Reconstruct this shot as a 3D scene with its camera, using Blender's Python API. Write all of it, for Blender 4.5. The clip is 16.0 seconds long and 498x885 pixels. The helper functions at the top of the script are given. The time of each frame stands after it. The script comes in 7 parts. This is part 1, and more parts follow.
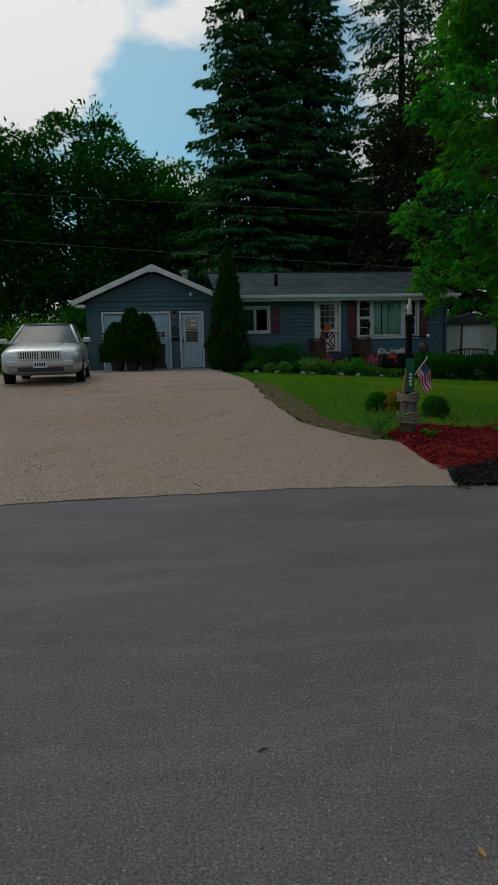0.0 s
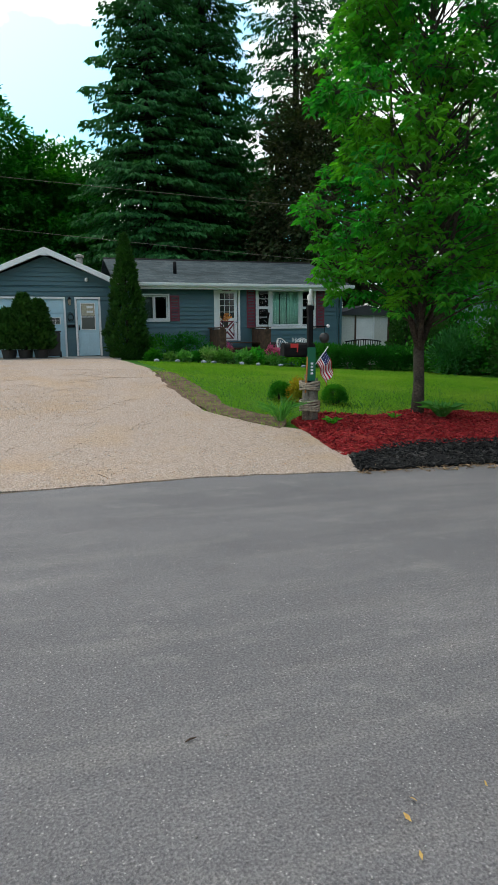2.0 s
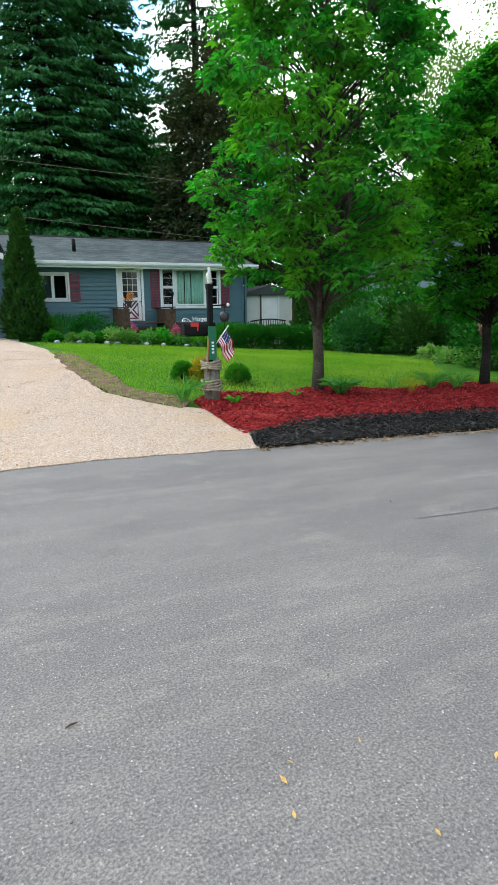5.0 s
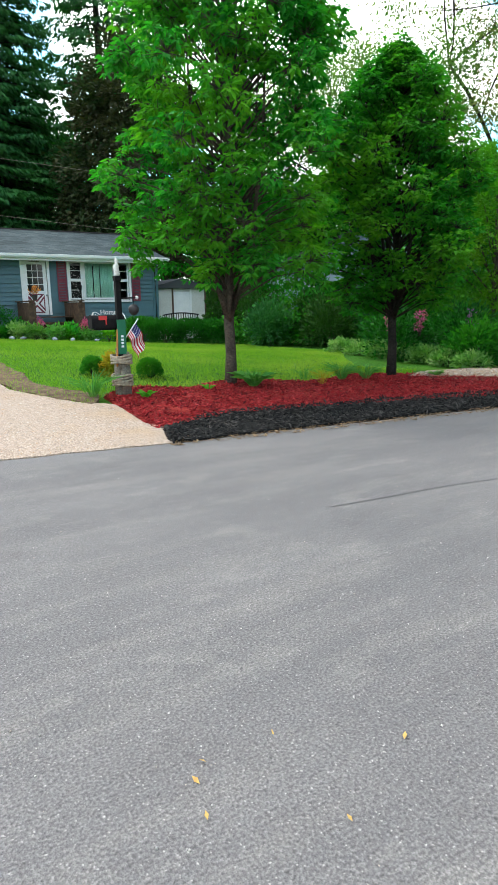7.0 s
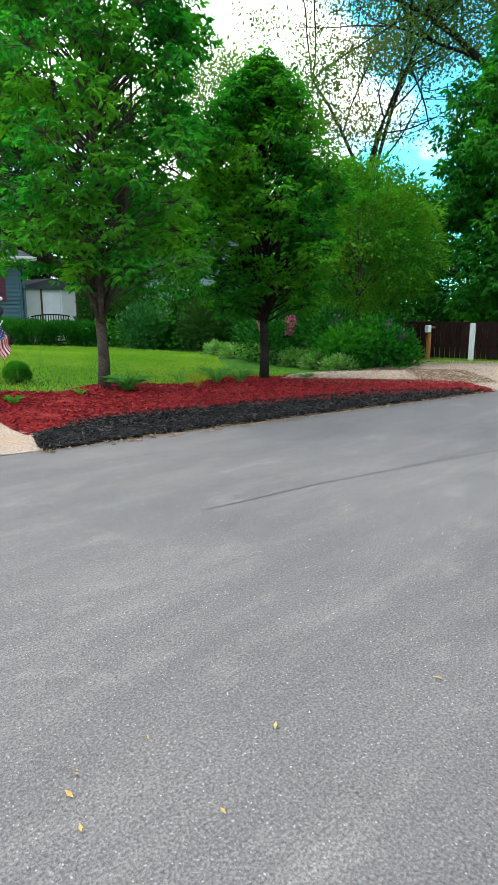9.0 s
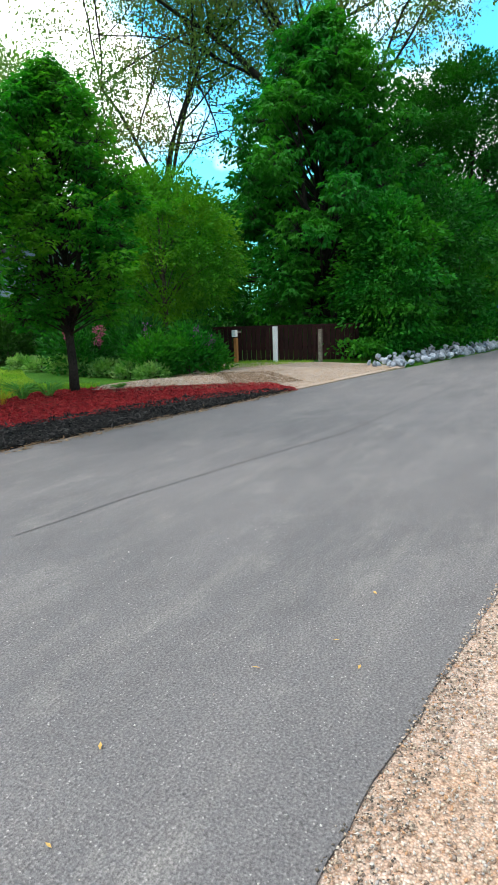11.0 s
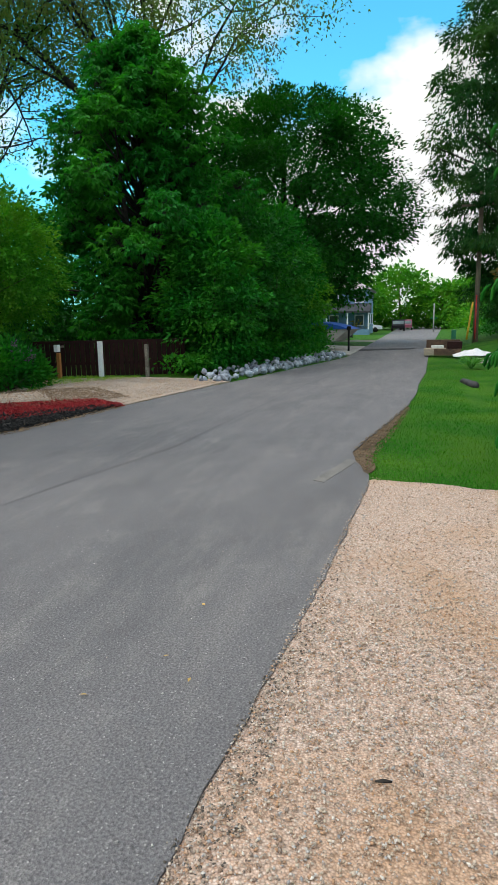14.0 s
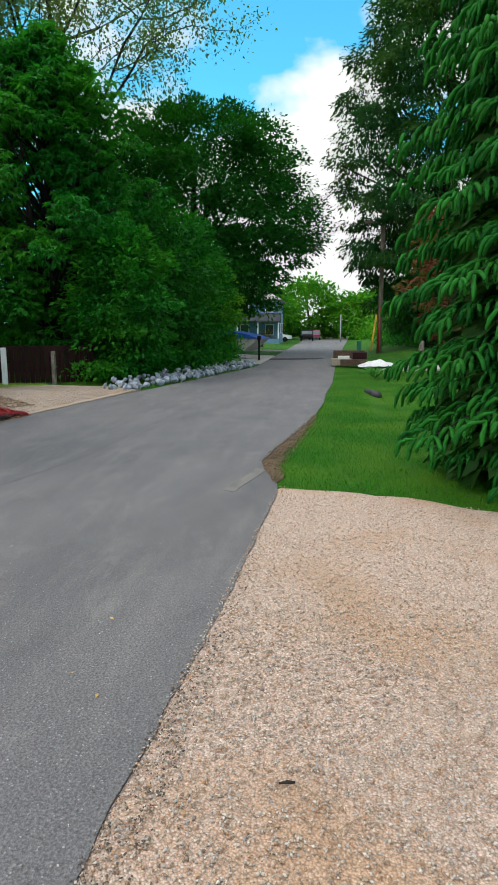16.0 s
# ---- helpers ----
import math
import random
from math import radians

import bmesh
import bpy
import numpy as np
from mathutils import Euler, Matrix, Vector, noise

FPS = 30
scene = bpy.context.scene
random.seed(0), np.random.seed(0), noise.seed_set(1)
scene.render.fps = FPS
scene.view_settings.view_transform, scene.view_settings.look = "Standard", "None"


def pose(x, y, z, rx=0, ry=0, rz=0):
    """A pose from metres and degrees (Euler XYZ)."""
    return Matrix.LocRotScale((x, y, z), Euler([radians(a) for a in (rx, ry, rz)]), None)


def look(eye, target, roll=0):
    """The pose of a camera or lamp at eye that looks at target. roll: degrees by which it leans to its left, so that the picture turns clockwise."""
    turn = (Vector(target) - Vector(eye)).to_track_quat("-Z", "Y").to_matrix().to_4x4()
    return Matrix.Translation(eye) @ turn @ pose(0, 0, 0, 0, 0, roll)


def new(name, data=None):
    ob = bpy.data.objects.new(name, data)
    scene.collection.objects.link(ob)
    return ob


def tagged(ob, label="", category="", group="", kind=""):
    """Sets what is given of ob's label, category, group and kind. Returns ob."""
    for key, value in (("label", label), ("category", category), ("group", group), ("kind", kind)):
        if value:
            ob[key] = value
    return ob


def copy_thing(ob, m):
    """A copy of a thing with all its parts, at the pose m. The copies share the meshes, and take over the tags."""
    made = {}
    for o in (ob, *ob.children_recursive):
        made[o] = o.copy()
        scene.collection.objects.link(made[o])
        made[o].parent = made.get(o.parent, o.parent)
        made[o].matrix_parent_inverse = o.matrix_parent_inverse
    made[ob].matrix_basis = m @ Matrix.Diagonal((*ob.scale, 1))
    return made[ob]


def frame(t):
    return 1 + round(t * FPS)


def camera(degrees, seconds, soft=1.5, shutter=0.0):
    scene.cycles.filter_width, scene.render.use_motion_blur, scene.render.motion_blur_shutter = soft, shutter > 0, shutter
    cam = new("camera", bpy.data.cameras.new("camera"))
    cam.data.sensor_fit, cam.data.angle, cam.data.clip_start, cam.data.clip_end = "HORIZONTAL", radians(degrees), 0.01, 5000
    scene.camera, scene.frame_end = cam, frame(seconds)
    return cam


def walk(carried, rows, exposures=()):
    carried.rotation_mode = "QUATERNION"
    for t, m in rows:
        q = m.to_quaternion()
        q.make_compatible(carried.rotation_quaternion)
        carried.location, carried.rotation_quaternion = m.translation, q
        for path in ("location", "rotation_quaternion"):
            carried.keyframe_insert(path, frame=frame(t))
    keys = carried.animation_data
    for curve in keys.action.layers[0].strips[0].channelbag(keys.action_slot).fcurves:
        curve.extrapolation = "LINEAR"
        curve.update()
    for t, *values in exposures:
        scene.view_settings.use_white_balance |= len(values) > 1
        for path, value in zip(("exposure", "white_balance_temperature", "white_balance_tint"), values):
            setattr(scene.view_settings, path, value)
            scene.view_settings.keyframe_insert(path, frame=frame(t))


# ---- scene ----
cam = camera(43.0, 16.0, 1.0)
ROWS = [
    (0.0, -0.145, 0.012, 1.534, -7.94, -8.56, 1.27),
    (0.5, -0.168, 0.029, 1.525, -12.30, -8.11, 0.68),
    (1.0, -0.183, 0.045, 1.519, -14.40, -8.59, 0.57),
    (1.5, -0.201, 0.057, 1.524, -15.57, -9.41, 0.62),
    (2.0, -0.235, 0.052, 1.526, -17.10, -9.68, 0.54),
    (2.5, -0.209, 0.070, 1.511, -19.22, -10.80, 0.72),
    (3.0, -0.145, 0.070, 1.508, -19.62, -10.91, -0.32),
    (3.5, -0.112, 0.019, 1.505, -20.16, -11.22, -1.19),
    (4.0, -0.112, 0.011, 1.506, -22.48, -11.37, -0.52),
    (6.5, -0.039, 0.039, 1.482, -28.64, -11.68, 1.21),
    (7.0, -0.028, 0.042, 1.479, -32.81, -12.09, 0.83),
    (7.5, -0.031, 0.040, 1.485, -36.39, -12.00, 0.39),
    (8.0, -0.026, 0.033, 1.485, -38.45, -11.71, 0.17),
    (10.5, -0.019, -0.108, 1.533, -55.75, -12.09, 1.19),
    (11.0, -0.007, -0.114, 1.531, -60.47, -11.61, 1.73),
    (11.5, -0.017, -0.113, 1.536, -65.38, -11.44, 0.71),
    (12.0, -0.018, -0.130, 1.541, -68.64, -11.19, 0.56),
    (12.5, -0.008, -0.136, 1.537, -70.49, -10.97, 0.38),
    (13.0, -0.012, -0.150, 1.541, -71.72, -10.69, 0.68),
    (13.5, -0.020, -0.162, 1.545, -73.67, -10.71, 0.60),
    (14.0, -0.016, -0.170, 1.548, -75.77, -10.69, 1.02),
    (14.5, -0.031, -0.191, 1.559, -77.67, -10.19, 0.92),
    (15.0, -0.039, -0.194, 1.562, -80.30, -9.81, 0.50),
    (15.5, -0.036, -0.201, 1.559, -82.76, -9.75, 0.44),
    (16.0, -0.067, -0.206, 1.586, -83.64, -10.06, -0.03),
]
EXPOSURES = [(0.0, -2.8), (0.5, -2.65), (0.8, -2.35), (1.5, -1.65), (2.5, -0.93), (3.5, -0.6), (4.2, -0.52), (8.0, -0.3), (10.5, -0.5), (11.5, -0.57), (12.5, -1.0), (16.0, -1.03)]
walk(cam, [(t, pose(x, y, z, 90 + pitch, roll, yaw)) for t, x, y, z, yaw, pitch, roll in ROWS], EXPOSURES)

# ---- world and sun ----
SUN_EL, SUN_AZ = 52.0, 25.0   # degrees; azimuth from +y towards -x
world = bpy.data.worlds.new("sky")
scene.world = world
world.use_nodes = True
wn, wl = world.node_tree.nodes, world.node_tree.links
wn.clear()
w_out = wn.new("ShaderNodeOutputWorld")
w_bg = wn.new("ShaderNodeBackground")
w_sky = wn.new("ShaderNodeTexSky")
w_sky.sky_type, w_sky.sun_disc = "NISHITA", False
w_sky.sun_elevation, w_sky.sun_rotation = radians(SUN_EL), radians(-SUN_AZ)
w_co = wn.new("ShaderNodeTexCoord")
w_map = wn.new("ShaderNodeMapping")
w_map.inputs["Scale"].default_value = (1.0, 1.0, 1.7)
w_map.inputs["Location"].default_value = (0.35, 0.2, 0.1)
w_noise = wn.new("ShaderNodeTexNoise")
w_noise.inputs["Scale"].default_value = 2.3
w_noise.inputs["Detail"].default_value = 7.0
w_noise.inputs["Roughness"].default_value = 0.5
w_ramp = wn.new("ShaderNodeValToRGB")
w_ramp.color_ramp.elements[0].position, w_ramp.color_ramp.elements[1].position = 0.43, 0.495
w_mix = wn.new("ShaderNodeMixRGB")
w_tint = wn.new("ShaderNodeMixRGB")
w_tint.blend_type = "MULTIPLY"
w_tint.inputs["Fac"].default_value = 1.0
w_tint.inputs["Color2"].default_value = (1.75, 5.9, 6.2, 1)
wl.new(w_co.outputs["Generated"], w_map.inputs["Vector"])
wl.new(w_map.outputs["Vector"], w_noise.inputs["Vector"])
wl.new(w_noise.outputs["Fac"], w_ramp.inputs["Fac"])
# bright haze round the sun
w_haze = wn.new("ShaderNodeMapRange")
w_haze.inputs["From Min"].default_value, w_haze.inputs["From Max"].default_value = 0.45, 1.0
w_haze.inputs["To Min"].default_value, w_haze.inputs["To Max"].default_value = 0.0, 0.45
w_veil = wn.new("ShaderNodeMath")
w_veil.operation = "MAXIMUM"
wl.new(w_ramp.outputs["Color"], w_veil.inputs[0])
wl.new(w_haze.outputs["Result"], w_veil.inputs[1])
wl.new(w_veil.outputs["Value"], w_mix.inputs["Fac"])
wl.new(w_sky.outputs["Color"], w_tint.inputs["Color1"])
wl.new(w_tint.outputs["Color"], w_mix.inputs["Color1"])
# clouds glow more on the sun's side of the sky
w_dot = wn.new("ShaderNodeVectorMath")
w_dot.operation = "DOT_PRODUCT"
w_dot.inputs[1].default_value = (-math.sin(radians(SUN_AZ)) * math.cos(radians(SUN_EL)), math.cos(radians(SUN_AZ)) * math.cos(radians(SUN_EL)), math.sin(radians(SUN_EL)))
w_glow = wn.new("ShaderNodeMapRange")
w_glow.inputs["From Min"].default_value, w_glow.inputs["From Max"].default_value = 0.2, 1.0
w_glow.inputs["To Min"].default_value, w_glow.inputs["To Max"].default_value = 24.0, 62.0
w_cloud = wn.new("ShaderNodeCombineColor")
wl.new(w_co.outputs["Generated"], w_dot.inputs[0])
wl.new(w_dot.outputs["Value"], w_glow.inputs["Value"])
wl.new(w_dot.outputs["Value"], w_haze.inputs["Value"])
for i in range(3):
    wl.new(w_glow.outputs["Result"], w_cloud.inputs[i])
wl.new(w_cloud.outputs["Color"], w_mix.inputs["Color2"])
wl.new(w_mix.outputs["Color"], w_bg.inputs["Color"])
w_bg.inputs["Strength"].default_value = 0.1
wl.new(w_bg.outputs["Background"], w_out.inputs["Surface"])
sun = new("sun", bpy.data.lights.new("sun", "SUN"))
sun.data.energy, sun.data.angle, sun.data.color = 1.6, radians(18), (1.0, 0.94, 0.86)
_az, _el = radians(SUN_AZ), radians(SUN_EL)
sun.matrix_world = look((-40 * math.sin(_az), 40 * math.cos(_az), 50), (-40 * math.sin(_az) + math.sin(_az) * math.cos(_el), 40 * math.cos(_az) - math.cos(_az) * math.cos(_el), 50 - math.sin(_el)))


# ---- materials ----
def ramp_between(nt, fac, a, b, lo=0.35, hi=0.65):
    r = nt.nodes.new("ShaderNodeValToRGB")
    r.color_ramp.elements[0].position, r.color_ramp.elements[1].position = lo, hi
    r.color_ramp.elements[0].color, r.color_ramp.elements[1].color = (*a, 1), (*b, 1)
    nt.links.new(fac, r.inputs["Fac"])
    return r.outputs["Color"]


def texture(nt, kind, scale, detail=4.0):
    co = nt.nodes.new("ShaderNodeNewGeometry")
    n = nt.nodes.new(kind)
    n.inputs["Scale"].default_value = scale
    if kind == "ShaderNodeTexNoise":
        n.inputs["Detail"].default_value = detail
    nt.links.new(co.outputs["Position"], n.inputs["Vector"])
    return n


def mixed(nt, mode, fac, a, b):
    m = nt.nodes.new("ShaderNodeMixRGB")
    m.blend_type = mode
    for sock, v in (("Fac", fac), ("Color1", a), ("Color2", b)):
        if isinstance(v, (int, float)):
            m.inputs[sock].default_value = v
        elif isinstance(v, tuple):
            m.inputs[sock].default_value = (*v, 1)
        else:
            nt.links.new(v, m.inputs[sock])
    return m.outputs["Color"]


def material(name, a, b=None, scale=4.0, fine=60.0, rough=0.7, bump=0.2, metal=0.0, grain=0.25, spread=0.0):
    """A painted or raw surface: two colours mixed by large stains, fine grain on top, and a fine relief."""
    m = bpy.data.materials.new(name)
    m.use_nodes = True
    nt = m.node_tree
    p = nt.nodes["Principled BSDF"]
    b = b or tuple(c * 0.8 for c in a)
    big = texture(nt, "ShaderNodeTexNoise", scale)
    small = texture(nt, "ShaderNodeTexNoise", fine, 2.0)
    col = ramp_between(nt, big.outputs["Fac"], a, b)
    dark = ramp_between(nt, small.outputs["Fac"], (1 - grain,) * 3, (1 + grain * 0.4,) * 3, 0.3, 0.7)
    col = mixed(nt, "MULTIPLY", 1.0, col, dark)
    if spread:
        info = nt.nodes.new("ShaderNodeObjectInfo")
        var = ramp_between(nt, info.outputs["Random"], (1 - spread,) * 3, (1 + spread,) * 3, 0.0, 1.0)
        col = mixed(nt, "MULTIPLY", 1.0, col, var)
    nt.links.new(col, p.inputs["Base Color"])
    p.inputs["Roughness"].default_value, p.inputs["Metallic"].default_value = rough, metal
    if rough >= 0.8:
        p.inputs["Specular IOR Level"].default_value = 0.12
    if bump:
        bn = nt.nodes.new("ShaderNodeBump")
        bn.inputs["Strength"].default_value, bn.inputs["Distance"].default_value = bump, 0.01
        nt.links.new(small.outputs["Fac"], bn.inputs["Height"])
        nt.links.new(bn.outputs["Normal"], p.inputs["Normal"])
    return m


def leafy(name, a, b, c=None, rough=0.55, through_light=0.35, patch=0.6):
    """Foliage: each leaf has its own tone, clumps vary, and some light comes through."""
    m = bpy.data.materials.new(name)
    m.use_nodes = True
    nt = m.node_tree
    p, out = nt.nodes["Principled BSDF"], nt.nodes["Material Output"]
    geo = nt.nodes.new("ShaderNodeNewGeometry")
    col = ramp_between(nt, geo.outputs["Random Per Island"], a, b, 0.0, 1.0)
    if c:
        big = texture(nt, "ShaderNodeTexNoise", patch)
        f = ramp_between(nt, big.outputs["Fac"], (0, 0, 0), (0.8, 0.8, 0.8), 0.45, 0.65)
        col = mixed(nt, "MIX", f, col, c)
    nt.links.new(col, p.inputs["Base Color"])
    p.inputs["Roughness"].default_value = rough
    p.inputs["Specular IOR Level"].default_value = 0.09
    t = nt.nodes.new("ShaderNodeBsdfTranslucent")
    lit = mixed(nt, "MULTIPLY", 1.0, col, (1.3, 1.7, 0.5))
    nt.links.new(lit, t.inputs["Color"])
    mx = nt.nodes.new("ShaderNodeMixShader")
    mx.inputs["Fac"].default_value = through_light
    nt.links.new(p.outputs["BSDF"], mx.inputs[1])
    nt.links.new(t.outputs["BSDF"], mx.inputs[2])
    nt.links.new(mx.outputs["Shader"], out.inputs["Surface"])
    return m


def asphalt_material():
    m = bpy.data.materials.new("asphalt")
    m.use_nodes = True
    nt = m.node_tree
    p = nt.nodes["Principled BSDF"]
    def stretched(turn, size, scale, detail, rough=0.6):
        n = texture(nt, "ShaderNodeTexNoise", scale, detail)
        n.inputs["Roughness"].default_value = rough
        mp = nt.nodes.new("ShaderNodeMapping")
        mp.inputs["Rotation"].default_value = (0, 0, radians(turn))
        mp.inputs["Scale"].default_value = size
        nt.links.new(n.inputs["Vector"].links[0].from_socket, mp.inputs["Vector"])
        nt.links.new(mp.outputs["Vector"], n.inputs["Vector"])
        return n

    stain = stretched(6, (0.5, 1.4, 1), 0.7, 5.0)
    tracks = stretched(4, (0.25, 1.6, 1), 1.9, 7.0, 0.68)
    smear = stretched(-20, (0.75, 1.25, 1), 1.9, 8.0, 0.7)
    agg = texture(nt, "ShaderNodeTexVoronoi", 170.0)
    agg2 = texture(nt, "ShaderNodeTexNoise", 90.0, 4.0)
    pit = texture(nt, "ShaderNodeTexNoise", 34.0, 3.0)
    col = ramp_between(nt, stain.outputs["Fac"], (0.102, 0.097, 0.099), (0.135, 0.127, 0.127), 0.36, 0.64)
    dust = ramp_between(nt, tracks.outputs["Fac"], (0, 0, 0), (0.46, 0.46, 0.46), 0.5, 0.76)
    col = mixed(nt, "MIX", dust, col, (0.225, 0.208, 0.19))
    wisp = ramp_between(nt, smear.outputs["Fac"], (0, 0, 0), (0.46, 0.46, 0.46), 0.55, 0.74)
    col = mixed(nt, "MIX", wisp, col, (0.25, 0.235, 0.215))
    damp = ramp_between(nt, smear.outputs["Fac"], (0.86, 0.85, 0.85), (1, 1, 1), 0.3, 0.46)
    col = mixed(nt, "MULTIPLY", 1.0, col, damp)
    speck = ramp_between(nt, agg.outputs["Color"], (0.72, 0.72, 0.72), (1.3, 1.29, 1.28), 0.1, 0.9)
    col = mixed(nt, "MULTIPLY", 0.85, col, speck)
    sep = nt.nodes.new("ShaderNodeSeparateColor")
    nt.links.new(agg.outputs["Color"], sep.inputs["Color"])
    chip = ramp_between(nt, sep.outputs[1], (0, 0, 0), (0.5, 0.5, 0.5), 0.982, 0.995)
    col = mixed(nt, "MIX", chip, col, (0.42, 0.40, 0.37))
    grit = ramp_between(nt, agg2.outputs["Fac"], (0.5, 0.5, 0.5), (1.42, 1.42, 1.42), 0.32, 0.68)
    col = mixed(nt, "MULTIPLY", 0.9, col, grit)
    hole = ramp_between(nt, pit.outputs["Fac"], (0.45, 0.45, 0.45), (1, 1, 1), 0.27, 0.34)
    col = mixed(nt, "MULTIPLY", 0.8, col, hole)
    nt.links.new(col, p.inputs["Base Color"])
    p.inputs["Roughness"].default_value = 0.78
    bn = nt.nodes.new("ShaderNodeBump")
    bn.inputs["Strength"].default_value, bn.inputs["Distance"].default_value = 0.5, 0.004
    nt.links.new(agg.outputs["Distance"], bn.inputs["Height"])
    nt.links.new(bn.outputs["Normal"], p.inputs["Normal"])
    return m


def gravel_material(name, cols, scale, stain=(0.42, 0.30, 0.2)):
    """Crushed stone: voronoi pebbles, each its own tone, with damp earthy stains."""
    m = bpy.data.materials.new(name)
    m.use_nodes = True
    nt = m.node_tree
    p = nt.nodes["Principled BSDF"]
    v = texture(nt, "ShaderNodeTexVoronoi", scale)
    v2 = texture(nt, "ShaderNodeTexVoronoi", scale * 0.45)
    n = texture(nt, "ShaderNodeTexNoise", 0.9, 6.0)
    sep = nt.nodes.new("ShaderNodeSeparateColor")
    nt.links.new(v.outputs["Color"], sep.inputs["Color"])
    r = nt.nodes.new("ShaderNodeValToRGB")
    r.color_ramp.elements[0].color, r.color_ramp.elements[1].color = (*cols[0], 1), (*cols[-1], 1)
    for i, c in enumerate(cols[1:-1]):
        e = r.color_ramp.elements.new((i + 1) / (len(cols) - 1))
        e.color = (*c, 1)
    nt.links.new(sep.outputs[0], r.inputs["Fac"])
    f = ramp_between(nt, n.outputs["Fac"], (0, 0, 0), (0.7, 0.7, 0.7), 0.5, 0.68)
    col = mixed(nt, "MIX", f, r.outputs["Color"], stain)
    gap = ramp_between(nt, v.outputs["Distance"], (1.16, 1.16, 1.16), (0.5, 0.47, 0.44), 0.25, 0.8)
    col = mixed(nt, "MULTIPLY", 0.8, col, gap)
    nt.links.new(col, p.inputs["Base Color"])
    p.inputs["Roughness"].default_value = 0.9
    bn = nt.nodes.new("ShaderNodeBump")
    bn.invert = True
    bn.inputs["Strength"].default_value, bn.inputs["Distance"].default_value = 0.9, 0.6 / scale
    h = mixed(nt, "ADD", 0.6, v.outputs["Distance"], v2.outputs["Distance"])
    nt.links.new(h, bn.inputs["Height"])
    nt.links.new(bn.outputs["Normal"], p.inputs["Normal"])
    return m


def shingle_material():
    m = bpy.data.materials.new("shingles")
    m.use_nodes = True
    nt = m.node_tree
    p = nt.nodes["Principled BSDF"]
    co = nt.nodes.new("ShaderNodeTexCoord")
    br = nt.nodes.new("ShaderNodeTexBrick")
    br.inputs["Scale"].default_value = 1.0
    br.inputs["Color1"].default_value = (0.042, 0.06, 0.066, 1)
    br.inputs["Color2"].default_value = (0.085, 0.108, 0.112, 1)
    br.inputs["Mortar"].default_value = (0.05, 0.055, 0.06, 1)
    br.inputs["Mortar Size"].default_value = 0.012
    br.inputs["Brick Width"].default_value, br.inputs["Row Height"].default_value = 0.33, 0.14
    nt.links.new(co.outputs["UV"], br.inputs["Vector"])
    n = texture(nt, "ShaderNodeTexNoise", 1.2, 5.0)
    v = ramp_between(nt, n.outputs["Fac"], (0.75, 0.75, 0.75), (1.25, 1.22, 1.2), 0.3, 0.7)
    col = mixed(nt, "MULTIPLY", 1.0, br.outputs["Color"], v)
    nt.links.new(col, p.inputs["Base Color"])
    p.inputs["Roughness"].default_value = 0.95
    p.inputs["Specular IOR Level"].default_value = 0.1
    bn = nt.nodes.new("ShaderNodeBump")
    bn.inputs["Strength"].default_value, bn.inputs["Distance"].default_value = 0.5, 0.02
    nt.links.new(br.outputs["Fac"], bn.inputs["Height"])
    bn.invert = True
    nt.links.new(bn.outputs["Normal"], p.inputs["Normal"])
    return m


def glass_material(name, tint, rough=0.05):
    m = bpy.data.materials.new(name)
    m.use_nodes = True
    p = m.node_tree.nodes["Principled BSDF"]
    p.inputs["Base Color"].default_value = (*tint, 1)
    p.inputs["Roughness"].default_value = rough
    p.inputs["Transmission Weight"].default_value = 1.0
    p.inputs["IOR"].default_value = 1.15
    p.inputs["Coat Weight"].default_value = 0.06
    p.inputs["Coat Roughness"].default_value = 0.03
    return m


M_asphalt = asphalt_material()
M_patch = material("dark_asphalt", (0.035, 0.036, 0.04), (0.05, 0.05, 0.053), 2.0, 120, 0.8, 0.4)
M_gravel = gravel_material("tan_gravel", [(0.36, 0.26, 0.20), (0.56, 0.44, 0.36), (0.47, 0.30, 0.21), (0.66, 0.55, 0.47)], 105.0, (0.46, 0.28, 0.16))
M_drive = gravel_material("driveway_gravel", [(0.30, 0.235, 0.19), (0.44, 0.345, 0.28), (0.36, 0.265, 0.20), (0.52, 0.43, 0.36)], 55.0, (0.42, 0.29, 0.18))
M_soil = material("bare_soil", (0.07, 0.048, 0.03), (0.17, 0.12, 0.075), 7.0, 60, 0.95, 0.6)
M_red_mulch = material("red_mulch", (0.22, 0.018, 0.014), (0.32, 0.035, 0.025), 2.5, 55, 0.9, 0.8, grain=0.6)
M_black_mulch = material("black_mulch", (0.006, 0.006, 0.007), (0.016, 0.015, 0.014), 3.0, 50, 0.85, 0.8, grain=0.6)
M_grass = material("lawn_turf", (0.02, 0.11, 0.004), (0.055, 0.155, 0.008), 0.8, 70, 0.9, 0.9, grain=0.65)
M_concrete = material("concrete", (0.42, 0.40, 0.36), (0.34, 0.32, 0.29), 2.0, 70, 0.85, 0.3)
M_siding = material("blue_grey_siding", (0.055, 0.132, 0.158), (0.048, 0.118, 0.144), 1.5, 25, 0.55, 0.1, grain=0.1, spread=0.05)
M_white = material("white_paint", (0.78, 0.79, 0.8), (0.70, 0.72, 0.73), 3.0, 30, 0.45, 0.08, grain=0.08)
M_door = material("pale_blue_door_paint", (0.42, 0.62, 0.72), (0.38, 0.57, 0.67), 3.0, 30, 0.45, 0.08, grain=0.08)
M_shutter = material("maroon_shutter", (0.19, 0.03, 0.055), (0.15, 0.024, 0.045), 4.0, 40, 0.55, 0.1, grain=0.15)
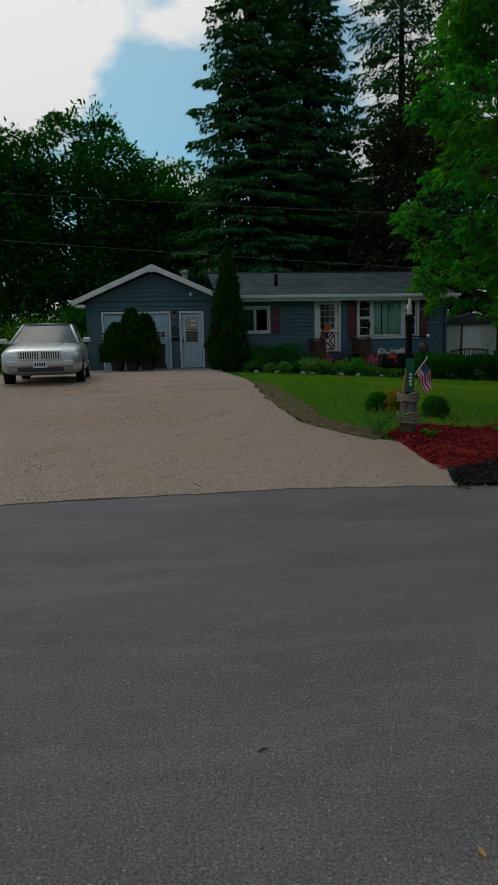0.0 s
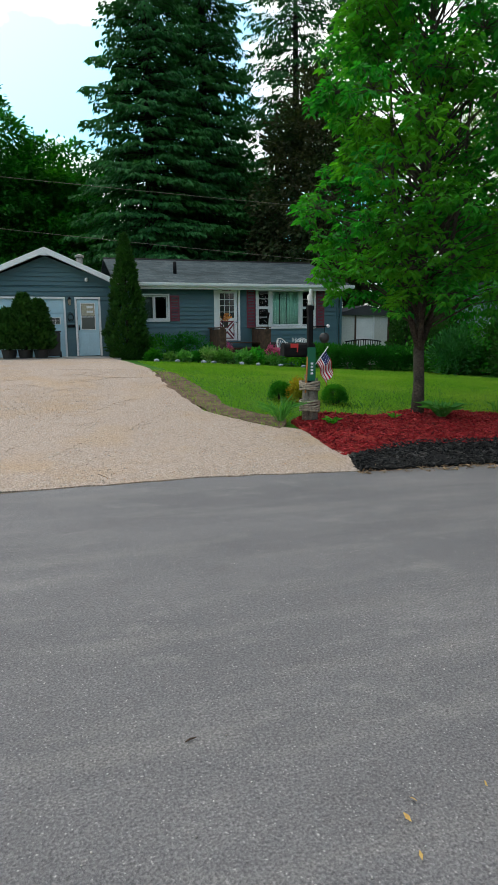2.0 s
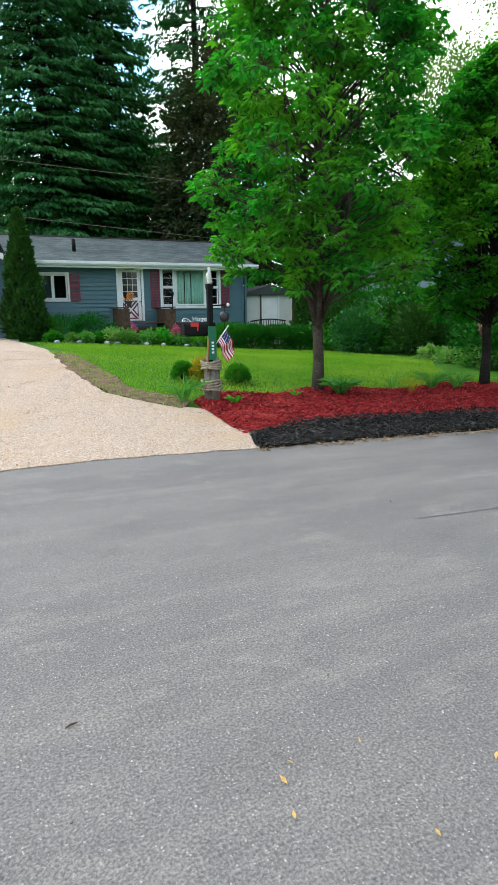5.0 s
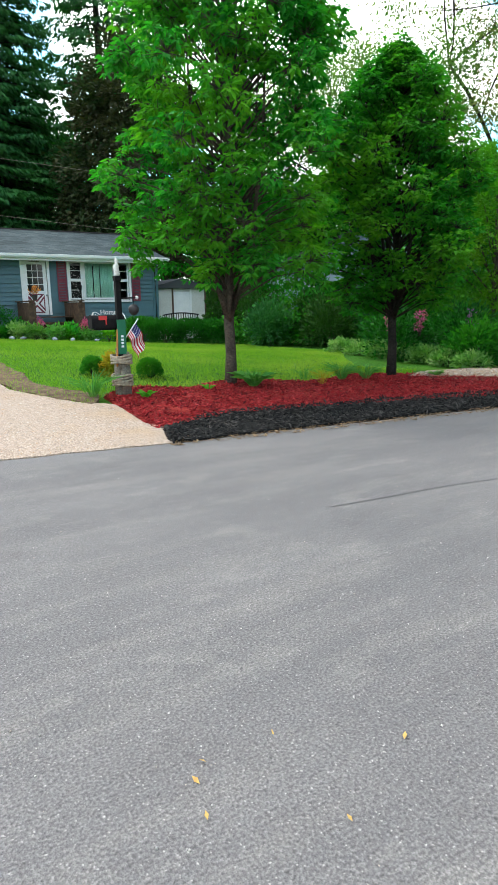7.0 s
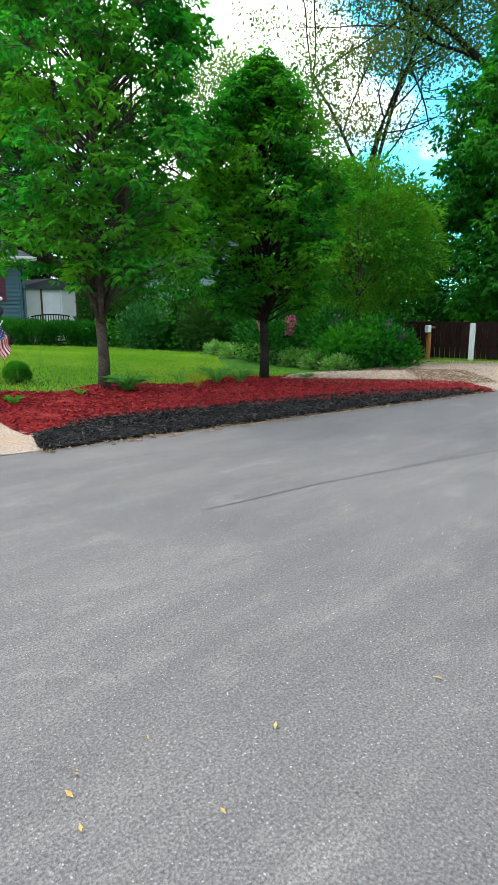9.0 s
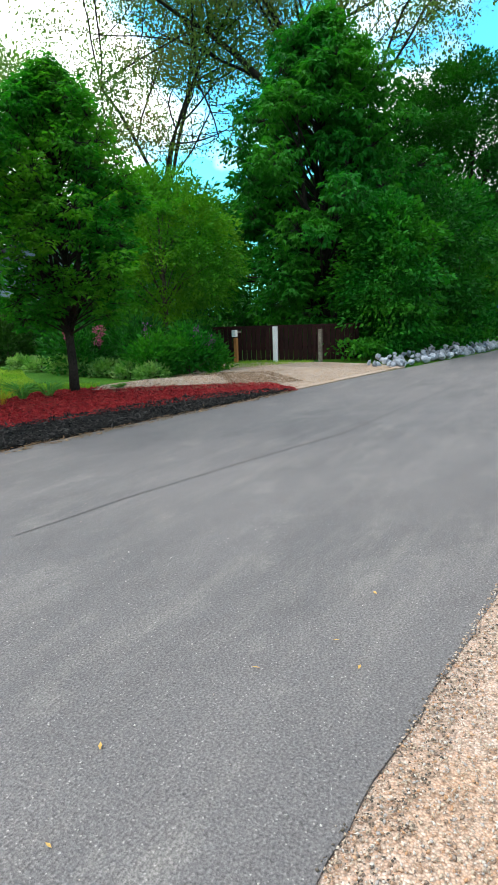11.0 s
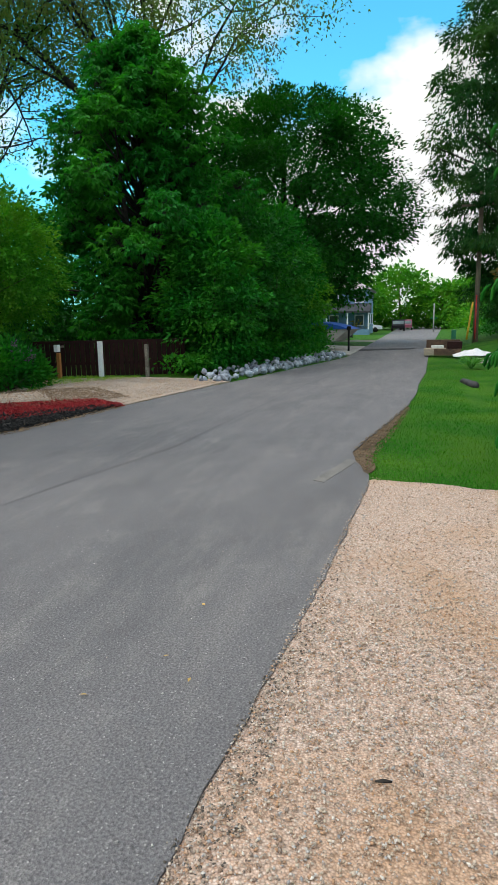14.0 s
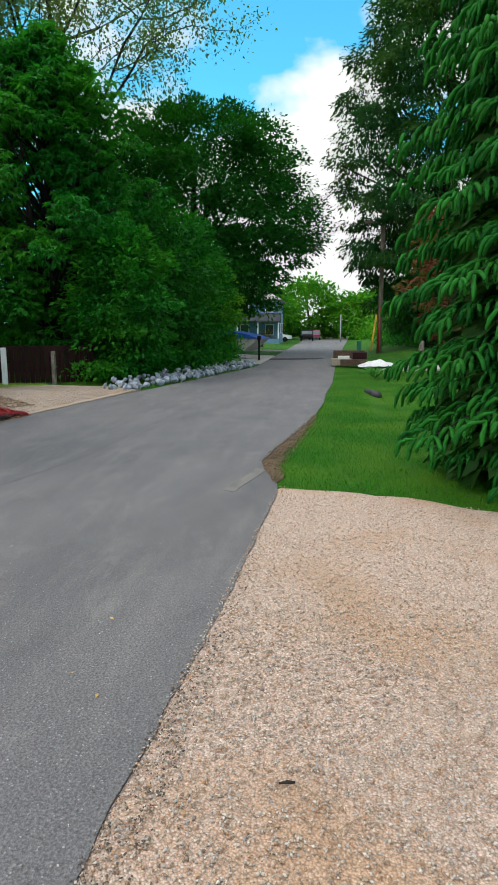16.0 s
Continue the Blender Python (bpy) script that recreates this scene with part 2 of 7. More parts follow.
M_roof = shingle_material()
M_dark = material("black_paint", (0.007, 0.007, 0.008), (0.011, 0.011, 0.011), 5.0, 60, 0.8, 0.1)
M_wood = material("weathered_wood", (0.12, 0.075, 0.05), (0.06, 0.042, 0.032), 6.0, 50, 0.85, 0.5, grain=0.4)
M_grey_wood = material("grey_piling_wood", (0.26, 0.23, 0.19), (0.15, 0.125, 0.10), 8.0, 70, 0.9, 0.6, grain=0.5)
M_fence = material("dark_red_fence_wood", (0.03, 0.011, 0.010), (0.018, 0.008, 0.007), 5.0, 40, 0.85, 0.3, grain=0.4, spread=0.25)
M_bark = material("bark", (0.10, 0.08, 0.065), (0.05, 0.042, 0.036), 5.0, 35, 0.95, 0.9, grain=0.5)
M_bark_dark = material("dark_bark", (0.035, 0.03, 0.026), (0.02, 0.018, 0.016), 4.0, 30, 0.95, 0.9, grain=0.5)
M_glass = glass_material("window_glass", (0.85, 0.92, 0.92))
M_room = material("dim_interior", (0.03, 0.035, 0.035), (0.02, 0.022, 0.024), 1.0, 10, 0.9, 0)
M_curtain = material("mint_curtain", (0.45, 0.72, 0.60), (0.36, 0.62, 0.52), 3.0, 40, 0.8, 0.1, grain=0.1)
M_sage = material("sage_blind", (0.10, 0.14, 0.12), (0.08, 0.11, 0.10), 2.0, 30, 0.8, 0.0)
M_rope = material("rope", (0.42, 0.36, 0.27), (0.26, 0.22, 0.17), 20.0, 120, 0.9, 0.6, grain=0.4)
M_green_sign = material("green_sign", (0.0, 0.13, 0.06), (0.0, 0.11, 0.05), 5.0, 40, 0.45, 0.02, grain=0.08)
M_red = material("red_plastic", (0.55, 0.03, 0.03), (0.45, 0.02, 0.02), 5.0, 40, 0.5, 0.0, grain=0.05)
M_flag_red = material("flag_red", (0.5, 0.03, 0.05), (0.42, 0.02, 0.04), 8.0, 90, 0.8, 0.1)
M_flag_white = material("flag_white", (0.75, 0.72, 0.72), (0.66, 0.64, 0.65), 8.0, 90, 0.8, 0.1)
M_flag_blue = material("flag_blue", (0.03, 0.035, 0.14), (0.025, 0.03, 0.1), 8.0, 90, 0.8, 0.1)
M_silver = material("silver_car_paint", (0.56, 0.58, 0.60), (0.52, 0.54, 0.56), 2.0, 300, 0.3, 0.0, metal=0.6, grain=0.05)
M_chrome = material("chrome", (0.75, 0.76, 0.78), (0.7, 0.7, 0.72), 2.0, 50, 0.15, 0.0, metal=1.0, grain=0.03)
M_rubber = material("rubber", (0.015, 0.015, 0.015), (0.02, 0.02, 0.02), 5.0, 80, 0.85, 0.2)
M_plastic = material("dark_plastic", (0.03, 0.028, 0.03), (0.022, 0.02, 0.022), 3.0, 60, 0.6, 0.1)
M_pane = material("dark_pane", (0.018, 0.024, 0.024), (0.012, 0.016, 0.017), 1.0, 10, 0.08, 0.0, grain=0.0)
M_seam = material("seam_tar", (0.108, 0.103, 0.104), (0.132, 0.125, 0.126), 3.0, 60, 0.85, 0.2)
M_strip = material("old_paving", (0.215, 0.20, 0.18), (0.16, 0.15, 0.14), 4.0, 90, 0.85, 0.3)
M_clear = glass_material("lamp_lens", (0.85, 0.9, 0.92))
M_carglass = material("car_glass", (0.10, 0.13, 0.12), (0.08, 0.10, 0.10), 1.0, 10, 0.08, 0.0, grain=0.0)
M_rock = material("pale_riprap_stone", (0.36, 0.39, 0.43), (0.20, 0.23, 0.27), 3.0, 40, 0.9, 0.5, grain=0.3, spread=0.35)
M_pole = material("utility_pole_wood", (0.24, 0.19, 0.14), (0.17, 0.13, 0.10), 2.0, 30, 0.9, 0.5)
M_orange = material("orange_stained_wood", (0.45, 0.20, 0.06), (0.36, 0.15, 0.05), 5.0, 50, 0.8, 0.3)
M_yellow = material("yellow_plastic", (0.75, 0.42, 0.03), (0.65, 0.33, 0.03), 5.0, 50, 0.5, 0.0)
M_blue_wall = material("pale_blue_siding", (0.22, 0.30, 0.34), (0.18, 0.26, 0.30), 1.0, 20, 0.7, 0.1, grain=0.1)
M_blue_house = material("blue_siding", (0.13, 0.25, 0.36), (0.11, 0.22, 0.32), 1.0, 20, 0.7, 0.1, grain=0.1)
M_tarp = material("blue_tarp", (0.02, 0.10, 0.42), (0.02, 0.08, 0.32), 2.0, 20, 0.5, 0.3)
M_white_cloth = material("white_sheet", (0.72, 0.72, 0.72), (0.62, 0.62, 0.63), 4.0, 30, 0.7, 0.3)
M_shed = material("pale_shed_panel", (0.62, 0.63, 0.60), (0.55, 0.56, 0.53), 3.0, 30, 0.6, 0.1)
M_pot = material("dark_pot", (0.02, 0.02, 0.02), (0.03, 0.028, 0.025), 5.0, 60, 0.6, 0.1)
M_purple = leafy("purple_blossom", (0.22, 0.07, 0.33), (0.32, 0.12, 0.42), None)
M_magenta = leafy("magenta_blossom", (0.40, 0.06, 0.22), (0.55, 0.12, 0.32), None)
M_leaf_bright = leafy("bright_leaf", (0.009, 0.12, 0.016), (0.036, 0.28, 0.036), (0.13, 0.35, 0.02), patch=0.7, through_light=0.45)
M_leaf_lawn = leafy("lawn_tree_leaf", (0.008, 0.10, 0.010), (0.035, 0.24, 0.022), (0.10, 0.29, 0.014), patch=0.6, through_light=0.45)
M_leaf_mid = leafy("mid_green_leaf", (0.004, 0.06, 0.008), (0.02, 0.18, 0.018), (0.05, 0.21, 0.014), patch=0.5)
M_leaf_yellow = leafy("yellow_green_leaf", (0.05, 0.15, 0.012), (0.10, 0.24, 0.02), (0.15, 0.27, 0.025), patch=0.6, through_light=0.4)
M_leaf_gold = leafy("light_green_leaf", (0.025, 0.125, 0.01), (0.06, 0.24, 0.016), (0.12, 0.28, 0.016), patch=0.6, through_light=0.35)
M_leaf_pale = leafy("pale_green_leaf", (0.10, 0.19, 0.06), (0.18, 0.28, 0.09), None, through_light=0.4)
M_leaf_bough = leafy("bough_leaf", (0.004, 0.07, 0.009), (0.02, 0.18, 0.02), (0.045, 0.22, 0.015), patch=0.4, through_light=0.35)
M_leaf_dark = leafy("dark_leaf", (0.004, 0.042, 0.006), (0.02, 0.145, 0.016), (0.03, 0.165, 0.014), patch=0.25, through_light=0.25)
M_spruce = leafy("spruce_needles", (0.012, 0.07, 0.022), (0.042, 0.17, 0.05), (0.034, 0.14, 0.03), patch=0.3, through_light=0.15)
M_spruce_near = leafy("young_spruce_needles", (0.006, 0.075, 0.012), (0.025, 0.2, 0.025), (0.03, 0.19, 0.02), patch=2.0, through_light=0.3)
M_hemlock = leafy("hemlock_needles", (0.006, 0.04, 0.010), (0.022, 0.10, 0.022), (0.045, 0.11, 0.016), patch=0.35, through_light=0.2)
# also used for the young spruce's inner needles, as shade put into their colour
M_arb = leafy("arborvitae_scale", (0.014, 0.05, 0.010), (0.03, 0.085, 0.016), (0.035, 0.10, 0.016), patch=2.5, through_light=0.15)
M_copper = leafy("copper_leaf", (0.025, 0.028, 0.016), (0.075, 0.075, 0.038), (0.025, 0.06, 0.02), patch=0.4, through_light=0.2)
M_redmaple = leafy("red_brown_leaf", (0.11, 0.03, 0.022), (0.17, 0.065, 0.035), (0.06, 0.10, 0.02), patch=1.0)
M_sparse = leafy("spring_oak_leaf", (0.06, 0.14, 0.035), (0.13, 0.22, 0.06), (0.18, 0.15, 0.055), patch=0.3, through_light=0.35)
M_hosta = leafy("hosta_leaf", (0.06, 0.17, 0.04), (0.12, 0.27, 0.07), (0.25, 0.36, 0.16), patch=3.0)
M_blade = leafy("grass_blade", (0.10, 0.24, 0.014), (0.21, 0.37, 0.032), (0.28, 0.38, 0.05), patch=0.5, through_light=0.3)
M_verge = leafy("verge_blade", (0.012, 0.105, 0.004), (0.035, 0.19, 0.008), (0.10, 0.18, 0.014), patch=0.8, through_light=0.3)
M_iris = leafy("strap_leaf", (0.05, 0.19, 0.04), (0.12, 0.30, 0.08), None)
M_goldbush = leafy("gold_spirea_leaf", (0.30, 0.17, 0.02), (0.40, 0.27, 0.03), (0.22, 0.24, 0.02), patch=3.0)


# ---- builders ----
def to_mesh(name, verts, faces, mat, smooth=False):
    me = bpy.data.meshes.new(name)
    me.from_pydata([tuple(v) for v in verts], [], [tuple(f) for f in faces])
    if mat:
        me.materials.append(mat)
    if smooth:
        me.polygons.foreach_set("use_smooth", [True] * len(me.polygons))
    me.update()
    return me


def thing(name, loc=(0, 0, 0), label="", category="", group="", kind="", turn=0.0):
    ob = new(name)
    ob.empty_display_size = 0.2
    ob.matrix_basis = pose(*loc, 0, 0, turn)
    return tagged(ob, label, category, group, kind)


def part(name, bm, mat, parent, label="", smooth=False):
    """Links a bmesh or a mesh as one object under a thing or a part; places are local to the thing."""
    if isinstance(bm, bpy.types.Mesh):
        me = bm
    else:
        me = bpy.data.meshes.new(name)
        bm.to_mesh(me)
        bm.free()
        me.materials.append(mat)
        if smooth:
            me.polygons.foreach_set("use_smooth", [True] * len(me.polygons))
    ob = new(name, me)
    ob.parent = parent
    return tagged(ob, label)


def solid(name, bm, mat, label, category, kind="", group="", loc=(0, 0, 0), turn=0.0, smooth=False):
    """A thing that is a single mesh."""
    if isinstance(bm, bpy.types.Mesh):
        me = bm
    else:
        me = bpy.data.meshes.new(name)
        bm.to_mesh(me)
        bm.free()
        me.materials.append(mat)
        if smooth:
            me.polygons.foreach_set("use_smooth", [True] * len(me.polygons))
    ob = new(name, me)
    ob.matrix_basis = pose(*loc, 0, 0, turn)
    return tagged(ob, label, category, group, kind)


def boxes(*specs, bevel=0.0):
    """A bmesh of boxes, each (x0, x1, y0, y1, z0, z1)."""
    bm = bmesh.new()
    for x0, x1, y0, y1, z0, z1 in specs:
        bmesh.ops.create_cube(bm, size=1.0, matrix=Matrix.LocRotScale(((x0 + x1) / 2, (y0 + y1) / 2, (z0 + z1) / 2), None, (x1 - x0, y1 - y0, z1 - z0)))
    if bevel:
        bmesh.ops.bevel(bm, geom=bm.edges[:], offset=bevel, segments=2, affect="EDGES", profile=0.5)
    return bm


def prism(outline, axis, a, b):
    """A bmesh: a closed outline of 2D points drawn out along an axis from a to b. y: points are (x, z); x: (y, z); z: (x, y)."""
    bm = bmesh.new()
    put = {"y": lambda u, v, w: (u, w, v), "x": lambda u, v, w: (w, u, v), "z": lambda u, v, w: (u, v, w)}[axis]
    lo = [bm.verts.new(put(u, v, a)) for u, v in outline]
    hi = [bm.verts.new(put(u, v, b)) for u, v in outline]
    n = len(outline)
    bm.faces.new(lo)
    bm.faces.new(hi[::-1])
    for i in range(n):
        bm.faces.new((lo[i], hi[i], hi[(i + 1) % n], lo[(i + 1) % n]))
    bmesh.ops.recalc_face_normals(bm, faces=bm.faces[:])
    return bm


def tube_data(points, radii, sides=8, base=0):
    """Vertices and faces of a tapered tube along points."""
    P = [Vector(p) for p in points]
    verts, faces = [], []
    for i, p in enumerate(P):
        d = (P[min(i + 1, len(P) - 1)] - P[max(i - 1, 0)]).normalized()
        ref = Vector((0, 0, 1)) if abs(d.z) < 0.9 else Vector((1, 0, 0))
        u = d.cross(ref).normalized()
        v = d.cross(u)
        for k in range(sides):
            a = 2 * math.pi * k / sides
            verts.append(p + (u * math.cos(a) + v * math.sin(a)) * radii[i])
    for i in range(len(P) - 1):
        for k in range(sides):
            k2 = (k + 1) % sides
            faces.append((base + i * sides + k, base + i * sides + k2, base + (i + 1) * sides + k2, base + (i + 1) * sides + k))
    faces.append(tuple(base + k for k in range(sides))[::-1])
    faces.append(tuple(base + (len(P) - 1) * sides + k for k in range(sides)))
    return verts, faces


def tube(name, points, radii, mat, sides=8):
    if isinstance(radii, (int, float)):
        radii = [radii] * len(points)
    v, f = tube_data(points, radii, sides)
    return to_mesh(name, v, f, mat, True)


def lathe(profile, sides=20):
    """A bmesh turned round z from (radius, z) points."""
    bm = bmesh.new()
    rings = []
    for r, z in profile:
        rings.append([bm.verts.new((r * math.cos(2 * math.pi * k / sides), r * math.sin(2 * math.pi * k / sides), z)) for k in range(sides)])
    for a, b in zip(rings, rings[1:]):
        for k in range(sides):
            bm.faces.new((a[k], a[(k + 1) % sides], b[(k + 1) % sides], b[k]))
    bm.faces.new(rings[0][::-1])
    bm.faces.new(rings[-1])
    return bm


def unit(v):
    return v / np.maximum(np.linalg.norm(v, axis=1, keepdims=True), 1e-9)


def leaf_mesh(name, P, D, size, width, mat, rng, fold=0.18):
    """A mesh of many leaves: each a folded four-cornered blade from P along D."""
    n = len(P)
    D = unit(D)
    side = unit(np.cross(D, rng.normal(size=(n, 3)) * 0.55 + np.array([0, 0, 1.0])))
    up = np.cross(side, D)
    size = np.asarray(size).reshape(-1, 1) * np.ones((n, 1))
    w = size * width * 0.5
    V = np.empty((n, 4, 3))
    V[:, 0] = P
    V[:, 1] = P + D * size * 0.45 + side * w + up * w * fold * 2
    V[:, 2] = P + D * size
    V[:, 3] = P + D * size * 0.45 - side * w + up * w * fold * 2
    idx = np.arange(n)[:, None] * 4
    tri = np.concatenate([idx + np.array([0, 1, 2]), idx + np.array([0, 2, 3])], axis=1).reshape(-1)
    me = bpy.data.meshes.new(name)
    me.vertices.add(n * 4)
    me.vertices.foreach_set("co", V.reshape(-1))
    me.loops.add(n * 6)
    me.loops.foreach_set("vertex_index", tri.astype(np.int32))
    me.polygons.add(n * 2)
    me.polygons.foreach_set("loop_start", (np.arange(n * 2) * 3).astype(np.int32))
    me.materials.append(mat)
    me.update(calc_edges=True)
    return me


def in_ball(rng, n, lo=0.0):
    d = unit(rng.normal(size=(n, 3)))
    r = (lo ** 3 + (1 - lo ** 3) * rng.random(n)) ** (1 / 3)
    return d * r[:, None]


def crown_points(rng, n_clumps, per, centre, radii, clump, profile=1.0, lo=0.45, flat=0.6, droop=0.4):
    """Leaf places and directions of a crown built of clumps inside an egg-shaped body, narrower towards the top by profile."""
    c = in_ball(rng, n_clumps, lo)
    taper = np.clip(1 - profile * 0.5 * (c[:, 2] + 0.35), 0.18, 1.25)
    c[:, 0] *= taper
    c[:, 1] *= taper
    C = np.array(centre) + c * np.array(radii)
    rad = clump * (0.6 + 0.8 * rng.random(n_clumps))
    k = np.repeat(np.arange(n_clumps), per)
    off = in_ball(rng, len(k), 0.5)
    off[:, 2] = np.where(rng.random(len(k)) < 0.85, np.abs(off[:, 2]), off[:, 2]) * flat * 1.25
    lump = 1 + 0.22 * np.sin(off[:, 0] * 5 + k) * np.sin(off[:, 1] * 5 + 2 * k)
    off *= (rad[k] * lump)[:, None]
    P = C[k] + off
    D = off / rad[k][:, None] * 0.9 + rng.normal(size=(len(k), 3)) * 0.4
    out = (C - np.array(centre)) / np.array(radii)
    D += out[k] * 0.5
    D[:, 2] -= droop
    return C, P, D


def broad_tree(name, loc, height, crown_from, radius, mat, bark, label, leaf=0.11, n_clumps=150, per=70, clump=0.45, trunk_r=0.1, profile=0.6, limbs=12, seed=1, lo=0.4,
               width=0.5, droop=0.5, fork=None, flat=0.6, category="tree", lean=(0, 0)):
    rng = np.random.default_rng(seed)
    t = thing(name, loc, label, category)
    ch = (height - crown_from) / 2
    cz = crown_from + ch
    C, P, D = crown_points(rng, n_clumps, per, (lean[0], lean[1], cz), (radius, radius, ch), clump, profile, lo, flat, droop)
    top = cz + ch * 0.55
    path = [(lean[0] * s + 0.04 * radius * math.sin(5 * s + seed), lean[1] * s + 0.04 * radius * math.cos(4 * s + seed), -0.1 + top * s) for s in np.linspace(0, 1, 8)]
    part("trunk", tube("trunk", path, [trunk_r * (1.25 if s == 0 else 1.0) * (1 - 0.8 * s) + 0.01 for s in np.linspace(0, 1, 8)], bark, 10), None, t)
    fork = fork or crown_from * 0.85
    order = rng.permutation(len(C))[:limbs]
    for i in order:
        end = Vector(C[i])
        z0 = min(max(fork, end.z * 0.55), top * 0.85)
        s = z0 / top
        start = Vector((lean[0] * s, lean[1] * s, z0))
        mid = start.lerp(end, 0.5) + Vector((0, 0, 0.12 * (end - start).length))
        r0 = trunk_r * (1 - 0.75 * s) * 0.45
        part("limb", tube("limb", [start, start.lerp(mid, 0.55), mid, end], [r0, r0 * 0.75, r0 * 0.5, r0 * 0.15 + 0.004], bark, 6), None, t)
    size = leaf * (0.7 + 0.6 * rng.random(len(P)))
    part("crown", leaf_mesh("crown", P, D, size, width, mat, rng), None, t)
    return t


def bough_tree(name, loc, height, crown_from, radius, mat, bark, label, boughs=110, whorls=24, leaf=0.13, per=8, trunk_r=0.09, fork=1.1, leaders=5, seed=1, width=0.42, wide_at=0.35, clump=0.3, hang=0.7):
    """A broad-leaved tree: rising boughs end in uneven mounds of twigs, each twig a whorl of hanging leaves."""
    rng = np.random.default_rng(seed)
    t = thing(name, loc, label, "tree")
    span = height - crown_from

    def envelope(u):
        return radius * (0.68 + 0.32 * math.sin(min(1.0, u / wide_at) * math.pi / 2)) * (1 - max(0.0, (u - wide_at) / (1 - wide_at)) ** 2.2) ** 0.7

    part("trunk", tube("trunk", [(0, 0, -0.1), (0.02, 0.01, fork * 0.5), (0.0, 0.02, fork), (0.05, 0, fork + span * 0.4), (0.02, 0.03, height * 0.93)], [trunk_r * 1.3, trunk_r, trunk_r * 0.95, trunk_r * 0.5, 0.01], bark, 12), None, t)
    for i in range(leaders):
        a = 2 * math.pi * (i + 0.6 * rng.random()) / leaders
        r = radius * (0.25 + 0.2 * rng.random())
        d = Vector((math.cos(a), math.sin(a), 0))
        pts = [Vector((0, 0, fork * (0.92 + 0.15 * rng.random()))), d * r * 0.5 + Vector((0, 0, fork + span * 0.14)), d * r * 0.85 + Vector((0, 0, fork + span * 0.4)), d * r + Vector((0, 0, fork + span * (0.6 + 0.2 * rng.random())))]
        part("limb", tube("limb", pts, [trunk_r * 0.55, trunk_r * 0.45, trunk_r * 0.3, 0.008], bark, 7), None, t)
    P, D, S = [], [], []
    bv, bf = [], []
    for b in range(boughs):
        u = min(1.0, ((b + 3 * rng.random()) / boughs) ** 0.9)
        a = b * 2.399 + rng.random() * 1.6
        d = np.array([math.cos(a), math.sin(a), 0.0])
        swell = 1 + 0.16 * math.sin(3 * a + 7 * u + seed) + 0.10 * math.sin(5 * a - 11 * u)
        L = max(envelope(u) * swell * (1.0 - 0.62 * rng.random() ** 1.6), 0.1)
        end = d * L + np.array([0, 0, crown_from + span * u * 0.96])
        base = np.array([0, 0, max(fork, end[2] - L * (0.35 + 0.7 * u))])
        mid = base * 0.45 + end * 0.55 + np.array([0, 0, 0.10 * L])
        v, f = tube_data([tuple(base), tuple(mid), tuple(end)], [trunk_r * 0.2, trunk_r * 0.12, 0.004], 4, len(bv))
        bv += v
        bf += f
        rad = clump * (0.6 + 0.8 * rng.random())
        n = int(whorls * (rad / clump) ** 1.5) + 4
        off = in_ball(rng, n, 0.35) * rad
        off[:, 2] *= 0.75
        tips = end + off - d * rad * 0.3
        tips[:, 2] -= 0.35 * (off @ d).clip(0)
        for tip, o in zip(tips, off):
            v, f = tube_data([tuple(mid * 0.25 + end * 0.75), tuple(tip)], [0.006, 0.003], 3, len(bv))
            bv += v
            bf += f
            k = per - int(rng.integers(0, 3))
            th = 2 * math.pi * (np.arange(k) + rng.random(k) * 0.8) / k
            dl = np.stack([np.cos(th), np.sin(th), np.zeros(k)], 1) + o / rad * 0.5 + d * 0.25
            dl[:, 2] += -hang * (0.3 + 1.1 * rng.random(k)) + 0.15
            P.append(tip + dl * 0.02)
            D.append(dl)
            S.append(leaf * (0.6 + 0.65 * rng.random(k)))
    tagged(part("branchwork", to_mesh("branchwork", bv, bf, bark), None, t), kind="stuff")
    part("crown", leaf_mesh("crown", np.concatenate(P), np.concatenate(D), np.concatenate(S), width, mat, rng, 0.3), None, t)
    return t


